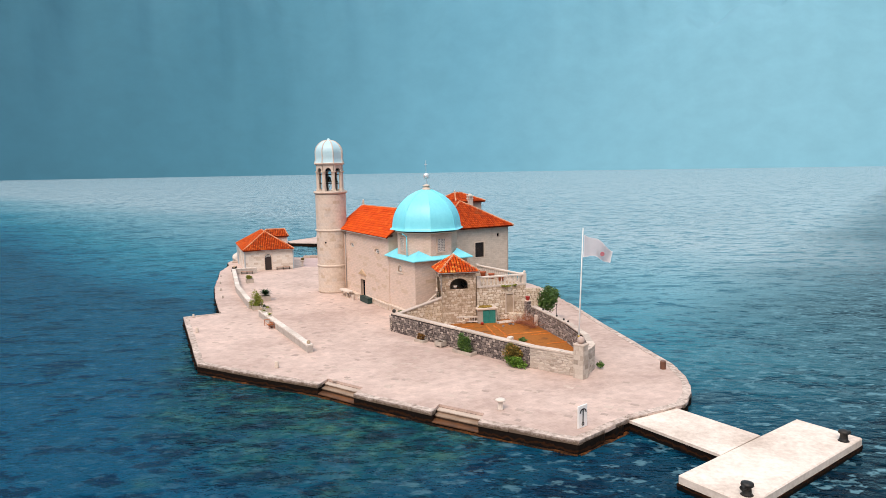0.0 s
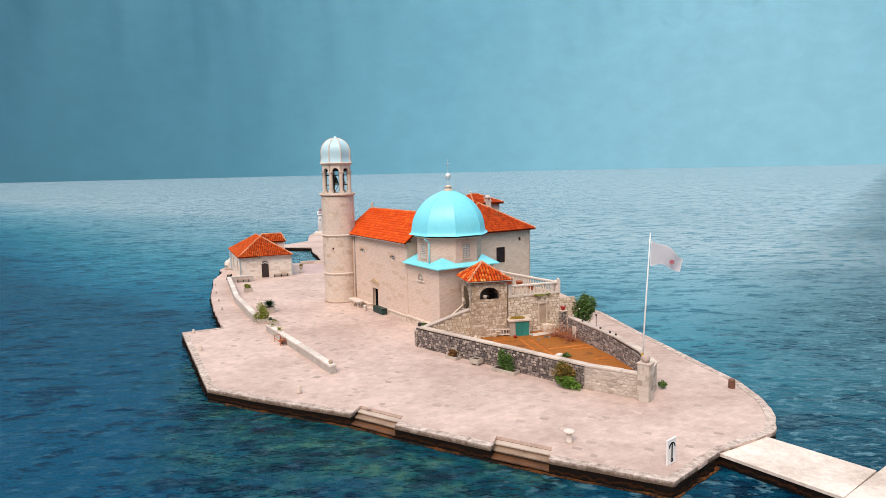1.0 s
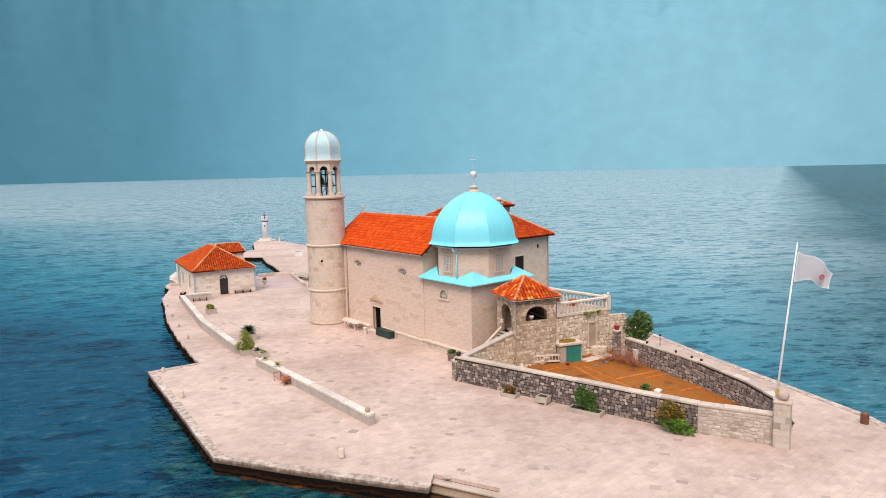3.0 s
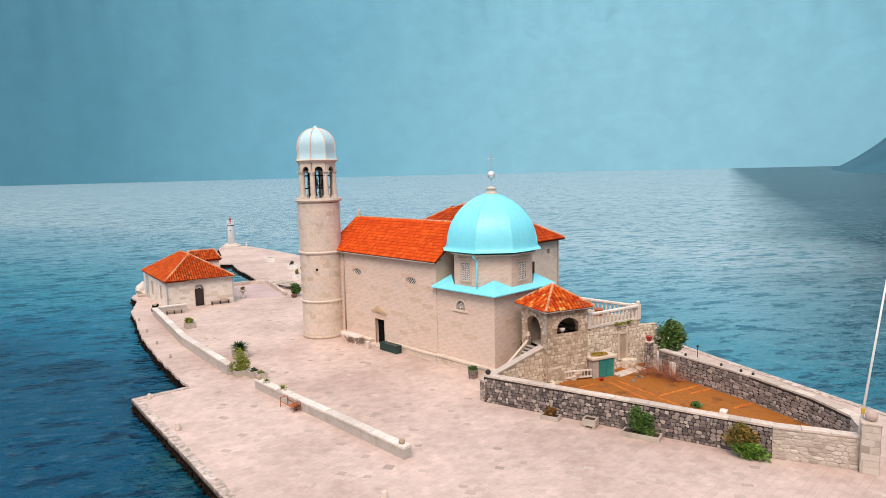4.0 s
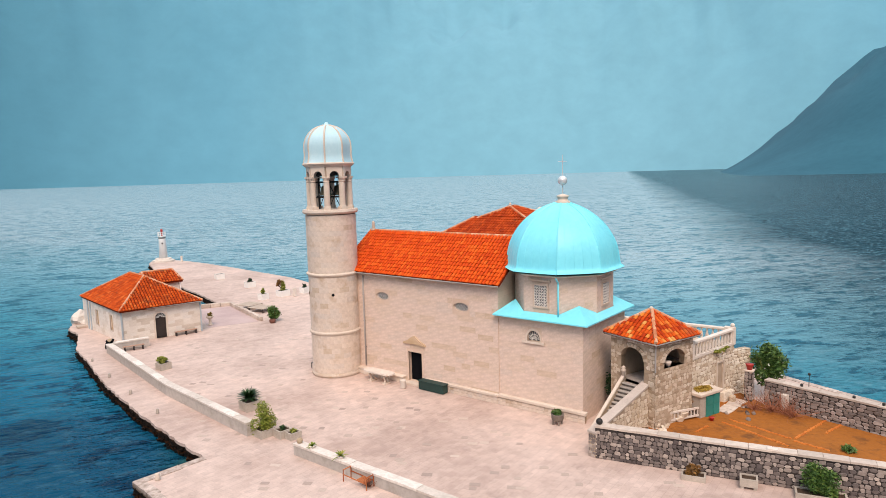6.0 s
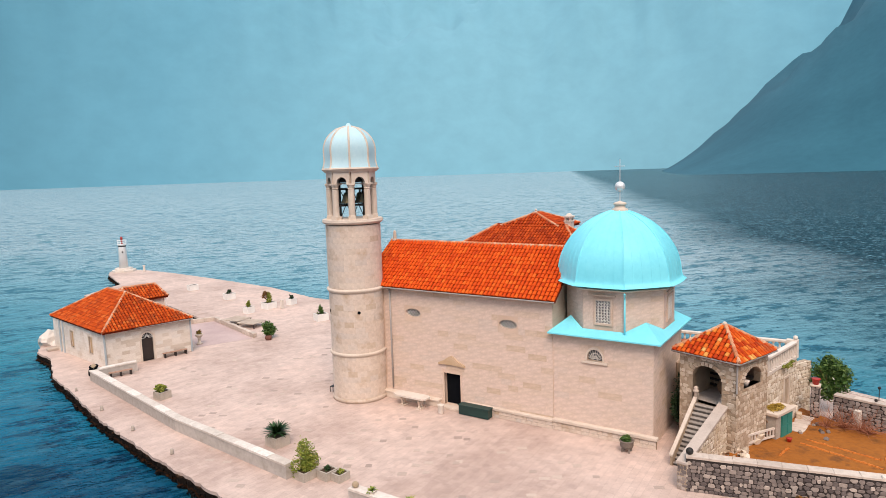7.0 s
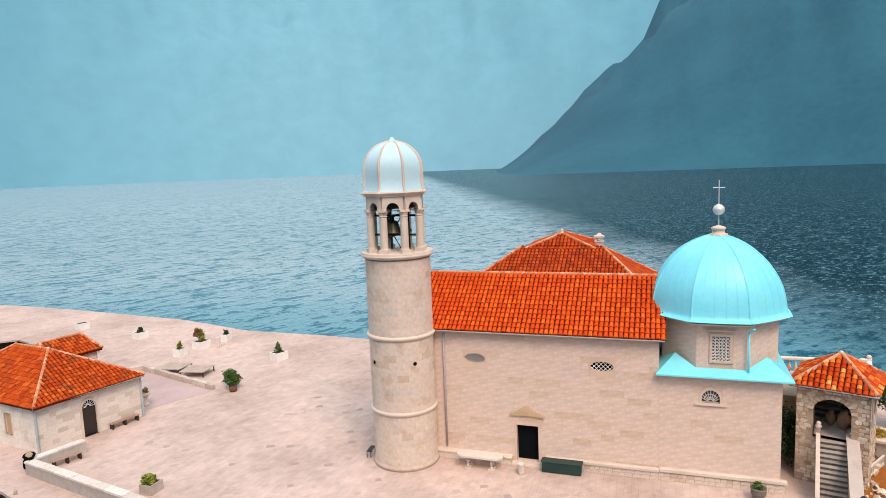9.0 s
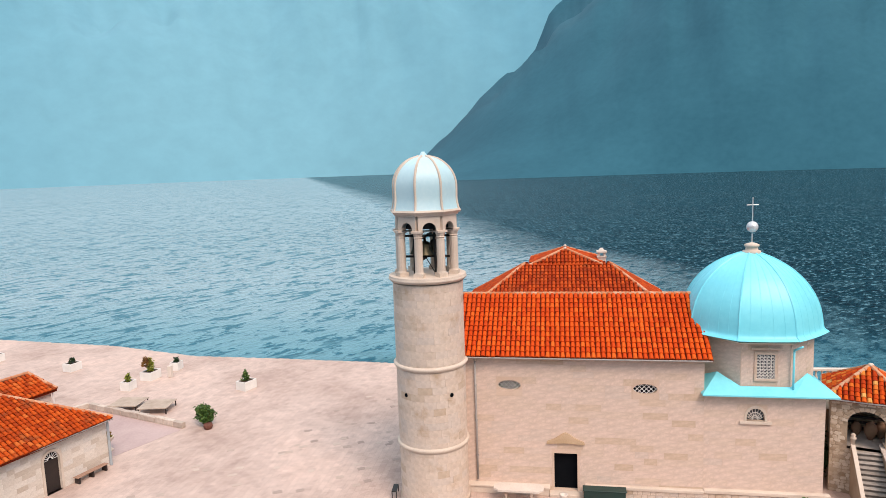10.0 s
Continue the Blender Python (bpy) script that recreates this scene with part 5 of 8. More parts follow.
for k in range(8):
    an = radians(45 * k - 4.5)
    pts = [Vector((r_ * math.cos(an), r_ * math.sin(an), z)) for r_, z in CAP[:-3]]
    bm = bmesh.new()
    for p, q in zip(pts, pts[1:]):
        tube(bm, p, q, 0.075, 0.075, 6)
    part("rib", bm, TRIM, cap)
bm = bmesh.new()
for z in (14.55, 15.75):
    box(bm, -1.5, 1.5, -0.07, 0.07, z, z + 0.12)
    box(bm, -0.07, 0.07, -1.5, 1.5, z, z + 0.12)
for sx in (-0.6, 0.6):
    for sy in (-0.6, 0.6):
        box(bm, sx - 0.05, sx + 0.05, sy - 0.05, sy + 0.05, 13.62, 16.9)
for sx in (-1, 1):
    tube(bm, (sx * 0.6, -0.6, 13.7), (-sx * 0.6, -0.6, 15.8), 0.03, 0.03, 5)
    tube(bm, (0.6, sx * 0.6, 13.7), (0.6, -sx * 0.6, 15.8), 0.03, 0.03, 5)
part("bell_frame", bm, IRON, tower, "dark bell frame")
# dark fill added where the cupola's inside lies in shade
part("bell_loft", made(prism, OCT(1.45), 16.30, 17.0), DARK_WOOD, tower, "dark block in place of the shade inside the cupola")
bm = bmesh.new()
for k in range(8):
    p, q = [Vector((1.78 * math.cos(radians(45 * i - 4.5)), 1.78 * math.sin(radians(45 * i - 4.5)), 16.2)) for i in (k, k + 1)]
    tube(bm, p, q, 0.022, 0.022, 5)
part("tie_ring", bm, PIPE, tower, "thin pale tie rod round the capitals")
for x_, y_, s in ((0.0, -0.45, 1.35), (0.35, 0.55, 1.1), (-0.6, 0.1, 0.95)):
    bm = bmesh.new()
    lathe(bm, [(0.42 * s, 14.75), (0.40 * s, 14.82), (0.30 * s, 15.0), (0.25 * s, 15.3), (0.20 * s, 15.48), (0.06 * s, 15.55), (0.06 * s, 15.76)], 16, x_, y_)
    part("bell", bm, BRONZE, tower, "dark bronze bell", True)

# ---- parish house behind the church ----
house = thing("parish_house", "stone house with hipped orange tile roofs behind the church", "house", CHURCH)
hu0, hu1, hv0, hv1 = -1.6, 12.75, 7.25, 17.35
WIN = (12.25, 13.55, 5.15, 7.0)
bm = bmesh.new()
holed_wall(bm, hv0, hv1, 0, 8.85, 0.5, [WIN, (15.6, 15.95, 7.55, 8.0)], lambda a, d, z: (hu1 - d, a, z))
part("wall", bm, HOUSE_STONE, house, "pale coursed stone wall")
bm = bmesh.new()
box(bm, hu0, hu1 - 0.5, hv1 - 0.5, hv1, 0, 8.85)
part("wall", bm, HOUSE_STONE, house)
part("wall", made(box, hu0, hu0 + 0.5, hv0, hv1 - 0.5, 0, 8.85), HOUSE_STONE, house)
part("window", made(plate_with_hole, [(WIN[0] - 0.12, WIN[2] - 0.1), (WIN[1] + 0.12, WIN[2] - 0.1), (WIN[1] + 0.12, WIN[3] + 0.12), (WIN[0] - 0.12, WIN[3] + 0.12)], [(WIN[0], WIN[2]), (WIN[1], WIN[2]), (WIN[1], WIN[3]), (WIN[0], WIN[3])], 0.14, lambda a, d, z: (hu1 + 0.03 - d, a, z)), TRIM, house, "window with dark closed shutters")
for a0, a1 in ((WIN[0], (WIN[0] + WIN[1]) / 2 - 0.01), ((WIN[0] + WIN[1]) / 2 + 0.01, WIN[1])):
    sh = part("shutter", made(box, hu1 - 0.16, hu1 - 0.10, a0, a1, WIN[2], WIN[3]), DARK_WOOD, house, "dark closed louvred shutter")
    for i in range(12):
        z = WIN[2] + 0.1 + i * 0.14
        part("slat", made(box, hu1 - 0.11, hu1 - 0.07, a0 + 0.06, a1 - 0.06, z, z + 0.05), DARK_WOOD, sh)
part("window", made(box, hu1 - 0.3, hu1 - 0.2, 15.6, 15.95, 7.55, 8.0), BLACK, house, "black panel for the shade in a small attic opening")


def hipped(parent, u0, u1, v0, v1, z, ra, rb, rz, mat_, bed, limit, seed, corners=None, crest=True, row=0.38):
    """Hipped roof over a rectangle or four corners, with its ridge from ra to rb at height rz."""
    P = [Vector((*c, z)) for c in (corners or ((u0, v0), (u1, v0), (u1, v1), (u0, v1)))]
    A, B = Vector((*ra, rz)), Vector((*rb, rz))
    bm = bmesh.new()
    vs = [bm.verts.new(p) for p in P] + [bm.verts.new(A), bm.verts.new(B)] + [bm.verts.new(p - Vector((0, 0, 0.14))) for p in P]
    along_v = abs(rb[1] - ra[1]) > abs(rb[0] - ra[0])
    faces = ((0, 1, 4), (1, 2, 5, 4), (2, 3, 5), (3, 0, 4, 5)) if along_v else ((0, 1, 5, 4), (1, 2, 5), (2, 3, 4, 5), (3, 0, 4))
    for f in faces:
        bm.faces.new([vs[i] for i in f])
    for i in range(4):
        j = (i + 1) % 4
        bm.faces.new((vs[i], vs[6 + i], vs[6 + j], vs[j]))
    bm.faces.new([vs[i] for i in (9, 8, 7, 6)])
    ob = part("roof", bm, bed, parent, "orange clay-tile hipped roof")
    slopes = ((0, 1, (A, A)), (1, 2, (A, B)), (2, 3, (B, B)), (3, 0, (B, A))) if along_v else ((0, 1, (A, B)), (1, 2, (B, B)), (2, 3, (B, A)), (3, 0, (A, A)))
    for k, (p, q, s) in enumerate(slopes):
        a = (P[q] - P[p]).normalized()
        foot_ = P[p] + a * ((s[0] - P[p]).dot(a))
        up = (s[0] - foot_)
        L = up.length
        poly = [(0, 0), ((P[q] - P[p]).length, 0), ((s[1] - P[p]).dot(a), (s[1] - P[p]).dot(up) / L), ((s[0] - P[p]).dot(a), L)]
        tiled(ob, P[p], a, up, poly, mat_, limit if k == 0 else (limit // 2 if k == 3 else 0), row=row, seed=seed + k)
    hips = ((P[0], A), (P[1], A), (P[2], B), (P[3], B), (A, B)) if along_v else ((P[0], A), (P[3], A), (P[1], B), (P[2], B), (A, B))
    for p, q in hips:
        if (q - p).length > 0.3 and (crest or q is not B or p is not A):
            ridge_tiles(ob, p + Vector((0, 0, 0.07)), q + Vector((0, 0, 0.07)), TILE_OLD)
    return ob


hipped(house, hu0 - 0.5, hu1 + 0.5, 6.9, hv1 + 0.5, 8.95, (2.5, 12.4), (8.9, 12.4), 12.05, TILE_HOUSE, TILE_BED, 0, 11, None, False)
part("attic_wall", made(box, 3.2, 8.0, 12.7, 16.4, 9.0, 11.82), HOUSE_STONE, house)
hipped(house, 2.9, 8.35, 12.2, 16.8, 11.95, (5.6, 13.7), (5.6, 14.6), 13.0, TILE_HOUSE, TILE_BED, 0, 21)
bm = bmesh.new()
box(bm, 8.11, 8.71, 14.0, 14.6, 10.8, 12.3)
box(bm, 8.05, 8.77, 13.94, 14.66, 12.3, 12.38)
for i in range(2):
    for j in range(2):
        box(bm, 8.12 + i * 0.44, 8.26 + i * 0.44, 14.01 + j * 0.44, 14.15 + j * 0.44, 12.38, 12.66)
box(bm, 8.03, 8.79, 13.92, 14.68, 12.66, 12.78)
box(bm, 8.16, 8.66, 14.05, 14.55, 12.78, 13.0, None, 0.16)
part("chimney", bm, WHITE_STONE, house, "pale rendered chimney with open cap")
bm = bmesh.new()
lathe(bm, [(0.10, 13.0), (0.16, 13.1), (0.08, 13.2), (0.12, 13.3), (0.03, 13.42)], 8, 5.6, 13.7)
part("roof_finial", bm, TRIM, house)
part("downpipe", made(tube, (hu1 + 0.12, hv1 - 0.15, 0.2), (hu1 + 0.12, hv1 - 0.15, 8.8), 0.06, 0.06, 8), PIPE, house)

# ---- loggia, stairs, terrace and garden beside the church ----
KC = Vector((22.82, 3.12))
K1, K2 = Vector((-0.943, 0.333)), Vector((0.333, 0.943))
KM = CHURCH @ Matrix(((-K1.x, K2.x, 0, KC.x), (-K1.y, K2.y, 0, KC.y), (0, 0, 1, 0), (0, 0, 0, 1)))
loggia = thing("loggia", "small rubble-stone loggia with arches and orange tiled pyramid roof", "loggia", KM)
H = 1.78
KF, KT = 2.75, 5.68


def arched_side(parent, put, a0, a1, z0, z1, open_a, spring, rise, sill, thick, mat_, label=""):
    """A wall with one arched opening, in three parts of one mesh."""
    bm = bmesh.new()
    arc = arch_outline(open_a[0], open_a[1], sill, spring, rise, 12)
    outer = [(open_a[0] - 0.0, sill)] + [(open_a[0] + (open_a[1] - open_a[0]) * i / 12, z1) for i in range(13)] + [(open_a[1], sill)]
    plate_with_hole(bm, outer, arc, thick, put)
    cell(bm, a0, open_a[0], z0, z1, thick, put)
    cell(bm, open_a[1], a1, z0, z1, thick, put)
    if sill > z0:
        cell(bm, open_a[0], open_a[1], z0, sill, thick, put)
    return part("wall", bm, mat_, parent, label)


sides = []
sides.append((lambda a, d, z: (a, -H + d, z), (-0.92, 0.92), 2.75, (1, 0)))      # towards the stairs
sides.append((lambda a, d, z: (H - d, a, z), (-0.95, 0.95), 3.95, (0, 1)))       # towards the garden
for n_, (put, op, sill, ax) in enumerate(sides):
    arched_side(loggia, put, -H, H, 0.0, KT, op, 4.35, 0.72, sill, 0.4, PALE_MORTAR, "pale rubble wall with an arched opening")
part("wall", made(box, -H, -H + 0.4, -H + 0.4, H, 0, KT), PALE_MORTAR, loggia)
part("wall", made(box, -H + 0.4, H - 0.4, H - 0.4, H, 0, KT), PALE_MORTAR, loggia)
part("floor", made(box, -H + 0.4, H - 0.4, -H + 0.4, H - 0.4, 2.4, KF), LOGGIA_FLOOR, loggia)
part("threshold", made(box, -0.92, 0.92, -H + 0.01, -H + 0.4, 2.4, KF - 0.004), LOGGIA_FLOOR, loggia)


def in_arch(op, sill):
    return lambda a, z: (op[0] - 0.18 < a - H < op[1] + 0.18 and sill - 0.05 < z < 4.37) or ((a - H) ** 2 + ((z - 4.35) * op[1] / 0.72) ** 2 < (op[1] + 0.3) ** 2 and z >= 4.35)


f0_ = lambda a, z: Matrix.Translation((a - H, -H, z))
stone_face(loggia, 2 * H, KT, f0_, LOGGIA_RUBBLE, 170, (0.33, 0.21), 0.022, in_arch(sides[0][1], sides[0][2]), seed=11)
f1_ = lambda a, z: Matrix.Translation((H, a - H, z)) @ Matrix.Rotation(radians(90), 4, "Z")
stone_face(loggia, 2 * H, KT, f1_, LOGGIA_RUBBLE, 170, (0.33, 0.21), 0.022, in_arch(sides[1][1], sides[1][2]), seed=12)
for put, op, sill, ax in sides:
    n = 13
    for i in range(n):
        bm = bmesh.new()
        a0, a1 = math.pi * i / n + 0.02, math.pi * (i + 1) / n - 0.02
        r0_, r1_ = op[1], op[1] + 0.3
        k = 0.72 / op[1]
        c = [(r_ * math.cos(t), 4.35 + r_ * k * math.sin(t)) for r_, t in ((r0_, a0), (r1_, a0), (r1_, a1), (r0_, a1))]
        fr_ = [bm.verts.new(put(x, -0.07, z)) for x, z in c]
        bk_ = [bm.verts.new(put(x, 0.05, z)) for x, z in c]
        bm.faces.new(fr_)
        for i2 in range(4):
            j2 = (i2 + 1) % 4
            bm.faces.new((fr_[i2], fr_[j2], bk_[j2], bk_[i2]))
        part("voussoir", bm, LOGGIA_RUBBLE, loggia)
hipped(loggia, -H - 0.32, H + 0.32, -H - 0.32, H + 0.32, KT + 0.05, (0.10, -0.22), (0.20, -0.22), 7.25, TILE_LOGGIA, TILE_BED, 130, 31, row=0.30)
part("roof_finial", made(ball, (0.15, -0.22, 7.38), 0.13, 10, 6), TRIM, loggia, "", True)
bm = bmesh.new()
for p, q in (((-H - 0.36, -H - 0.36), (H + 0.36, -H - 0.36)), ((H + 0.36, -H - 0.36), (H + 0.36, H + 0.36))):
    tube(bm, (*p, KT + 0.0), (*q, KT + 0.0), 0.055, 0.055, 8)
tube(bm, (H + 0.12, -H - 0.12, KT), (H + 0.12, -H - 0.12, 3.9), 0.05, 0.05, 8)
part("gutter", bm, PIPE, loggia)
for z_ in (3.0, 3.35, 3.7, 4.05):
    part("rail", made(box, -H + 0.4, H - 0.4, 0.9, 0.98, z_, z_ + 0.14), DARK_WOOD, loggia, "dark timber rail")
for x_, y_, s in ((0.35, 0.1, 1.0), (-0.35, 0.5, 0.8), (0.9, 0.55, 0.9)):
    bm = bmesh.new()
    lathe(bm, [(0.12 * s, KF), (0.3 * s, KF + 0.35 * s), (0.36 * s, KF + 0.65 * s), (0.24 * s, KF + 0.95 * s), (0.16 * s, KF + 1.0 * s), (0.19 * s, KF + 1.08 * s)], 14, x_, y_)
    solid("clay_jar", bm, JAR_CLAY, "large rounded brown clay jar on the loggia floor", "jar", group="clay jars", m=KM, smooth=True)

# outside stair up to the loggia
SD = Vector((0.177, 0.984))
STM = CHURCH @ Matrix(((SD.y, SD.x, 0, 22.3), (-SD.x, SD.y, 0, 1.3), (0, 0, 1, 0), (0, 0, 0, 1)))
stair = thing("outside_stair", "worn grey stone stair rising to the loggia", "stairs", STM)
NS, SLEN, HWD = 14, 3.1, 0.66
for i in range(NS):
    y0 = -SLEN + SLEN * i / NS
    zt = KF * (i + 1) / NS
    st = part("step", rounded(made(box, -HWD, HWD, y0 - 0.03, y0 + SLEN / NS + 0.06, zt - 0.075, zt), 0.02), TREAD_STONE, stair)
    # riser gets the darker stone to stand for shade under the nosing
    part("riser", made(box, -HWD, HWD, y0 + 0.03, y0 + SLEN / NS + 0.06, max(0, zt - 0.30), zt - 0.077), STEP_STONE, st, "dark riser, stain and painted shade in its colour")


def sloped(bm, x0, x1, pts):
    """An upright wall whose side outline is pts (y, z), from x0 to x1."""
    n = len(pts)
    w = [bm.verts.new((x, y, z)) for x in (x0, x1) for y, z in pts]
    bm.faces.new(w[:n])
    bm.faces.new(w[n:][::-1])
    for i in range(n):
        j = (i + 1) % n
        bm.faces.new((w[i], w[j], w[n + j], w[n + i]))


part("stair_core", made(sloped, -HWD, HWD, [(-2.8, 0), (0.1, 0), (0.1, KF - 0.05), (-0.1, KF - 0.25), (-2.8, 0.05)]), MORTAR, stair)
part("parapet", made(sloped, -HWD - 0.14, -HWD, [(-SLEN - 0.1, 0), (0.3, 0), (0.3, KF + 0.45), (-SLEN - 0.1, 0.55)]), PALE_MORTAR, stair, "rendered parapet sloping with the steps")
part("parapet_cap", made(sloped, -HWD - 0.18, -HWD + 0.03, [(-SLEN - 0.15, 0.55), (0.3, KF + 0.45), (0.3, KF + 0.55), (-SLEN - 0.15, 0.65)]), TRIM, stair, "pale sloping cap")
part("newel", made(lathe, [(0.12, KF), (0.12, KF + 0.62), (0.17, KF + 0.66), (0.18, KF + 0.74), (0.10, KF + 0.80), (0.15, KF + 0.90), (0.04, KF + 1.0)], 10, -HWD - 0.07, 0.12), TRIM, stair, "weathered newel with a rounded head", True)

# wing wall running down beside the stair to the garden wall
wing = thing("wing_wall", "rubble wing wall with a sloping pale cap beside the stair", "wall", STM)
WL, W0, W1 = 5.55, HWD, HWD + 0.5
part("core", made(sloped, W0, W1, [(-WL, 0), (0.4, 0), (0.4, 3.0), (-WL, 1.42)]), PALE_MORTAR, wing)
stone_face(wing, WL + 0.4, 3.0, lambda a, z: Matrix.Translation((W1, -WL + a, z)) @ Matrix.Rotation(radians(90), 4, "Z"), PALE_RUBBLE, 200, (0.34, 0.23), 0.026, top=lambda a: 1.42 + 1.58 * a / (WL + 0.4), seed=14)
stone_face(wing, W1 - W0, 1.42, lambda a, z: Matrix.Translation((W0 + a, -WL, z)), DARK_RUBBLE, 20, (0.25, 0.19), 0.026, seed=19)
part("capping", made(sloped, W0 - 0.05, W1 + 0.06, [(-WL - 0.05, 1.42), (0.4, 3.0), (0.4, 3.12), (-WL - 0.05, 1.54)]), plain("worn_cap", (0.40, 0.33, 0.285), (0.60, 0.51, 0.45), 3.0, 0.85, 0.3, 0.02), wing, "wide worn sloping cap")
bm = bmesh.new()
lathe(bm, [(0.13, 3.08), (0.2, 3.3), (0.22, 3.34), (0.06, 3.3)], 12, W0 + 0.25, 0.15)
solid("stone_pot", bm, PLANTER, "small pale stone pot at the head of the stair wall", "pot", m=STM, smooth=True)

bm = bmesh.new()
lathe(bm, [(0.12, 3.95), (0.2, 4.2), (0.21, 4.28), (0.06, 4.24)], 12, H - 0.2, -0.35)
solid("white_pot", bm, WHITE_STONE, "small white pot on the loggia sill", "pot", m=KM, smooth=True)

# raised terrace with its balustrade
T0, T1, T2, T3 = Vector((24.87, 4.45)), Vector((26.15, 9.9)), Vector((17.2, 9.55)), Vector((19.6, 5.2))
terrace = thing("terrace", "raised rubble-stone terrace with a white stone balustrade", "terrace", CHURCH)
TZ = 3.9
bm = bmesh.new()
prism(bm, [tuple(T0), tuple(T1), tuple(T2), tuple(T3)], 0, TZ)
part("retaining_wall", bm, PALE_MORTAR, terrace, "pale rubble retaining wall")


def local_face(p, q):
    x = (q - p).normalized()
    rot = Matrix(((x.x, -x.y, 0, 0), (x.y, x.x, 0, 0), (0, 0, 1, 0), (0, 0, 0, 1)))
    return (lambda a, z: Matrix.Translation((p.x + x.x * a, p.y + x.y * a, z)) @ rot), (q - p).length


pf, L = local_face(T0, T1)
stone_face(terrace, L, TZ, pf, PALE_RUBBLE, 200, (0.38, 0.25), 0.028, lambda a, z: 3.2 < a < 4.25 and 0.9 < z < 3.15, seed=15)
bm = bmesh.new()
x = (T1 - T0).normalized()
mD = Matrix.Translation((T0.x + x.x * 3.72, T0.y + x.y * 3.72, 0)) @ Matrix(((x.x, -x.y, 0, 0), (x.y, x.x, 0, 0), (0, 0, 1, 0), (0, 0, 0, 1)))
plate_with_hole(bm, [(-0.5, 0.95), (0.5, 0.95), (0.5, 3.12), (-0.5, 3.12)], [(-0.38, 1.0), (0.38, 1.0), (0.38, 3.0), (-0.38, 3.0)], 0.12, lambda a, d, z: mD @ Vector((a, d - 0.08, z)))
nd = part("blocked_door", bm, TRIM, terrace, "walled-up doorway with a stone frame")
part("panel", made(box, -0.38, 0.38, 0.01, 0.05, 1.0, 3.0, mD), PALE_RUBBLE, nd)


def balustrade(p, q, z, n):
    """A stone balustrade from p to q in the church's plan."""
    b = thing("balustrade", "white stone balustrade with turned balusters on the terrace", "balustrade", CHURCH, group="terrace balustrades")
    x = (q - p).normalized()
    rot = Matrix(((x.x, -x.y, 0, 0), (x.y, x.x, 0, 0), (0, 0, 1, 0), (0, 0, 0, 1)))
    m = Matrix.Translation((p.x, p.y, z)) @ rot
    L = (q - p).length
    part("bottom_rail", made(box, 0, L, -0.12, 0.12, 0.0, 0.16, m), WHITE_STONE, b)
    part("top_rail", rounded(made(box, -0.05, L + 0.05, -0.16, 0.16, 0.98, 1.16, m), 0.03), WHITE_STONE, b)
    bm = bmesh.new()
    lathe(bm, [(0.10, 0), (0.10, 0.06), (0.06, 0.10), (0.125, 0.28), (0.06, 0.58), (0.05, 0.70), (0.09, 0.76), (0.09, 0.82)], 8)
    me = mesh_of("baluster", bm, WHITE_STONE, True)
    for i in range(n):
        shared("baluster", me, b, m @ Matrix.Translation((L * (i + 0.5) / n, 0, 0.16)))
    for a in (0.0, L):
        bm = bmesh.new()
        box(bm, a - 0.17, a + 0.17, -0.17, 0.17, 0, 1.24, m)
        part("pier", rounded(bm, 0.02), WHITE_STONE, b)
    return b


balustrade(T0 + Vector((0.0, 0.2)), T1 + Vector((-0.1, -0.1)), TZ, 13)
balustrade(T1 + Vector((-0.45, -0.14)), T2 + Vector((0.2, -0.15)), TZ, 22)
bm = bmesh.new()
q_ = T1 + Vector((-0.1, -0.1))
ball(bm, (q_.x, q_.y, TZ + 1.36), 0.15, 12, 8)
solid("stone_ball", bm, WHITE_STONE, "pale stone ball on the balustrade's corner pier", "stone ball", m=CHURCH, smooth=True)
for k, (u_, v_) in enumerate(((23.0, 8.9), (21.0, 9.0), (19.3, 9.0))):
    bm = bmesh.new()
    lathe(bm, [(0.22, TZ), (0.34, TZ + 0.5), (0.38, TZ + 0.52), (0.36, TZ + 0.6), (0.1, TZ + 0.55)], 12, u_, v_)
    solid("terracotta_pot", bm, TERRACOTTA, "terracotta plant pot on the terrace", "pot", group="terrace pots", m=CHURCH, smooth=True)

# low stub wall continuing the terrace, and a small pier with a red pot
stub = thing("stub_wall", "ruined rubble stub wall beside the terrace", "wall", CHURCH)
S0, S1 = Vector((26.1, 9.9)), Vector((26.9, 11.3))
sd = (S1 - S0).normalized()
sn = Vector((-sd.y, sd.x)) * 0.5
part("core", made(prism, [tuple(S0), tuple(S1), tuple(S1 + sn), tuple(S0 + sn)], 0.0, 3.4), PALE_MORTAR, stub)
pf, L = local_face(S0, S1)
stone_face(stub, L, 3.45, pf, PALE_RUBBLE, 90, (0.34, 0.22), 0.05, seed=16)
pier_ = thing("stone_pier", "small grey rubble pier in front of the terrace corner", "pier", CHURCH)
part("core", made(box, 27.08, 27.57, 9.03, 9.52, 0.3, 2.35), MORTAR, pier_)
part("cap", rounded(made(box, 27.02, 27.63, 8.97, 9.58, 2.35, 2.45), 0.02), TRIM, pier_)
stone_face(pier_, 0.5, 2.0, lambda a, z: Matrix.Translation((27.08 + a, 9.03, 0.35 + z)), GREY_RUBBLE, 40, (0.26, 0.2), 0.04, seed=18)
stone_face(pier_, 0.5, 2.0, lambda a, z: Matrix.Translation((27.57, 9.03 + a, 0.35 + z)) @ Matrix.Rotation(radians(90), 4, "Z"), GREY_RUBBLE, 40, (0.26, 0.2), 0.04, seed=17)
bm = bmesh.new()
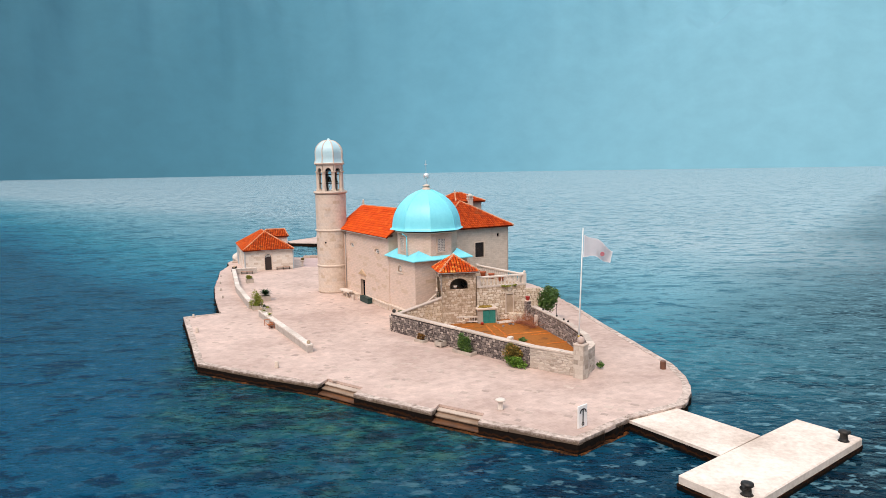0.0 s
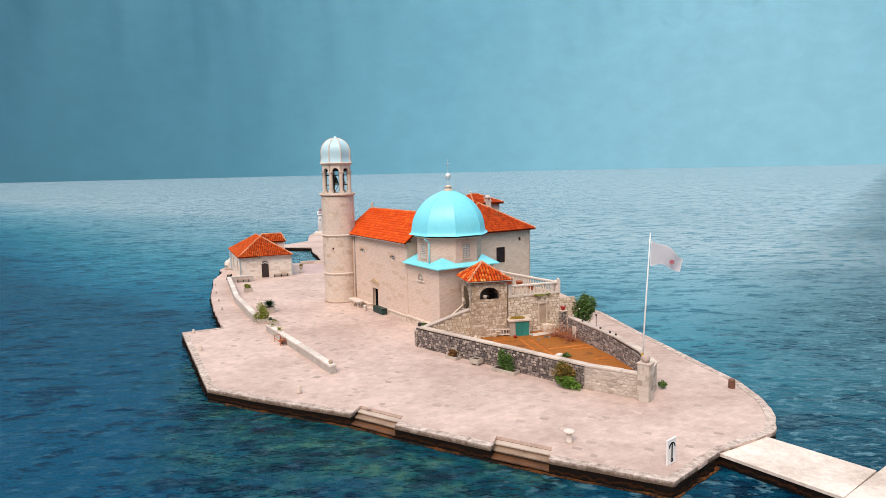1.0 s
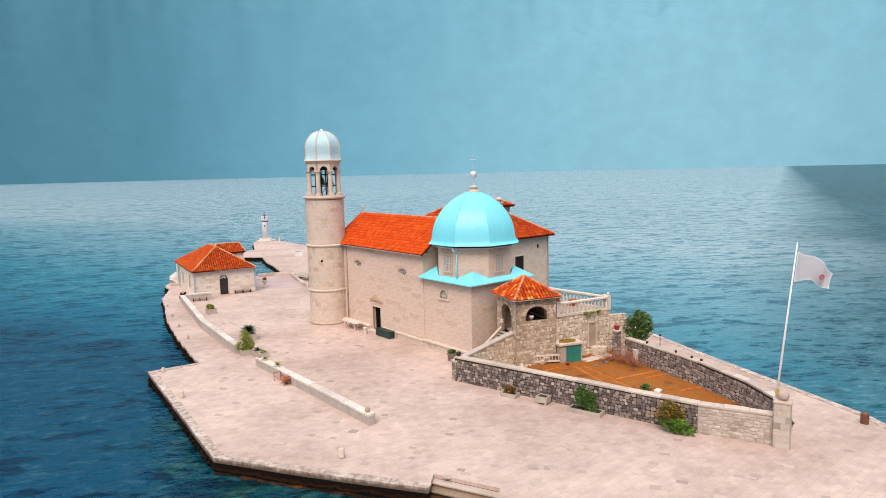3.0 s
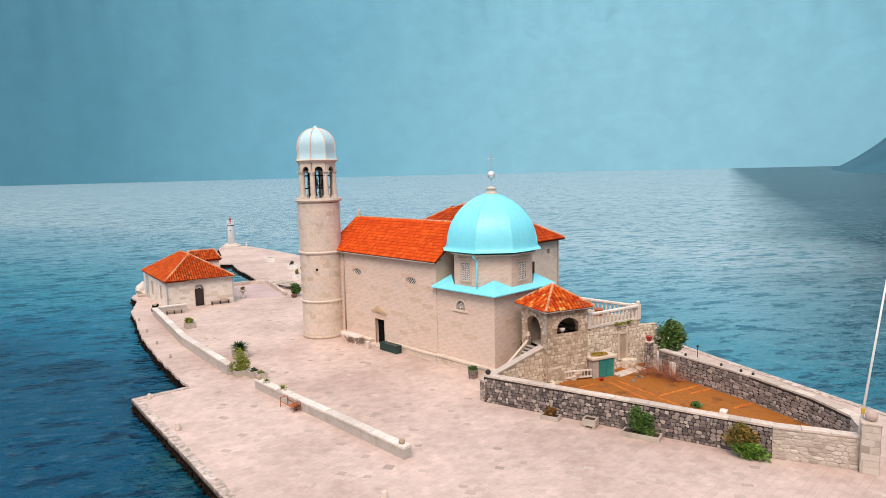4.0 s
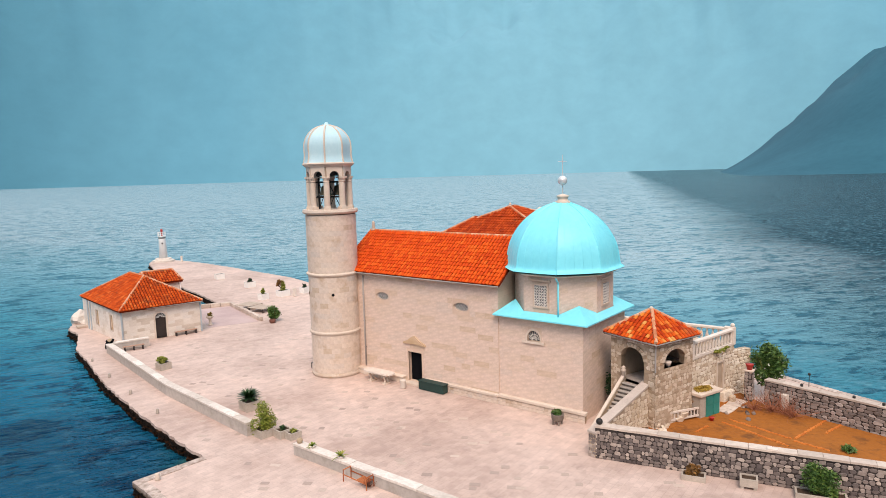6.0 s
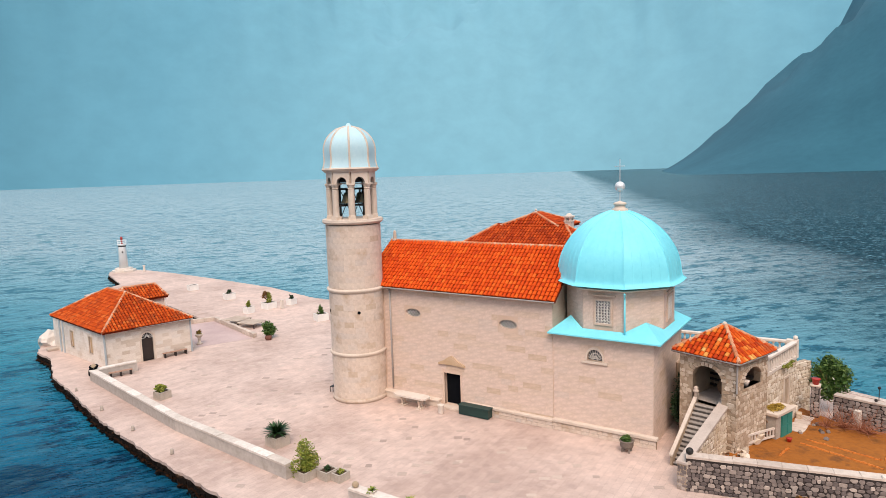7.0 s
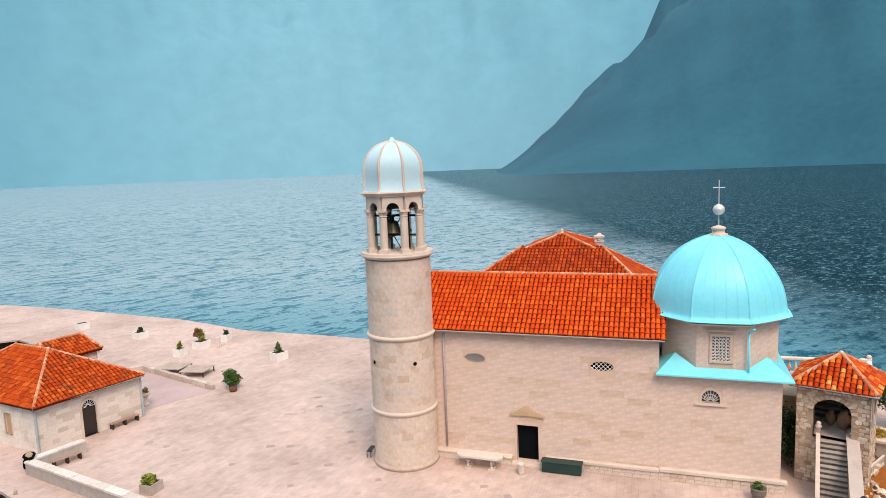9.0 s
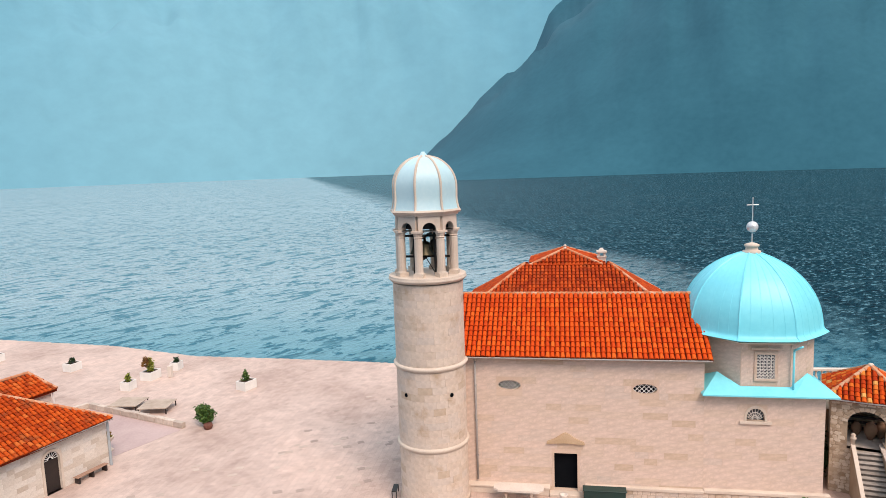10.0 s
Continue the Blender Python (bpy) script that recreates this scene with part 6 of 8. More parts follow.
lathe(bm, [(0.16, 2.45), (0.25, 2.8), (0.28, 2.84), (0.05, 2.8)], 12, 27.33, 9.27)
solid("red_pot", bm, RED_PAINT, "small red flower pot on a stone pier", "pot", m=CHURCH, smooth=True)

# garden floor, walls
GA, GX, GB = (-5.42, 64.7), (6.97, 51.75), (10.3, 49.25)
bm = bmesh.new()
prism(bm, [(-5.0, 64.9), (7.1, 52.1), (10.4, 49.7), (11.5, 51.0), (11.8, 54.5), (11.1, 59.0), (9.1, 66.2), (9.5, 69.0), (4.0, 70.0), (0.0, 66.5)], 0.02, 0.3)
solid("garden_bed", bm, SOIL, "bare orange-brown soil of the walled garden", "soil", "structure")
r_ = random.Random(3)
for p, q in (((4.3, 65.1), (4.9, 60.8)), ((5.0, 65.2), (5.9, 61.5)), ((6.1, 61.4), (10.2, 62.6)), ((8.4, 61.2), (10.3, 61.7)), ((5.8, 61.2), (6.4, 59.4)), ((9.4, 58.0), (11.4, 58.5)), ((1.7, 64.6), (3.0, 65.0))):
    bm = bmesh.new()
    p, q = Vector((*p, 0.29)), Vector((*q, 0.29))
    n = 22
    for i in range(n):
        a, b = p.lerp(q, i / n), p.lerp(q, (i + 1) / n)
        tube(bm, a + Vector((r_.uniform(-0.08, 0.08), r_.uniform(-0.08, 0.08), 0)), b, 0.08 * r_.uniform(0.6, 1.2), 0.08, 6)
    solid("soil_ridge", bm, RIDGE_SOIL, "low orange ridge of soil edging a bed", "soil ridge", kind="stuff", group="garden ridges")


def long_wall(name, label, p, q, t, h0, h1, core, mat_, limit, size, seed, cap=True, both=False, z0=0.0):
    """A rubble wall from p to q; its stones face the right-hand side of p to q."""
    p, q = Vector(p), Vector(q)
    x = (q - p).normalized()
    nrm = Vector((-x.y, x.x))
    w = thing(name, label, "wall")
    bm = bmesh.new()
    a = [bm.verts.new((*c, z0)) for c in (p, q, q + nrm * t, p + nrm * t)]
    b = [bm.verts.new((*c, z)) for c, z in ((p, h0), (q, h1), (q + nrm * t, h1), (p + nrm * t, h0))]
    bm.faces.new(a[::-1])
    bm.faces.new(b)
    for i in range(4):
        j = (i + 1) % 4
        bm.faces.new((a[i], a[j], b[j], b[i]))
    part("core", bm, core, w)
    L = (q - p).length
    f, _ = face_frame(tuple(p), tuple(q), z0)
    stone_face(w, L, max(h0, h1) - z0, f, mat_, limit, size, 0.05, top=lambda s: h0 - z0 + (h1 - h0) * s / L, seed=seed)
    if both:
        f2, _ = face_frame(tuple(q + nrm * t), tuple(p + nrm * t), z0)
        stone_face(w, L, max(h0, h1) - z0, f2, mat_, 0, size, 0.05, top=lambda s: h1 - z0 + (h0 - h1) * s / L, seed=seed + 50)
    if cap:
        n = max(3, int(L / 1.1))
        rr = random.Random(seed)
        for i in range(n):
            c0, c1 = p.lerp(q, i / n), p.lerp(q, (i + 0.985) / n)
            za, zb = h0 + (h1 - h0) * i / n, h0 + (h1 - h0) * (i + 1) / n
            bm = bmesh.new()
            e = 0.05 + rr.uniform(0, 0.03)
            lo = [(*(c0 - nrm * e), za), (*(c1 - nrm * e), zb), (*(c1 + nrm * (t + e)), zb), (*(c0 + nrm * (t + e)), za)]
            hh = 0.11 + rr.uniform(-0.015, 0.02)
            va = [bm.verts.new(c) for c in lo]
            vb = [bm.verts.new((c[0], c[1], c[2] + hh)) for c in lo]
            bm.faces.new(va[::-1])
            bm.faces.new(vb)
            for k in range(4):
                bm.faces.new((va[k], va[(k + 1) % 4], vb[(k + 1) % 4], vb[k]))
            part("capping", bm, WHITE_STONE if name != "garden_wall" else CAPPING, w)
    return w


long_wall("garden_wall", "dark grey rubble garden wall with pale capping", GA, GX, 0.5, 1.80, 1.73, MORTAR, DARK_RUBBLE, 300, (0.27, 0.2), 21, both=True)
long_wall("garden_wall", "lighter squared-stone end of the garden wall", GX, GB, 0.5, 1.73, 1.72, PALE_BED, SQUARED, 200, (0.4, 0.2), 22, both=True)
SEA_SIDE = [(11.0, 49.35), (12.1, 51.2), (12.3, 54.5), (11.65, 59.0), (9.5, 66.4)]
for k, (p, q) in enumerate(zip(SEA_SIDE, SEA_SIDE[1:])):
    long_wall("garden_wall", "grey rubble garden wall facing the sea side", p, q, 0.45, 1.93, 1.93, MORTAR if k else PALE_BED, GREY_RUBBLE if k else SQUARED, 60 if k else 40, (0.38, 0.20), 23 + k, both=True)

BALL_STONE = plain("weathered_ball_stone", (0.30, 0.22, 0.14), (0.50, 0.39, 0.27), 5.0, 0.85, 0.3, 0.02)
# corner pillar with a stone ball
pil = thing("corner_pillar", "pale stone pillar at the garden corner with a ball on top", "pillar", Matrix.Translation((10.55, 49.05, 0)) @ Matrix.Rotation(radians(-42), 4, "Z"))
shaft = part("shaft", rounded(made(box, -0.42, 0.42, -0.38, 0.38, 0, 2.6), 0.03), PALE_BED, pil)
coursed(shaft, -0.42, 0.42, 0.0, 2.6, lambda a, z: Matrix.Translation((a, -0.38, z)), SQUARED, 40, course=0.37, length=0.6, proud=0.02, joint=0.02, seed=140)
for sx in (-1, 1):
    coursed(shaft, -0.38, 0.38, 0.0, 2.6, lambda a, z: Matrix.Translation((0.42 * sx, a, z)) @ Matrix.Rotation(radians(90 * sx), 4, "Z"), SQUARED, 40, course=0.37, length=0.55, proud=0.02, joint=0.02, seed=141 + sx)
part("cap", rounded(made(box, -0.48, 0.48, -0.44, 0.44, 2.6, 2.74), 0.03), CAPPING, pil)
part("ball", made(ball, (0, 0, 3.0), 0.3), plain("pinkish_stone", (0.40, 0.30, 0.26), (0.56, 0.44, 0.385), 5.0, 0.85, 0.3, 0.02), pil, "", True)

# flagpole
pole = thing("flagpole", "tall white flagpole with a white flag stirring in the wind", "flagpole", Matrix.Translation((10.47, 49.9, 0)) @ Matrix.Rotation(radians(7.5), 4, "X"))
bm = bmesh.new()
tube(bm, (0, 0, 0.3), (0, 0, 11.86), 0.075, 0.035, 10)
part("pole", bm, WHITE_PAINT, pole, "", True)
part("collar", made(tube, (0, 0, 3.0), (0, 0, 3.3), 0.09, 0.09, 10), YELLOW_PAINT, pole, "yellow band")
bm = bmesh.new()
nx, nz = 30, 16
grid = []
for i in range(nx + 1):
    row = []
    for j in range(nz + 1):
        s, t = i / nx, j / nz
        x = 0.10 + 2.15 * s - 0.15 * s * t
        y = -0.30 * s + (0.16 * math.sin(7.5 * s + 1.8 * t) + 0.05 * math.sin(17 * s - 2 * t)) * s ** 0.7
        z = 11.35 - 1.65 * t * (1 - 0.42 * s) - 1.25 * s ** 1.5 - 0.10 * math.sin(9 * s + t)
        row.append(bm.verts.new((x, y, z)))
    grid.append(row)
for i in range(nx):
    for j in range(nz):
        bm.faces.new((grid[i][j], grid[i + 1][j], grid[i + 1][j + 1], grid[i][j + 1]))
bmesh.ops.solidify(bm, geom=bm.faces[:], thickness=0.012)
flag = part("flag", bm, CLOTH, pole, "white cloth flag with a faded red emblem", True)
bm = bmesh.new()
lathe(bm, [(0.17, -0.012), (0.17, 0.012)], 10)
emb = part("emblem", bm, EMBLEM, flag)
emb.matrix_basis = Matrix.Translation((1.42, -0.42, 9.95)) @ Matrix.Rotation(radians(90), 4, "X")

# garden shed with teal doors
SHED = CHURCH @ Matrix.Translation((25.5, 5.42, 0.2)) @ Matrix.Rotation(radians(70), 4, "Z")
shed = thing("garden_shed", "small stone shed with teal doors and grassy roof slab", "shed", SHED)
part("body", made(box, -1.2, 0.8, -0.6, 0.4, 0, 1.5), PLANTER, shed)
part("roof_slab", rounded(made(box, -1.35, 0.92, -0.75, 0.5, 1.5, 1.7), 0.03), TRIM, shed)
bm = bmesh.new()
foliage(bm, (-0.2, -0.1, 1.76), (0.95, 0.5, 0.07), 700, 0.09, 5)
part("grass", bm, DRY_GRASS, shed, "dry yellow-brown grass on the slab")
for x0, x1 in ((-0.66, -0.01), (0.01, 0.66)):
    bm = bmesh.new()
    box(bm, x0, x1, -0.66, -0.61, 0.02, 1.45)
    box(bm, x0 + 0.06, x1 - 0.06, -0.68, -0.66, 0.1, 0.75)
    box(bm, x0 + 0.06, x1 - 0.06, -0.68, -0.66, 0.85, 1.37)
    part("door", bm, TEAL_PAINT, shed, "teal painted door leaf")
# stack of white balusters leaning in the garden
wb = thing("white_railing", "old white railing lying in the garden", "railing", CHURCH @ Matrix.Translation((24.95, 3.2, 0.3)) @ Matrix.Rotation(radians(58), 4, "Z") @ Matrix.Diagonal((1.12, 1.0, 1.12, 1)))
part("rail", made(box, -1.2, 1.2, -0.05, 0.05, 0.55, 0.65), WHITE_STONE, wb)
part("rail", made(box, -1.2, 1.2, -0.05, 0.05, 0.12, 0.22), WHITE_STONE, wb)
for i in range(11):
    part("bar", made(box, -1.14 + i * 0.228 - 0.03, -1.14 + i * 0.228 + 0.03, -0.03, 0.03, 0.2, 0.58), WHITE_STONE, wb)
for sx in (-1.17, 1.17):
    part("post", made(box, sx - 0.05, sx + 0.05, -0.06, 0.06, 0, 0.75), WHITE_STONE, wb)
# rubble heap and pots in the garden
r_ = random.Random(9)
for i in range(26):
    u_, v_ = 23.2 + r_.uniform(0, 1.7), -0.6 + r_.uniform(0, 2.6)
    s = r_.uniform(0.12, 0.36)
    bm = stone_mesh(200 + i)
    solid("loose_stone", bm, PALE_RUBBLE, "loose pale rubble stone in the garden", "stone", group="loose garden stones", m=CHURCH @ Matrix.Translation((u_, v_, 0.28 + s * 0.4)) @ Euler((r_.uniform(0, 3), r_.uniform(0, 3), r_.uniform(0, 3))).to_matrix().to_4x4() @ Matrix.Diagonal((s, s * 0.5, s, 1)))
for i in range(7):
    u_, v_ = 26.8 + r_.uniform(0, 1.6), 5.4 + r_.uniform(0, 2.4)
    s = r_.uniform(0.14, 0.3)
    bm = stone_mesh(240 + i)
    solid("loose_stone", bm, DARK_RUBBLE, "loose grey rubble stone in the garden", "stone", group="loose garden stones", m=CHURCH @ Matrix.Translation((u_, v_, 0.28 + s * 0.35)) @ Euler((r_.uniform(0, 3), r_.uniform(0, 3), r_.uniform(0, 3))).to_matrix().to_4x4() @ Matrix.Diagonal((s, s * 0.5, s, 1)))


def twiggy(bm, c, n, L, seed):
    r = random.Random(seed)
    for i in range(n):
        a = r.uniform(0, math.tau)
        el = r.uniform(0.3, 1.4)
        d = Vector((math.cos(a) * math.cos(el), math.sin(a) * math.cos(el), math.sin(el)))
        p = Vector(c)
        for k in range(3):
            q = p + (d + Vector((r.gauss(0, 0.25), r.gauss(0, 0.25), r.gauss(0, 0.2)))) * L / 3 * r.uniform(0.7, 1.2)
            tube(bm, p, q, 0.02 / (k + 1), 0.014 / (k + 1), 3)
            p = q


bm = bmesh.new()
for i, (x_, y_) in enumerate(((8.5, 65.2), (8.9, 64.5), (7.8, 65.9), (8.9, 63.9))):
    twiggy(bm, (x_, y_, 0.28), 55, 2.3, 40 + i)
for v in bm.verts:
    v.co.z = 0.26 + (v.co.z - 0.28) * 0.62
DRY = pieces("dry_branch", [(0.0, (0.26, 0.075, 0.03)), (1.0, (0.52, 0.22, 0.13))], rough=0.9, bump=0.0)
solid("dry_shrub", bm, DRY, "sprawling leafless pinkish shrub against the garden wall", "shrub")
bm = bmesh.new()
foliage(bm, (7.3, 58.9, 0.5), (0.5, 0.5, 0.2), 160, 0.12, 8)
foliage(bm, (11.4, 62.5, 0.6), (0.5, 0.8, 0.3), 200, 0.12, 9)
solid("garden_weeds", bm, LEAF, "low green weeds in the garden soil", "weeds", kind="stuff")
bm = bmesh.new()
box(bm, -0.2, 0.2, -0.2, 0.2, 0, 1.1, None, 0.03)
solid("stone_post", rounded(bm, 0.02), WHITE_STONE, "short white stone post by the garden wall", "post", m=Matrix.Translation((9.35, 64.9, 0.28)))
# black knobs and a lamp bracket along the sea-side wall
for x_, y_, z_ in ((9.95, 64.2, 2.05), (10.81, 61.3, 2.05), (11.2, 59.75, 2.05), (11.45, 58.9, 2.05)):
    solid("mooring_bollard", made(lathe, [(0.06, 0), (0.09, 0.06), (0.09, 0.17), (0.03, 0.21)], 10), IRON, "small black cast-iron bollard on the garden wall", "bollard", group="wall bollards", m=Matrix.Translation((x_, y_, z_ - 0.04)), smooth=True)
bm = bmesh.new()
tube(bm, (0, 0, 0), (0, 0, 2.4), 0.03, 0.025, 6)
ball(bm, (0, 0, 2.45), 0.1, 8, 6)
solid("iron_stake", bm, IRON, "thin iron stake behind the garden wall", "stake", m=Matrix.Translation((11.4, 64.85, 0)))
solid("dark_ball", made(ball, (0, 0, 0.18), 0.19), IRON, "dark iron ball on the wall end", "iron ball", m=Matrix.Translation((-5.1, 64.75, 1.90)), smooth=True)
bm = stone_mesh(310)
solid("wall_rock", bm, WHITE_STONE, "rounded pale stone lying on the garden wall", "stone", m=Matrix.Translation((5.61, 54.03, 1.95)) @ Matrix.Rotation(radians(-46), 4, "Z") @ Matrix.Diagonal((0.40, 0.28, 0.26, 1)))
solid("white_block", rounded(made(box, -0.26, 0.26, -0.13, 0.13, 0, 0.12), 0.03), WHITE_STONE, "pale flat stone block on the garden wall", "stone block", m=Matrix.Translation((0.84, 58.32, 1.84)) @ Matrix.Rotation(radians(-46), 4, "Z"))


# driftwood, ledge and path along the foot of the terrace
r_ = random.Random(31)
LOG_WOOD = pieces("old_log", [(0.0, (0.10, 0.05, 0.025)), (0.6, (0.20, 0.11, 0.06)), (1.0, (0.32, 0.20, 0.12))], scale=8)
for i in range(11):
    t = r_.random()
    u_, v_ = 23.75 + 0.85 * t + r_.uniform(0.35, 0.75), 2.7 + 1.9 * t
    a = radians(62 + r_.uniform(-22, 22))
    L = r_.uniform(0.5, 1.15)
    z_ = 0.40 + 0.22 * (i % 5)
    d = Vector((math.cos(a), math.sin(a), r_.uniform(-0.12, 0.12))) * L / 2
    c = Vector((u_, v_, z_))
    solid("driftwood_log", made(tube, c - d, c + d, r_.uniform(0.06, 0.11), r_.uniform(0.05, 0.09), 8), LOG_WOOD, "weathered brown log in a heap by the loggia wall", "log", group="driftwood heap", m=CHURCH)
for i in range(16):
    t = i / 15
    s = r_.uniform(0.22, 0.42)
    solid("loose_rubble", stone_mesh(400 + i), TERRACOTTA if i % 4 == 1 else PALE_RUBBLE, "loose broken tile in the heap by the loggia" if i % 4 == 1 else "loose pale building stone in the heap by the loggia", "rubble", group="rubble heap", m=CHURCH @ Matrix.Translation((23.6 + 1.35 * t + r_.uniform(0.15, 0.5), 1.9 + 3.0 * t, 0.3 + s * 0.35 + 0.25 * (i % 3))) @ Matrix.Rotation(r_.uniform(0, 3.1), 4, "Z") @ Matrix.Diagonal((s * 1.4, s, s, 1)))
for i, (u_, v_, du, dv, h) in enumerate(((25.95, 8.3, 0.5, 0.75, 0.72), (26.15, 9.0, 0.45, 0.6, 0.62), (26.5, 8.4, 0.35, 0.5, 0.45))):
    solid("ledge_stone", rounded(made(box, -du / 2, du / 2, -dv / 2, dv / 2, 0, h), 0.05), PALE_RUBBLE, "pale squared ledge stone at the terrace foot", "stone", group="terrace ledge stones", m=CHURCH @ Matrix.Translation((u_, v_, 0.25)) @ Matrix.Rotation(radians(-14 + 9 * i), 4, "Z"))
for i in range(4):
    solid("path_slab", rounded(made(box, -0.45, 0.45, -0.36, 0.36, 0, 0.07), 0.02), CAPPING, "pale path slab set in the garden soil", "slab", group="garden path slabs", m=CHURCH @ Matrix.Translation((26.55 + 0.1 * i, 6.3 + 0.78 * i, 0.285)) @ Matrix.Rotation(radians(-12 + 7 * (i % 3)), 4, "Z"))
bm = bmesh.new()
lathe(bm, [(0.11, 0.3), (0.16, 0.5), (0.18, 0.53), (0.05, 0.5)], 12, 26.35, 4.15)
solid("red_pot", bm, RED_PAINT, "small red pot beside the shed door", "pot", m=CHURCH, smooth=True)
for k_, (a_, sz) in enumerate(((3.0, 0.35), (3.6, 0.45), (4.3, 0.3))):
    d = (T1 - T0).normalized()
    c = T0 + d * a_ + Vector((d.y, -d.x)) * 0.1
    bm = bmesh.new()
    foliage(bm, (c.x, c.y, TZ + 0.02), (sz, sz, 0.14), 160, 0.08, 130 + k_)
    solid("wall_tuft", bm, LEAF_LIGHT, "green-yellow tuft growing on the terrace edge", "weeds", group="terrace tufts", m=CHURCH)


# oleander beside the terrace
def shrub(name, label, c, size, n, leaf, mat_, seed, trunk=True, flowers=0):
    t = thing(name, label, "shrub")
    if trunk:
        bm = bmesh.new()
        twiggy(bm, (c[0], c[1], c[2] - size[2] * 1.0), 12, size[2] * 1.5, seed)
        part("trunk", bm, TWIG, t)
    bm = bmesh.new()
    foliage(bm, c, size, n, leaf, seed)
    part("crown", bm, mat_, t)
    if flowers:
        bm = bmesh.new()
        foliage(bm, c, (size[0] * 1.0, size[1] * 1.0, size[2] * 0.98), flowers, 0.10, seed)
        part("blossom", bm, FLOWER, t, "scattered white blossom")
    return t


shrub("oleander", "leafy oleander with white blossom beside the terrace", (11.1, 67.8, 2.65), (1.6, 1.6, 1.95), 6500, 0.13, LEAF, 61, True, 260)
# dark leaves added in the passage in place of its deep shade
bm = bmesh.new()
foliage(bm, (20.45, 3.3, 1.9), (0.75, 1.1, 2.1), 4200, 0.10, 66)
solid("ivy", bm, LEAF_DARK, "dark foliage added to darken the narrow passage beside the church", "ivy", m=CHURCH)

# ---- plant boxes along the garden wall and round the plaza ----
def plant_box(label, m, sx, sy, h, group="stone plant boxes"):
    t = thing("stone_planter", label, "planter", m, group)
    bm = bmesh.new()
    w = 0.09
    box(bm, -sx, sx, -sy, -sy + w, 0, h)
    box(bm, -sx, sx, sy - w, sy, 0, h)
    box(bm, -sx, -sx + w, -sy + w, sy - w, 0, h)
    box(bm, sx - w, sx, -sy + w, sy - w, 0, h)
    box(bm, -sx + w, sx - w, -sy + w, sy - w, 0, 0.05)
    bmesh.ops.remove_doubles(bm, verts=bm.verts[:], dist=0.0005)
    part("trough", bm, PLAZA_BOX if "white" in group else PLANTER, t)
    part("soil", made(box, -sx + w, sx - w, -sy + w, sy - w, 0.05, h - 0.06), EARTH, t, "dark earth")
    return t


def grown(t, mat_, size, n, leaf, h, seed, kind="bush", L=0.7):
    bm = bmesh.new()
    if kind == "fronds":
        fronds(bm, (0, 0, h), n, L, 0.30, 0.11, seed)
    else:
        foliage(bm, (0, 0, h + size[2] * 0.6), size, n, leaf, seed)
    part("plant", bm, mat_, t)
    return t


def at(x, y, turn=0.0, z=0.0):
    return Matrix.Translation((x, y, z)) @ Matrix.Rotation(radians(turn), 4, "Z")


WT = -45.5
grown(plant_box("low stone trough with a few dry plants by the garden wall", at(-2.25, 60.45, WT), 0.6, 0.36, 0.28), LEAF_RUST, (0.5, 0.3, 0.4), 420, 0.12, 0.25, 71)
t = plant_box("small square stone trough on four feet by the garden wall", at(-0.4, 58.6, WT, 0.14), 0.42, 0.36, 0.40)
for sx in (-0.3, 0.3):
    for sy in (-0.24, 0.24):
        part("foot", made(box, sx - 0.08, sx + 0.08, sy - 0.08, sy + 0.08, -0.14, 0.0), PLANTER, t)
grown(plant_box("long stone trough with a dense green bush by the wall", at(1.75, 56.25, WT), 1.12, 0.42, 0.30), LEAF, (0.95, 0.5, 1.05), 2600, 0.10, 0.3, 72)
shrub("climber", "yellow-brown climber on the garden wall", (5.75, 52.5, 1.35), (1.1, 1.0, 0.95), 3600, 0.09, CLIMBER_LEAF, 73, False)
shrub("green_shrub", "bright green shrub at the foot of the garden wall", (5.9, 51.95, 0.48), (1.0, 0.85, 0.5), 2400, 0.10, BRIGHT_LEAF, 74, False)
shrub("green_shrub", "small green plant beside the corner pillar", (12.62, 51.25, 0.35), (0.34, 0.3, 0.28), 320, 0.10, LEAF, 75, False)
# plaza side
POT_STONE = pieces("pot_stone", [(0.0, (0.20, 0.165, 0.14)), (1.0, (0.34, 0.29, 0.25))], scale=8, stain=(0.12, 0.09, 0.07))
t = thing("bowl_planter", "grey stone bowl planter on short legs with a leafy plant", "planter", at(-4.73, 69.85, -60))
part("bowl", made(lathe, [(0.22, 0.26), (0.36, 0.30), (0.40, 0.42), (0.39, 0.60), (0.43, 0.66), (0.43, 0.72), (0.36, 0.72), (0.34, 0.62), (0.05, 0.58)], 14), POT_STONE, t, "", True)
for k in range(4):
    a = math.tau * (k + 0.5) / 4
    part("leg", made(tube, (0.30 * math.cos(a), 0.30 * math.sin(a), 0.0), (0.26 * math.cos(a), 0.26 * math.sin(a), 0.36), 0.055, 0.07, 7), POT_STONE, t)
grown(t, LEAF, (0.36, 0.36, 0.28), 450, 0.10, 0.6, 76)
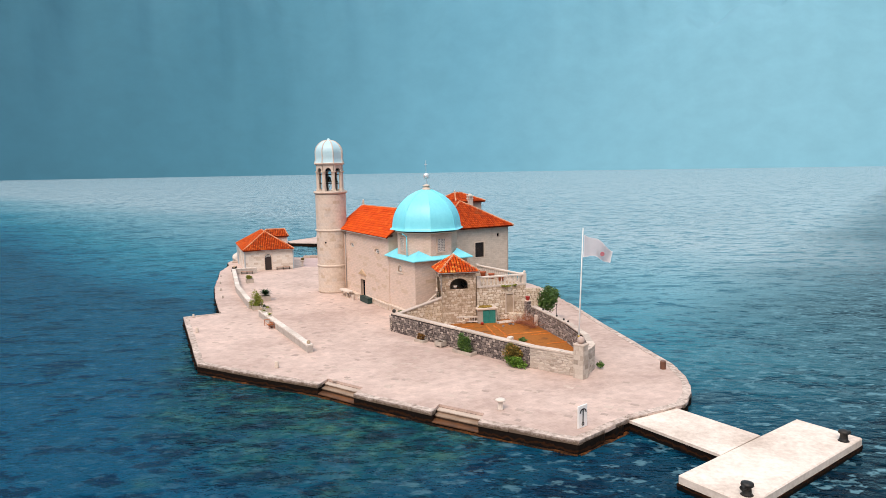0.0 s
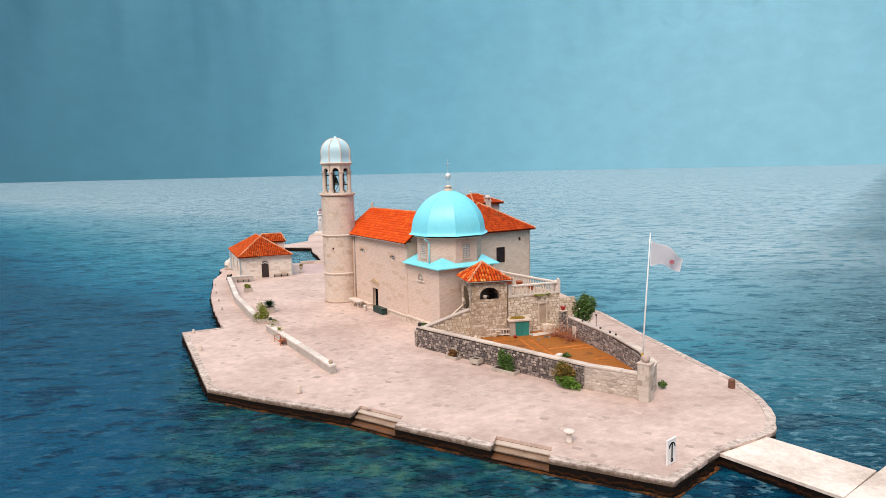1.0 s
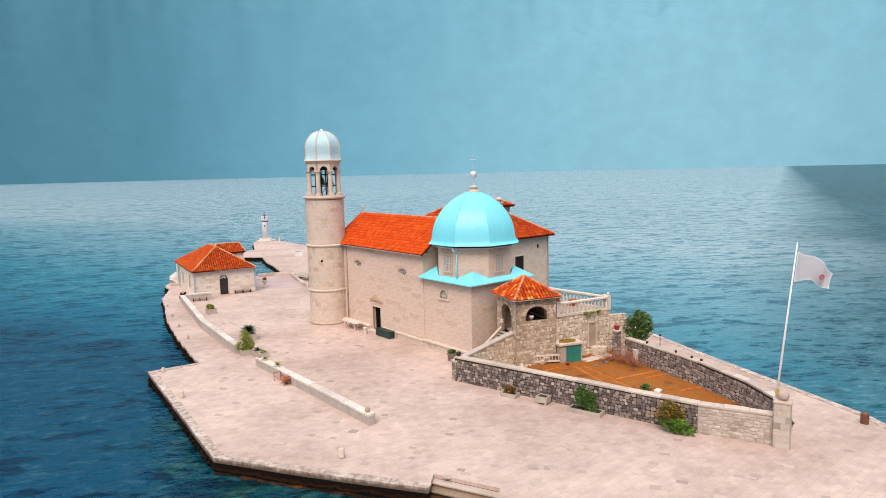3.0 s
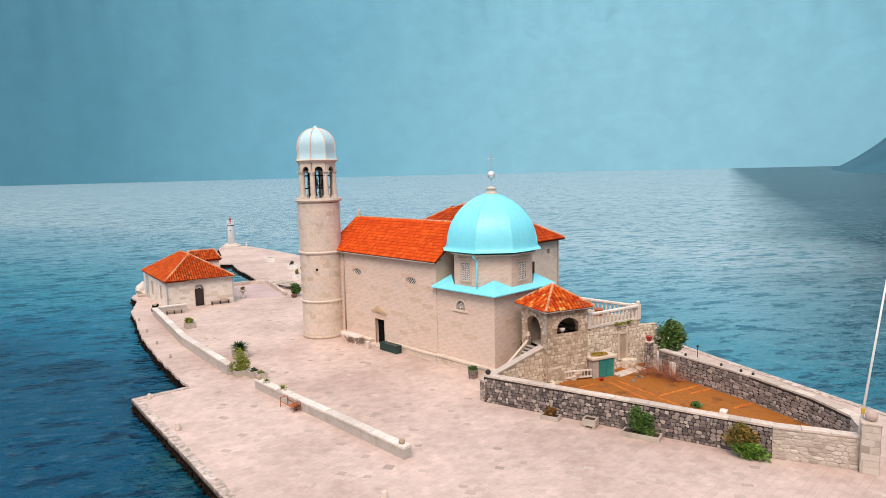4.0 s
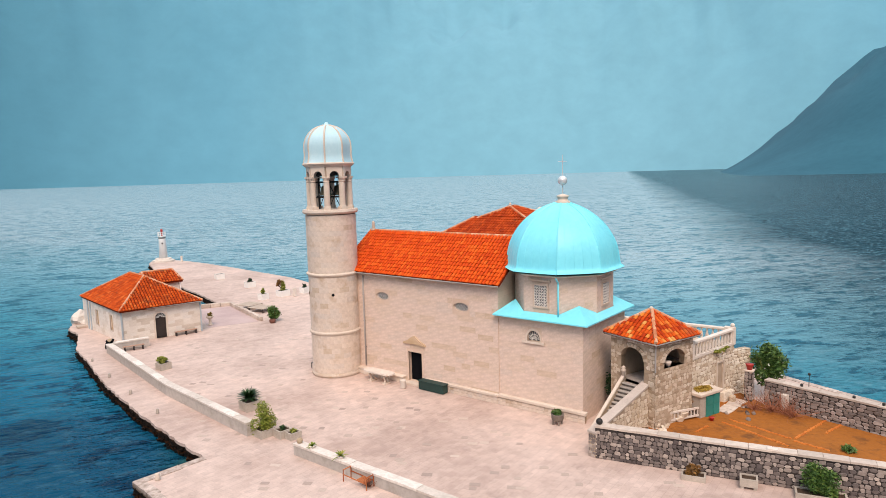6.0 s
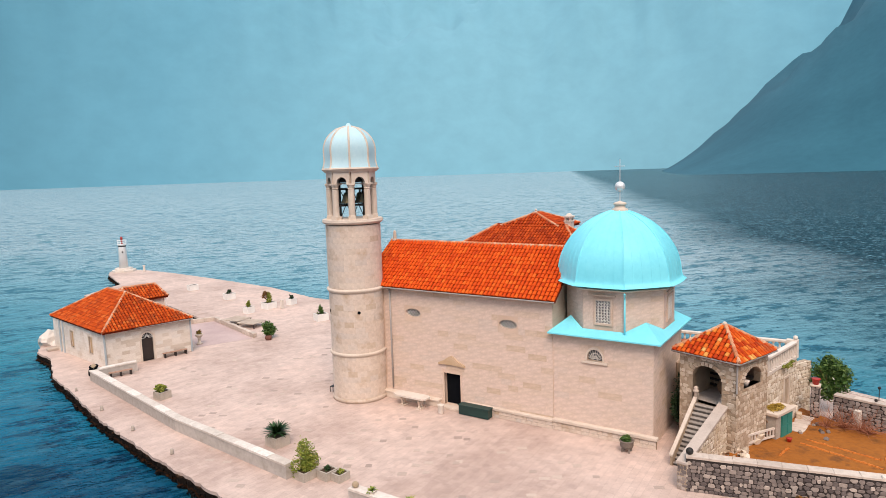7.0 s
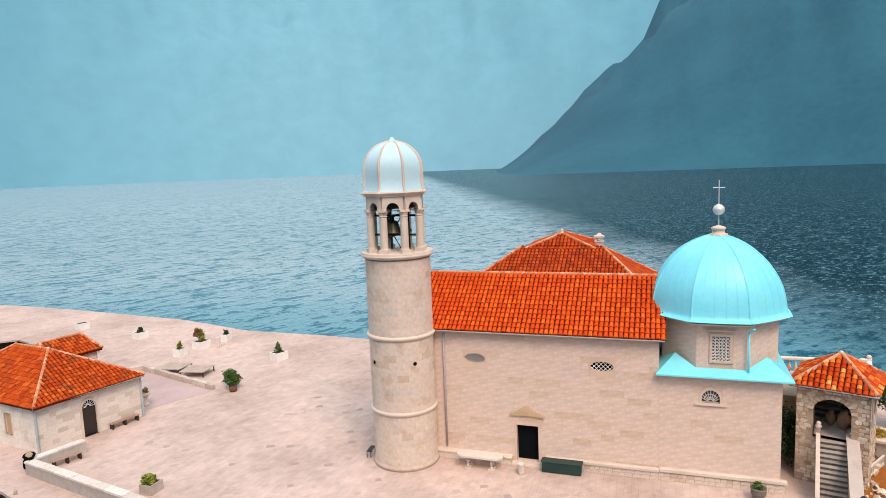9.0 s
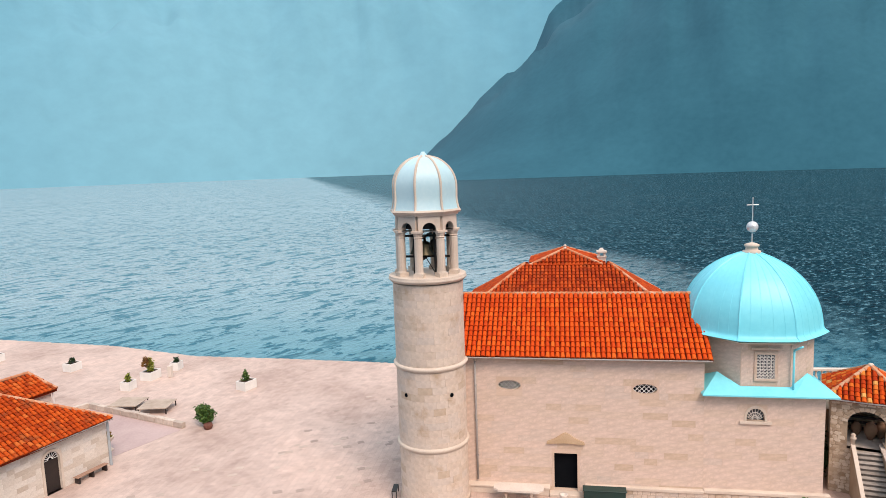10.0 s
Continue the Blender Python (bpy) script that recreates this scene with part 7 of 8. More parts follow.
for x, y, s, mt, kd, L, turn, lab in (
        (-10.55, 114.9, 0.98, LEAF, "bush", 1.5, 10, "stone planter with a dark upright plant"),
        (-17.2, 124.2, 0.78, LEAF_LIGHT, "bush", 0.9, 30, "stone planter with a spindly plant"),
        (-14.4, 125.6, 1.05, LEAF_LIGHT, "bush", 1.9, 25, "large stone planter with a tall spiky plant"),
        (-11.3, 126.4, 0.75, LEAF_DARK, "bush", 0.5, 35, "low stone planter with a small plant"),
        (-17.9, 135.6, 0.95, LEAF_DARK, "bush", 0.6, 20, "low white planter with a dark plant"),
        (-21.7, 146.8, 0.95, None, "", 0, 15, "empty white planter near the quay")):
    t = plant_box(lab, at(x, y, turn), s * 0.72, s * 0.60, 0.82, "white plaza planters")
    if mt:
        grown(t, mt, (s * 0.42, s * 0.36, 0.5 * L + 0.15), 140 + int(200 * L), 0.12, 0.76, int(x * -7), kd, L)
shrub("red_blossom", "spindly rust-red flowering plant in the large planter", (-14.9, 125.4, 1.9), (0.5, 0.4, 0.6), 260, 0.13, LEAF_RUST, 87, True)
solid("white_post", rounded(made(box, -0.2, 0.2, -0.2, 0.2, 0, 1.15), 0.03), WHITE_STONE, "white stone post beside a planter", "post", m=at(-13.0, 124.4, 25))
shrub("round_bush", "dense dark green bush at the plaza's edge", (-17.6, 109.9, 0.98), (0.95, 0.95, 0.85), 2600, 0.11, LEAF, 81, True)
solid("brown_pot", made(lathe, [(0.27, 0), (0.36, 0.22), (0.33, 0.44), (0.1, 0.4)], 10), BROWN_CLAY, "squat brown pot beside the bush", "pot", m=at(-17.85, 109.0), smooth=True)
grown(plant_box("square stone planter with a yellow-green bush", at(-28.8, 95.2, 30), 0.5, 0.45, 0.6), LEAF_LIGHT, (0.5, 0.42, 0.4), 700, 0.12, 0.55, 82)
# cluster at the gap of the low wall
grown(plant_box("stone planter with a dark cycad palm", at(-22.8, 81.6, 25), 0.55, 0.55, 0.65), PALM_LEAF, (1, 1, 1), 150, 0.1, 0.75, 83, "fronds", 1.15)
pb = plant_box("stone trough with a feathery yellow-green shrub", at(-22.4, 76.2, 25), 0.5, 0.45, 0.5)
grown(pb, LEAF_LIGHT, (0.95, 0.85, 1.3), 3600, 0.075, 0.45, 84)
grown(plant_box("small stone trough beside the low wall", at(-21.3, 75.6, 25), 0.45, 0.4, 0.5), LEAF_DARK, (0.25, 0.25, 0.2), 150, 0.08, 0.45, 85)
grown(plant_box("small stone trough with a clipped plant", at(-20.75, 75.0, 25), 0.4, 0.35, 0.45), LEAF_LIGHT, (0.25, 0.25, 0.15), 150, 0.08, 0.42, 86)
for k, (x, y) in enumerate(((-20.2, 71.4), (-19.0, 69.3))):
    t = thing("wall_plant", "small yellow-green succulent on the low wall", "plant", at(x, y, 0, 0.71), "low wall plants")
    part("pot", made(lathe, [(0.16, 0), (0.24, 0.14), (0.22, 0.16), (0.05, 0.12)], 10), WHITE_STONE, t)
    bm = bmesh.new()
    fronds(bm, (0, 0, 0.1), 26, 0.42 + 0.2 * k, 0.4, 0.07, 90 + k)
    part("leaves", bm, LEAF_LIGHT, t)

# ---- low white wall across the plaza ----
def low_wall(p, q, label, h=0.72):
    p, q = Vector(p), Vector(q)
    x = (q - p).normalized()
    nrm = Vector((-x.y, x.x))
    w = thing("low_wall", label, "wall", group="low plaza walls")
    L = (q - p).length
    m = Matrix(((x.x, nrm.x, 0, p.x), (x.y, nrm.y, 0, p.y), (0, 0, 1, 0), (0, 0, 0, 1)))
    part("core", made(box, 0, L, -0.24, 0.24, 0, h - 0.12, m), WALL_SIDE, w)
    n = max(2, int(L / 1.6))
    for i in range(n):
        bm = bmesh.new()
        box(bm, L * i / n + 0.01, L * (i + 1) / n - 0.01, -0.29, 0.29, h - 0.12, h + 0.01 * (i % 3), m)
        part("capping", bm, WALL_CAP, w)
    return w


low_wall((-33.85, 103.6), (-28.2, 87.6), "low white stone wall with flat capping", 0.9)
low_wall((-28.2, 87.6), (-23.2, 76.6), "low white stone wall with flat capping", 0.9)
low_wall((-20.9, 72.6), (-12.15, 57.3), "low white stone wall with flat capping")
low_wall((-33.9, 103.7), (-30.4, 104.6), "short white wall beside the hut", 0.9)
solid("stone_ball", made(ball, (0, 0, 0.17), 0.18), BALL_STONE, "weathered stone ball on the low wall's end", "stone ball", m=at(-20.75, 72.35, 0, 0.7), smooth=True)
solid("stone_ball", made(ball, (0, 0, 0.17), 0.18), BALL_STONE, "weathered stone ball on the low wall's end", "stone ball", m=at(-12.4, 57.75, 0, 0.7), smooth=True)
RUST_BROWN = pieces("rusty_iron", [(0.0, (0.34, 0.085, 0.025)), (1.0, (0.52, 0.17, 0.06))], scale=9, rough=0.9)
bm = bmesh.new()
twiggy(bm, (0, 0, 0.06), 45, 0.5, 95)
solid("twig_heap", bm, TWIG, "heap of reddish dry twigs by the low wall", "twigs", kind="stuff", m=at(-18.15, 66.65))
fb = thing("rusty_bench", "broken rust-orange tubular bench against the low wall", "bench", at(-18.45, 67.2, -60))
for sx in (-1.0, 0.75):
    for sy in (-0.28, 0.28):
        part("leg", made(tube, (sx, sy, 0), (sx * 0.97, sy, 0.66), 0.03, 0.03, 6), RUST_BROWN, fb)
    part("end_rail", made(tube, (sx * 0.97, -0.3, 0.66), (sx * 0.97, 0.3, 0.66), 0.03, 0.03, 6), RUST_BROWN, fb)
for sy in (-0.28, 0.28):
    part("side_rail", made(tube, (-0.97, sy, 0.40), (0.73, sy, 0.33), 0.03, 0.03, 6), RUST_BROWN, fb)
for i in range(6):
    part("slat", made(box, 0.0 + i * 0.12, 0.09 + i * 0.12, -0.28, 0.28, 0.36, 0.385), RUST_BROWN, fb)

# ---- hut with hipped roof ----
HA, HB = Vector((-32.75, 106.6)), Vector((-25.45, 108.75))
hx = (HB - HA).normalized()
hy = Vector((-hx.y, hx.x))
HUT = Matrix(((hx.x, hy.x, 0, HA.x), (hx.y, hy.y, 0, HA.y), (0, 0, 1, 0), (0, 0, 0, 1)))
hut = thing("hut", "single-storey pale stone house with orange hipped tile roof", "house", HUT)
HW, HD, HH = (HB - HA).length, 13.0, 3.3
dr = (3.05, 4.15, 0.0, 2.85)
bm = bmesh.new()
holed_wall(bm, 0, HW, 0, HH, 0.5, [dr], lambda a, d, z: (a, d, z))
hut_front = part("wall", bm, HUT_STONE, hut, "pale coursed stone front wall")
coursed(hut_front, 0.0, HW, 0.0, HH, lambda a, z: Matrix.Translation((a, 0.0, z)), HUT_BLOCK, 130, [(dr[0] - 0.14, dr[1] + 0.14, dr[2], dr[3] + 0.05)], course=0.33, length=0.75, seed=120)
bm = bmesh.new()
sw = [(2.9, 3.7, 0.9, 2.5), (7.2, 8.0, 0.9, 2.5)]
skew = lambda a, d, z: (d - 0.13 * a, a, z)
holed_wall(bm, 0.0, HD - 0.8, 0, HH, 0.5, sw, lambda a, d, z: skew(a, d + 0.003, z))
part("wall", bm, HUT_STONE, hut)
bm = bmesh.new()
prism(bm, [(HW - 0.5, 0.5), (HW, 0.5), (6.3, HD - 0.8), (5.8, HD - 0.8)], 0, HH)
part("wall", bm, HUT_STONE, hut)
part("wall", made(box, -1.0, 5.8, HD - 1.2, HD - 0.8, 0, HH), HUT_STONE, hut)
for a0, a1, z0, z1 in sw:
    w = part("window", made(plate_with_hole, [(a0 - 0.1, z0 - 0.1), (a1 + 0.1, z0 - 0.1), (a1 + 0.1, z1 + 0.1), (a0 - 0.1, z1 + 0.1)], [(a0, z0), (a1, z0), (a1, z1), (a0, z1)], 0.12, lambda a, d, z: skew(a, d - 0.03, z)), TRIM, hut, "walled-up brownish window")
    part("panel", made(cell, a0, a1, z0, z1, 0.04, lambda a, d, z: skew(a, d + 0.12, z)), plain("pale_board", (0.42, 0.27, 0.15), (0.58, 0.41, 0.25), 5), w)
ar = arch_outline(dr[0] + 0.02, dr[1] - 0.02, 0.0, 2.15, 0.55, 12)
d_ = part("door", made(plate_with_hole, rect_like(ar, *dr), ar, 0.3, lambda a, d, z: (a, d + 0.003, z)), HUT_STONE, hut, "dark wooden door under a white fanlight")
part("leaf", made(box, dr[0] + 0.02, dr[1] - 0.02, 0.18, 0.24, 0, 2.12), DARK_WOOD, d_)
part("fanlight_shade", made(box, dr[0] + 0.02, dr[1] - 0.02, 0.22, 0.26, 2.12, 2.75), BLACK, d_)
bm = bmesh.new()
mc = (dr[0] + dr[1]) / 2
for i in range(9):
    a = math.pi * i / 8
    tube(bm, (mc + 0.14 * math.cos(a), 0.14, 2.17 + 0.14 * math.sin(a)), (mc + 0.53 * math.cos(a), 0.14, 2.16 + 0.55 * math.sin(a)), 0.022, 0.022, 4)
for rr in (0.14, 0.5):
    for i in range(10):
        a, b = math.pi * i / 10, math.pi * (i + 1) / 10
        tube(bm, (mc + rr * math.cos(a), 0.14, 2.17 + rr * math.sin(a)), (mc + rr * math.cos(b), 0.14, 2.17 + rr * math.sin(b)), 0.024, 0.024, 4)
part("fanlight", bm, WHITE_PAINT, d_, "white fan-shaped grille")
bm = bmesh.new()
plate_with_hole(bm, arch_outline(dr[0] - 0.14, dr[1] + 0.14, 0.0, 2.15, 0.72, 12), ar, 0.05, lambda a, d, z: (a, d - 0.045, z))
part("surround", bm, TRIM, d_)
hipped(hut, 0, 0, 0, 0, HH + 0.12, (3.28, 4.33), (2.82, 8.44), 6.04, TILE_OLD, TILE_BED, 0, 41, [(-0.36, -0.5), (HW + 0.25, -0.47), (6.6, HD), (-1.65, HD - 0.2)])
part("gutter", made(tube, (-0.38, -0.42, HH + 0.05), (HW + 0.22, -0.5, HH + 0.05), 0.05, 0.05, 8), PIPE, hut)
HUT_PIPE = plain("blue_grey_pipe", (0.32, 0.38, 0.42), (0.45, 0.50, 0.53), 5.0, 0.5, 0.1, 0.01)
for x_, y_ in ((-0.12, -0.06), (HW + 0.08, -0.08), (-1.42, 10.4), (-1.3, 9.6)):
    part("downpipe", made(tube, (x_, y_, 0), (x_, y_, HH), 0.085, 0.085, 8), HUT_PIPE, hut)
for p in ((3.28, 4.33), (2.82, 8.44)):
    part("roof_knob", made(ball, (*p, 6.12), 0.12, 8, 6), TRIM, hut)
# taller rear wing
part("wing_wall", made(box, 3.4, 6.95, 4.35, 8.2, 3.35, 5.12), HUT_STONE, hut)
hipped(hut, 2.9, 7.25, 4.1, 8.45, 5.15, (3.6, 6.27), (6.75, 6.27), 6.2, TILE_OLD, TILE_BED, 0, 51)
part("downpipe", made(tube, (7.02, 4.25, 3.6), (7.02, 4.25, 5.1), 0.06, 0.06, 8), WHITE_PAINT, hut)


def bench(label, m, L, back=True):
    b = thing("bench", label, "bench", m, "benches by the hut")
    for i in range(3):
        part("slat", made(box, -L / 2, L / 2, -0.22 + i * 0.15, -0.10 + i * 0.15, 0.42, 0.46), BENCH_SEAT, b)
    for sx in (-L / 2 + 0.15, 0, L / 2 - 0.15):
        part("leg", made(box, sx - 0.06, sx + 0.06, -0.2, 0.2, 0, 0.42), DARK_WOOD, b)
    return b


bench("brown wooden bench with dark legs against the hut wall", HUT @ Matrix.Translation((5.95, -0.35, 0)), 2.3)
bench("reddish wooden bench with dark legs by the low wall", at(-31.7, 103.55, 12), 1.9)
solid("stone_ball", made(ball, (0, 0, 0.2), 0.24), BALL_STONE, "weathered stone ball on the low wall's end", "stone ball", m=at(-33.75, 103.75, 0, 0.9), smooth=True)
r_ = random.Random(44)
bm = bmesh.new()
for k in range(3):
    ring = [Vector((0.27 * math.cos(a) * (0.85 + 0.1 * k), 0.25 * math.sin(a), 0.10 + 0.05 * k + 0.04 * math.sin(a + 0.6))) for a in [math.tau * i / 20 for i in range(21)]]
    for p, q in zip(ring, ring[1:]):
        tube(bm, p, q, 0.10, 0.10, 6)
drop = [Vector((-0.22, -0.14, 0.12)), Vector((-0.34, -0.26, -0.05)), Vector((-0.36, -0.32, -0.3)), Vector((-0.34, -0.34, -0.5))]
for p, q in zip(drop, drop[1:]):
    tube(bm, p, q, 0.08, 0.08, 6)
solid("black_hose", bm, BLACK, "coiled black hose hung round the wall-end stone ball", "hose", m=at(-33.75, 103.85, 0, 0.9), smooth=True)
# steps and boulders at the hut's shore
for i, (x, y, sx_, sy_, sz_, turn) in enumerate(((-38.2, 121.0, 1.5, 2.3, 1.5, 8), (-37.2, 119.2, 0.9, 1.2, 0.7, 35))):
    bm = made(ball, (0, 0, 0), 1.0, 18, 12)
    for v in bm.verts:
        f = 0.82 + 0.4 * noise.noise(v.co * 1.3 + Vector((i * 7.0, 0, 0))) + 0.16 * noise.noise(v.co * 4.0)
        v.co = Vector((v.co.x * sx_, v.co.y * sy_, v.co.z * sz_)) * f
    solid("shore_rock", bm, WHITE_STONE, "pale rounded boulder at the hut's shore", "rock", group="shore rocks", m=at(x, y, turn, 0.1))
solid("shore_slab", rounded(made(box, -0.9, 0.9, -0.45, 0.45, 0, 0.28), 0.05), CONCRETE, "worn flat slab before the shore boulders", "slab", m=at(-37.6, 117.4, 18))

# low parapet and rose-coloured yard behind the hut
bm = bmesh.new()
prism(bm, [(-24.6, 110.0), (-19.2, 110.6), (-21.6, 121.6), (-26.0, 121.2)], 0.0, 0.012)
solid("yard_floor", bm, PINK_FLOOR, "reddish flagged yard beside the hut", "paving", "structure")
for p, q in (((-18.9, 110.8), (-21.5, 121.9)), ((-21.6, 122.2), (-26.5, 121.8))):
    p, q = Vector(p), Vector(q)
    L = (q - p).length
    x = (q - p).normalized()
    m = Matrix(((x.x, -x.y, 0, p.x), (x.y, x.x, 0, p.y), (0, 0, 1, 0), (0, 0, 0, 1)))
    t = thing("parapet", "low pale stone parapet round the yard", "wall", group="yard parapets")
    n = int(L / 1.0)
    for i in range(n):
        bm = bmesh.new()
        box(bm, L * i / n, L * (i + 0.97) / n, -0.2, 0.2, 0, 0.45 + 0.03 * (i % 3), m)
        part("block", rounded(bm, 0.03), CAPPING, t)
t = thing("garden_urn", "pale stone urn on a pedestal with yellow plants", "urn", at(-24.4, 111.3))
part("pedestal", made(lathe, [(0.3, 0), (0.3, 0.12), (0.16, 0.2), (0.14, 0.6), (0.2, 0.68)], 12), TRIM, t, "", True)
part("bowl", made(lathe, [(0.12, 0.66), (0.34, 0.85), (0.42, 1.05), (0.36, 1.08), (0.05, 0.95)], 12), TRIM, t, "", True)
bm = bmesh.new()
foliage(bm, (0, 0, 1.22), (0.34, 0.34, 0.26), 300, 0.09, 88)
part("plant", bm, CLIMBER_LEAF, t)


def bench_table(m, L):
    b = thing("plank_table", "long low table of weathered planks on thin legs", "table", m, "plank tables")
    for i in range(9):
        part("plank", made(box, -L / 2, L / 2, -1.12 + i * 0.25, -0.89 + i * 0.25, 0.50, 0.56), plain("grey_plank", (0.36, 0.28, 0.22), (0.54, 0.44, 0.36), 6) if i == 0 else bpy.data.materials["grey_plank"], b)
    for sx in (-L / 2 + 0.1, L / 2 - 0.1):
        for sy in (-1.0, 1.0):
            part("leg", made(box, sx - 0.04, sx + 0.04, sy - 0.04, sy + 0.04, 0, 0.50), DARK_WOOD, b)
    return b


ta = bench_table(at(-19.45, 119.1, -54), 2.5)
copy_thing(ta, at(-18.25, 116.45, -50))

# ---- lighthouse on the far point ----
lh = thing("lighthouse", "small white lighthouse on the far paved point", "lighthouse", at(-31.0, 177.0))
part("plinth", made(lathe, [(2.1, 0), (2.1, 0.35), (1.6, 0.36), (1.5, 0.75)], 8), WHITE_STONE, lh)
part("tower", made(lathe, [(0.80, 0.7), (0.64, 4.9), (0.64, 5.0), (0.78, 5.12), (0.80, 5.24)], 24), WHITE_PAINT, lh, "", True)
part("lamp_band", made(lathe, [(0.66, 4.72), (0.68, 4.78), (0.68, 4.9), (0.66, 4.94)], 24), IRON, lh, "dark band under the gallery")
bm = bmesh.new()
for i in range(10):
    a = i * math.tau / 10
    b = (i + 1) * math.tau / 10
    tube(bm, (0.74 * math.cos(a), 0.74 * math.sin(a), 5.22), (0.74 * math.cos(a), 0.74 * math.sin(a), 5.95), 0.03, 0.03, 4)
    for z in (5.58, 5.95):
        tube(bm, (0.74 * math.cos(a), 0.74 * math.sin(a), z), (0.74 * math.cos(b), 0.74 * math.sin(b), z), 0.03, 0.03, 4)
part("railing", bm, WHITE_PAINT, lh)
part("lantern", made(lathe, [(0.16, 5.24), (0.16, 6.05), (0.22, 6.1), (0.22, 6.5), (0.05, 6.62)], 12), RED_PAINT, lh, "small dark red lantern on a post", True)
part("slit_window", made(box, -0.12, 0.12, -0.80, -0.6, 3.6, 3.9), IRON, lh)
solid("white_post", made(lathe, [(0.3, 0), (0.2, 0.2), (0.2, 1.0), (0.28, 1.15)], 10), WHITE_STONE, "short white post beside the lighthouse", "post", m=at(-27.6, 174.6), smooth=True)

# ---- before the church ----
tb = thing("stone_table", "pale stone table on carved legs before the church", "table", CHURCH @ Matrix.Translation((2.6, -1.25, 0)))
rim = []
for sx, sy in ((1, -1), (1, 1), (-1, 1), (-1, -1)):
    arc = [(sx * (1.45 - 0.26 * math.cos(k * math.pi / 8)), sy * (0.48 - 0.20 * math.sin(k * math.pi / 8))) for k in range(5)]
    rim += arc if sx * sy < 0 else arc[::-1]
bm = bmesh.new()
prism(bm, rim, 0.78, 0.90)
part("slab", bm, WHITE_STONE, tb, "pale slab with hollowed corners")
for sx in (-0.75, 0.75):
    bm = bmesh.new()
    box(bm, sx - 0.2, sx + 0.2, -0.3, 0.3, 0.0, 0.1)
    for sy in (-1, 1):
        pts = [Vector((sx, sy * 0.22, 0.1)), Vector((sx, sy * 0.12, 0.25)), Vector((sx, sy * 0.2, 0.45)), Vector((sx, sy * 0.28, 0.62)), Vector((sx, sy * 0.18, 0.78))]
        for p, q in zip(pts, pts[1:]):
            tube(bm, p, q, 0.075, 0.075, 8)
    part("leg", bm, TRIM, tb, "carved scroll leg")
gb = thing("green_chest", "dark green wooden chest against the church plinth", "chest", CHURCH @ Matrix.Translation((7.55, -0.6, 0)))
part("body", rounded(made(box, -1.18, 1.18, -0.3, 0.3, 0.04, 0.66), 0.02), GREEN_PAINT, gb)
part("lid", rounded(made(box, -1.24, 1.24, -0.33, 0.32, 0.66, 0.72), 0.015), GREEN_PAINT, gb)
solid("stone_bin", made(lathe, [(0.19, 0), (0.22, 0.08), (0.22, 0.58), (0.25, 0.64), (0.18, 0.64), (0.16, 0.45)], 14), WHITE_STONE, "round pale stone bin beside the door", "bin", m=CHURCH @ Matrix.Translation((5.2, -1.35, 0)), smooth=True)
ib = thing("iron_bench", "small dark iron bench beside the tower", "bench", at(-16.55, 89.8, 36))
part("seat", made(box, -0.45, 0.45, -0.15, 0.15, 0.42, 0.46), IRON, ib)
for sx in (-0.42, 0.42):
    for sy in (-0.13, 0.13):
        part("leg", made(tube, (sx, sy, 0), (sx, sy, 0.42), 0.025, 0.025, 6), IRON, ib)

# ---- quay furniture ----
sg = thing("anchor_sign", "white sign board with a black anchor on the quay", "sign", at(8.6, 39.35, 38))
part("board", rounded(made(box, -0.42, 0.42, -0.05, 0.05, 0.0, 1.45), 0.015), WHITE_PAINT, sg)
bm = bmesh.new()
tube(bm, (0, -0.06, 0.32), (0, -0.06, 1.22), 0.04, 0.04, 6)
for i in range(12):
    a, b = math.pi * i / 12, math.pi * (i + 1) / 12
    tube(bm, (0.28 * math.cos(a), -0.06, 0.98 + 0.24 * math.sin(a)), (0.28 * math.cos(b), -0.06, 0.98 + 0.24 * math.sin(b)), 0.04, 0.04, 6)
for i in range(10):
    a, b = math.tau * i / 10, math.tau * (i + 1) / 10
    tube(bm, (0.09 * math.cos(a), -0.06, 0.24 + 0.09 * math.sin(a)), (0.09 * math.cos(b), -0.06, 0.24 + 0.09 * math.sin(b)), 0.03, 0.03, 5)
part("anchor", bm, BLACK, sg, "black painted anchor")
solid("mooring_bollard", made(lathe, [(0.24, 0), (0.2, 0.08), (0.19, 0.5), (0.22, 0.56), (0.35, 0.62), (0.35, 0.69), (0.26, 0.74)], 16), WHITE_STONE, "white stone mushroom bollard on the quay", "bollard", group="quay bollards", m=at(3.74, 42.65), smooth=True)
for x, y, s in ((-14.1, 52.9, 1.0), (-25.5, 65.5, 0.9), (-28.5, 72.4, 0.7)):
    solid("stone_stub", made(lathe, [(0.2 * s, 0), (0.18 * s, 0.1), (0.17 * s, 0.5 * s), (0.13 * s, 0.56 * s)], 10), TRIM, "small worn stone mooring stub on the quay", "bollard", group="mooring stubs", m=at(x, y), smooth=True)
solid("mooring_bollard", made(lathe, [(0.24, 0), (0.24, 0.6), (0.2, 0.66)], 12), BENCH_WOOD, "rusty brown iron bollard on the quay", "bollard", group="quay bollards", m=at(17.6, 50.95))
blk = thing("pier_bollard", "black iron bollard on the pier", "bollard", at(15.0, 30.75, 30, -0.08), "pier bollards")
part("post", made(lathe, [(0.32, 0), (0.24, 0.08), (0.2, 0.4), (0.32, 0.5), (0.3, 0.62), (0.1, 0.68)], 12), IRON, blk, "", True)
part("arm", made(tube, (-0.45, 0, 0.45), (0.1, 0, 0.45), 0.12, 0.16, 10), IRON, blk)
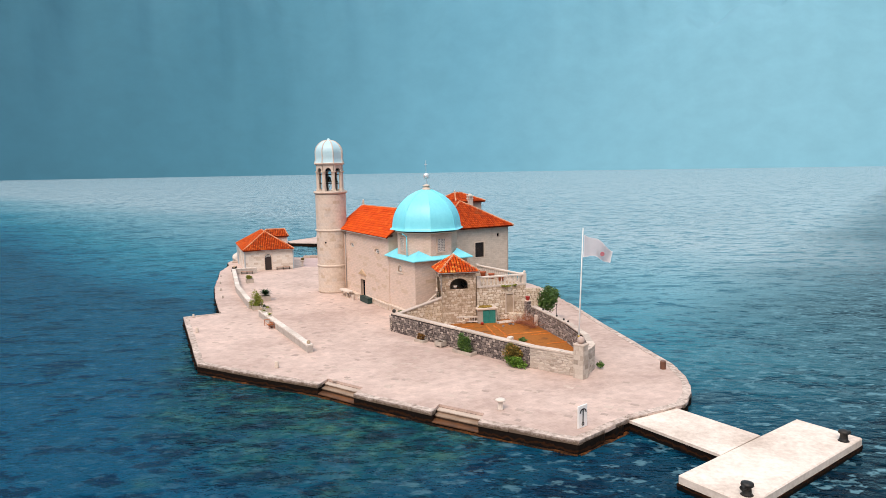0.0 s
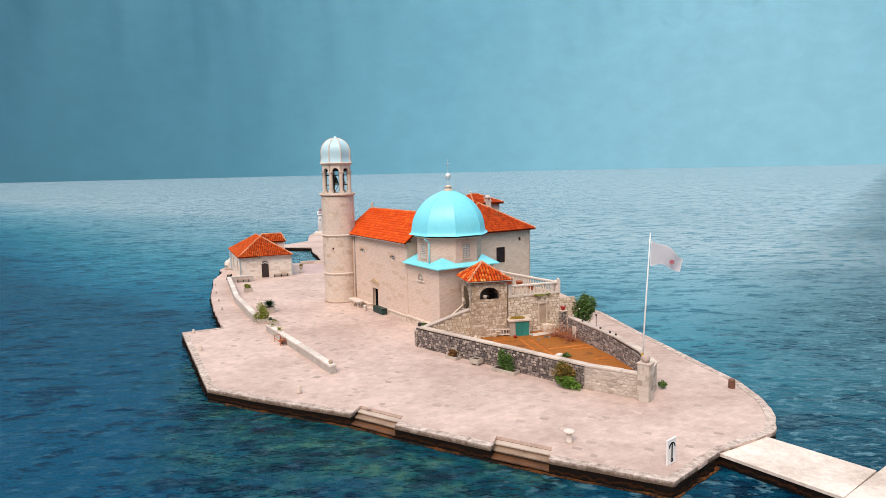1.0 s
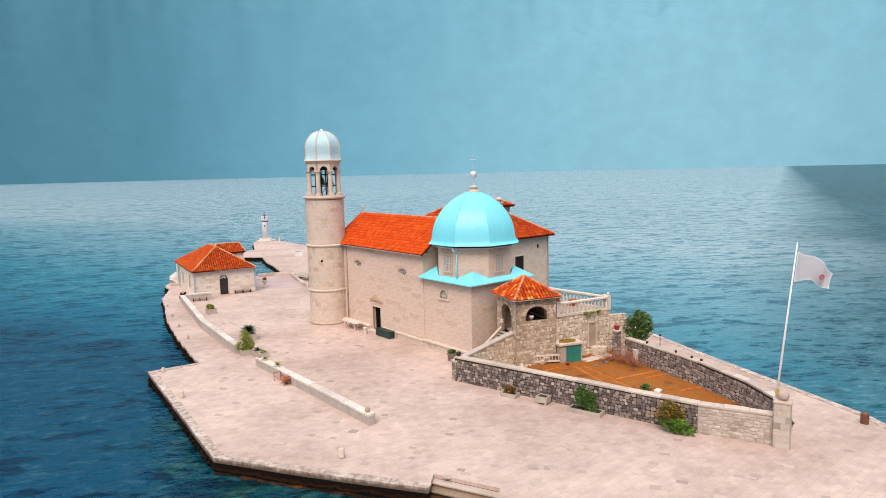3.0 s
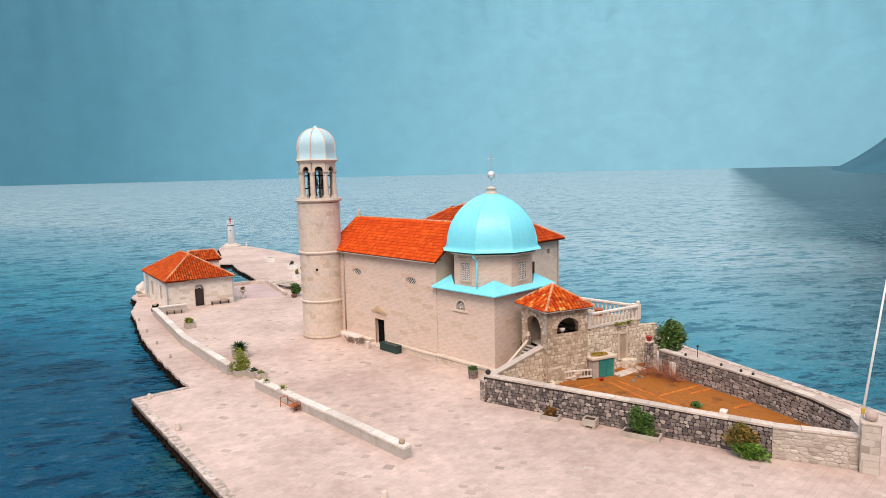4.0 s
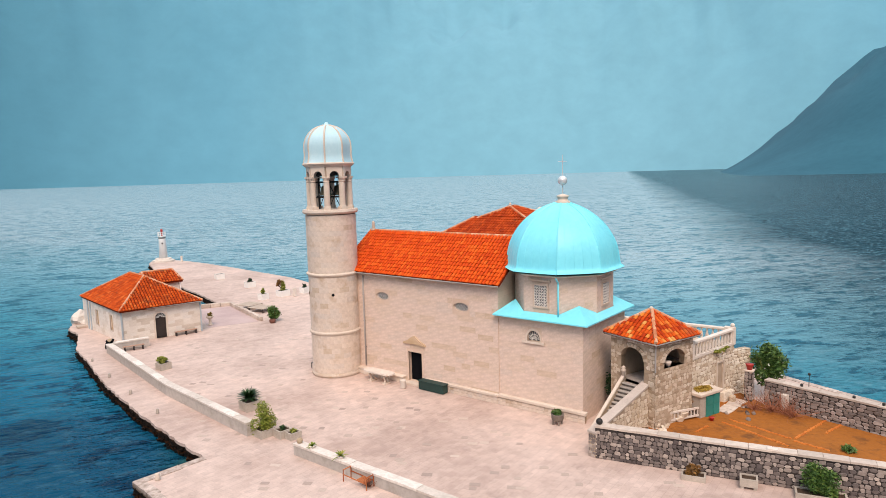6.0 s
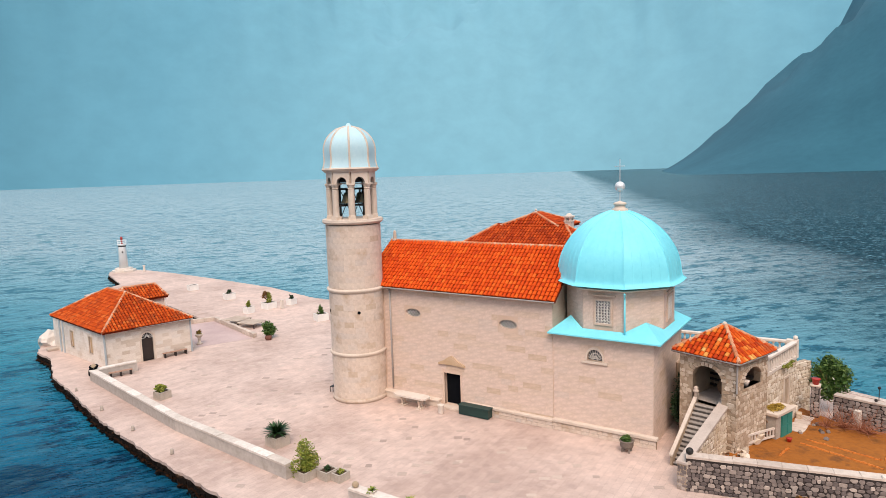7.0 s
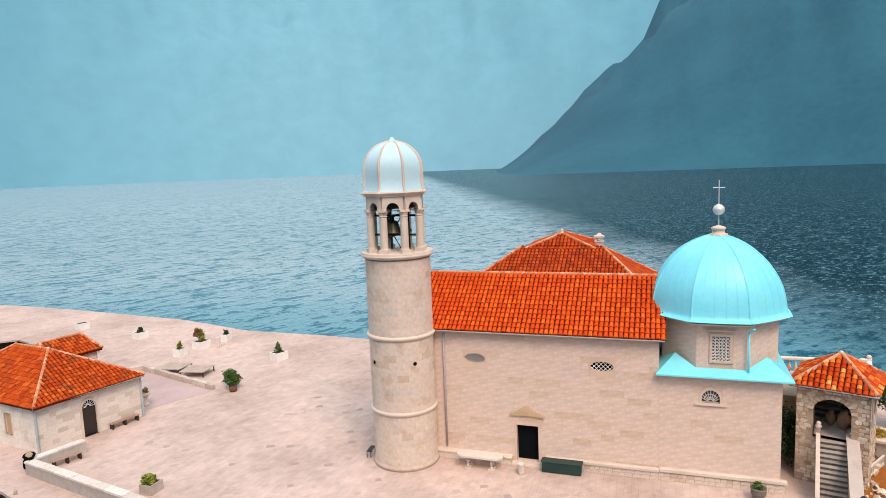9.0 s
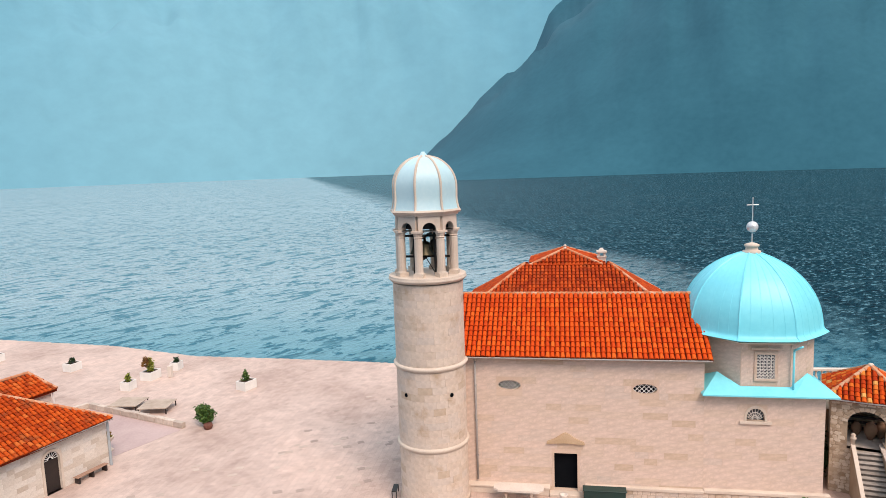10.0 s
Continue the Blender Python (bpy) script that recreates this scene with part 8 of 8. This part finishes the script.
copy_thing(blk, at(23.6, 36.9, 200, -0.08))

# ---- quay coping and scattered flags ----
def coping_run(p, q, w=0.55, seed=1):
    r = random.Random(seed)
    p, q = Vector(p), Vector(q)
    x = (q - p).normalized()
    nrm = Vector((-x.y, x.x))
    L = (q - p).length
    m = Matrix(((x.x, nrm.x, 0, p.x), (x.y, nrm.y, 0, p.y), (0, 0, 1, 0), (0, 0, 0, 1)))
    a = 0.0
    while a < L - 0.3:
        b = min(L, a + r.uniform(0.9, 1.6))
        if L - b < 0.4:
            b = L
        bm = bmesh.new()
        e = r.uniform(0.02, 0.06)
        box(bm, a + 0.012, b - 0.012, -e, w + r.uniform(-0.04, 0.06), -0.26, 0.035 + r.uniform(-0.008, 0.012), m)
        ob = part("coping", bm, COPING, ground)
        a = b


FR = [(-29.75, 72.7), (-21.35, 54.45), (-16.0, 51.45), STEP_A[0]]
for k, (p, q) in enumerate(list(zip(FR, FR[1:])) + [(STEP_A[3], STEP_B[0]), (STEP_B[3], (7.94, 37.25)), ((7.94, 37.25), (11.92, 40.65)), ((11.92, 40.65), (16.4, 43.0)), ((16.4, 43.0), (17.65, 45.2)), ((17.65, 45.2), (18.2, 46.85)), ((18.2, 46.85), (18.55, 48.4)), ((18.55, 48.4), (18.75, 52.0)), ((18.75, 52.0), (17.5, 60.2)), ((17.5, 60.2), (16.5, 66.5)), ((16.5, 66.5), (15.2, 76.5)), ((-26.1, 74.5), (-29.75, 72.7))]):
    coping_run(p, q, 0.5, 60 + k)
for i, (x, y, s) in enumerate(((-35.0, 100.9, 0.5), (-33.0, 94.7, 0.6), (-31.0, 89.1, 0.6), (-28.9, 83.6, 0.6))):
    solid("stone_stub", made(lathe, [(0.2 * s, 0), (0.18 * s, 0.1), (0.17 * s, 0.5 * s), (0.13 * s, 0.56 * s)], 10), PLANTER, "small worn stone mooring stub on the quay", "bollard", group="mooring stubs", m=at(x, y), smooth=True)

r_ = random.Random(77)
slab_kinds = []
for k in range(6):
    bm = bmesh.new()
    box(bm, -0.5, 0.5, -0.5, 0.5, -0.03, 0.0, None, 0.012)
    slab_kinds.append(mesh_of("flagstone", bm, SLAB))


def clear(x, y):
    p = Vector((x, y)) - O
    u, v = p.dot(U), p.dot(W)
    if -5.5 < u < 29 and -3.2 < v < 30:
        return False
    q = Vector((x, y)) - Vector(GA)
    gn = (Vector(GB) - Vector(GA)).normalized()
    s, d = q.dot(gn), gn.x * q.y - gn.y * q.x
    return not (-1 < s < 25 and d > -1.6)


rows_at = radians(-30)
n_ = 0
while n_ < 290:
    x, y = r_.uniform(-27, 14), r_.uniform(40, 104)
    if not clear(x, y):
        continue
    g = Vector((x + 21.3, y - 54.4))
    if g.x * 0.505 + g.y * 0.863 < 0.9 or y > 104 or x < -27 + (y - 72) * -0.1 or (x < -24 and y < 76) or (x + 21.35) * 0.91 + (y - 54.45) * 0.42 < 1.3:
        continue
    shared("flagstone", slab_kinds[n_ % 6], ground, Matrix.Translation((x, y, 0.006 + r_.uniform(0, 0.006))) @ Matrix.Rotation(rows_at + r_.uniform(-0.05, 0.05), 4, "Z") @ Matrix.Diagonal((r_.uniform(0.36, 0.62), r_.uniform(0.30, 0.42), 1, 1)))
    n_ += 1
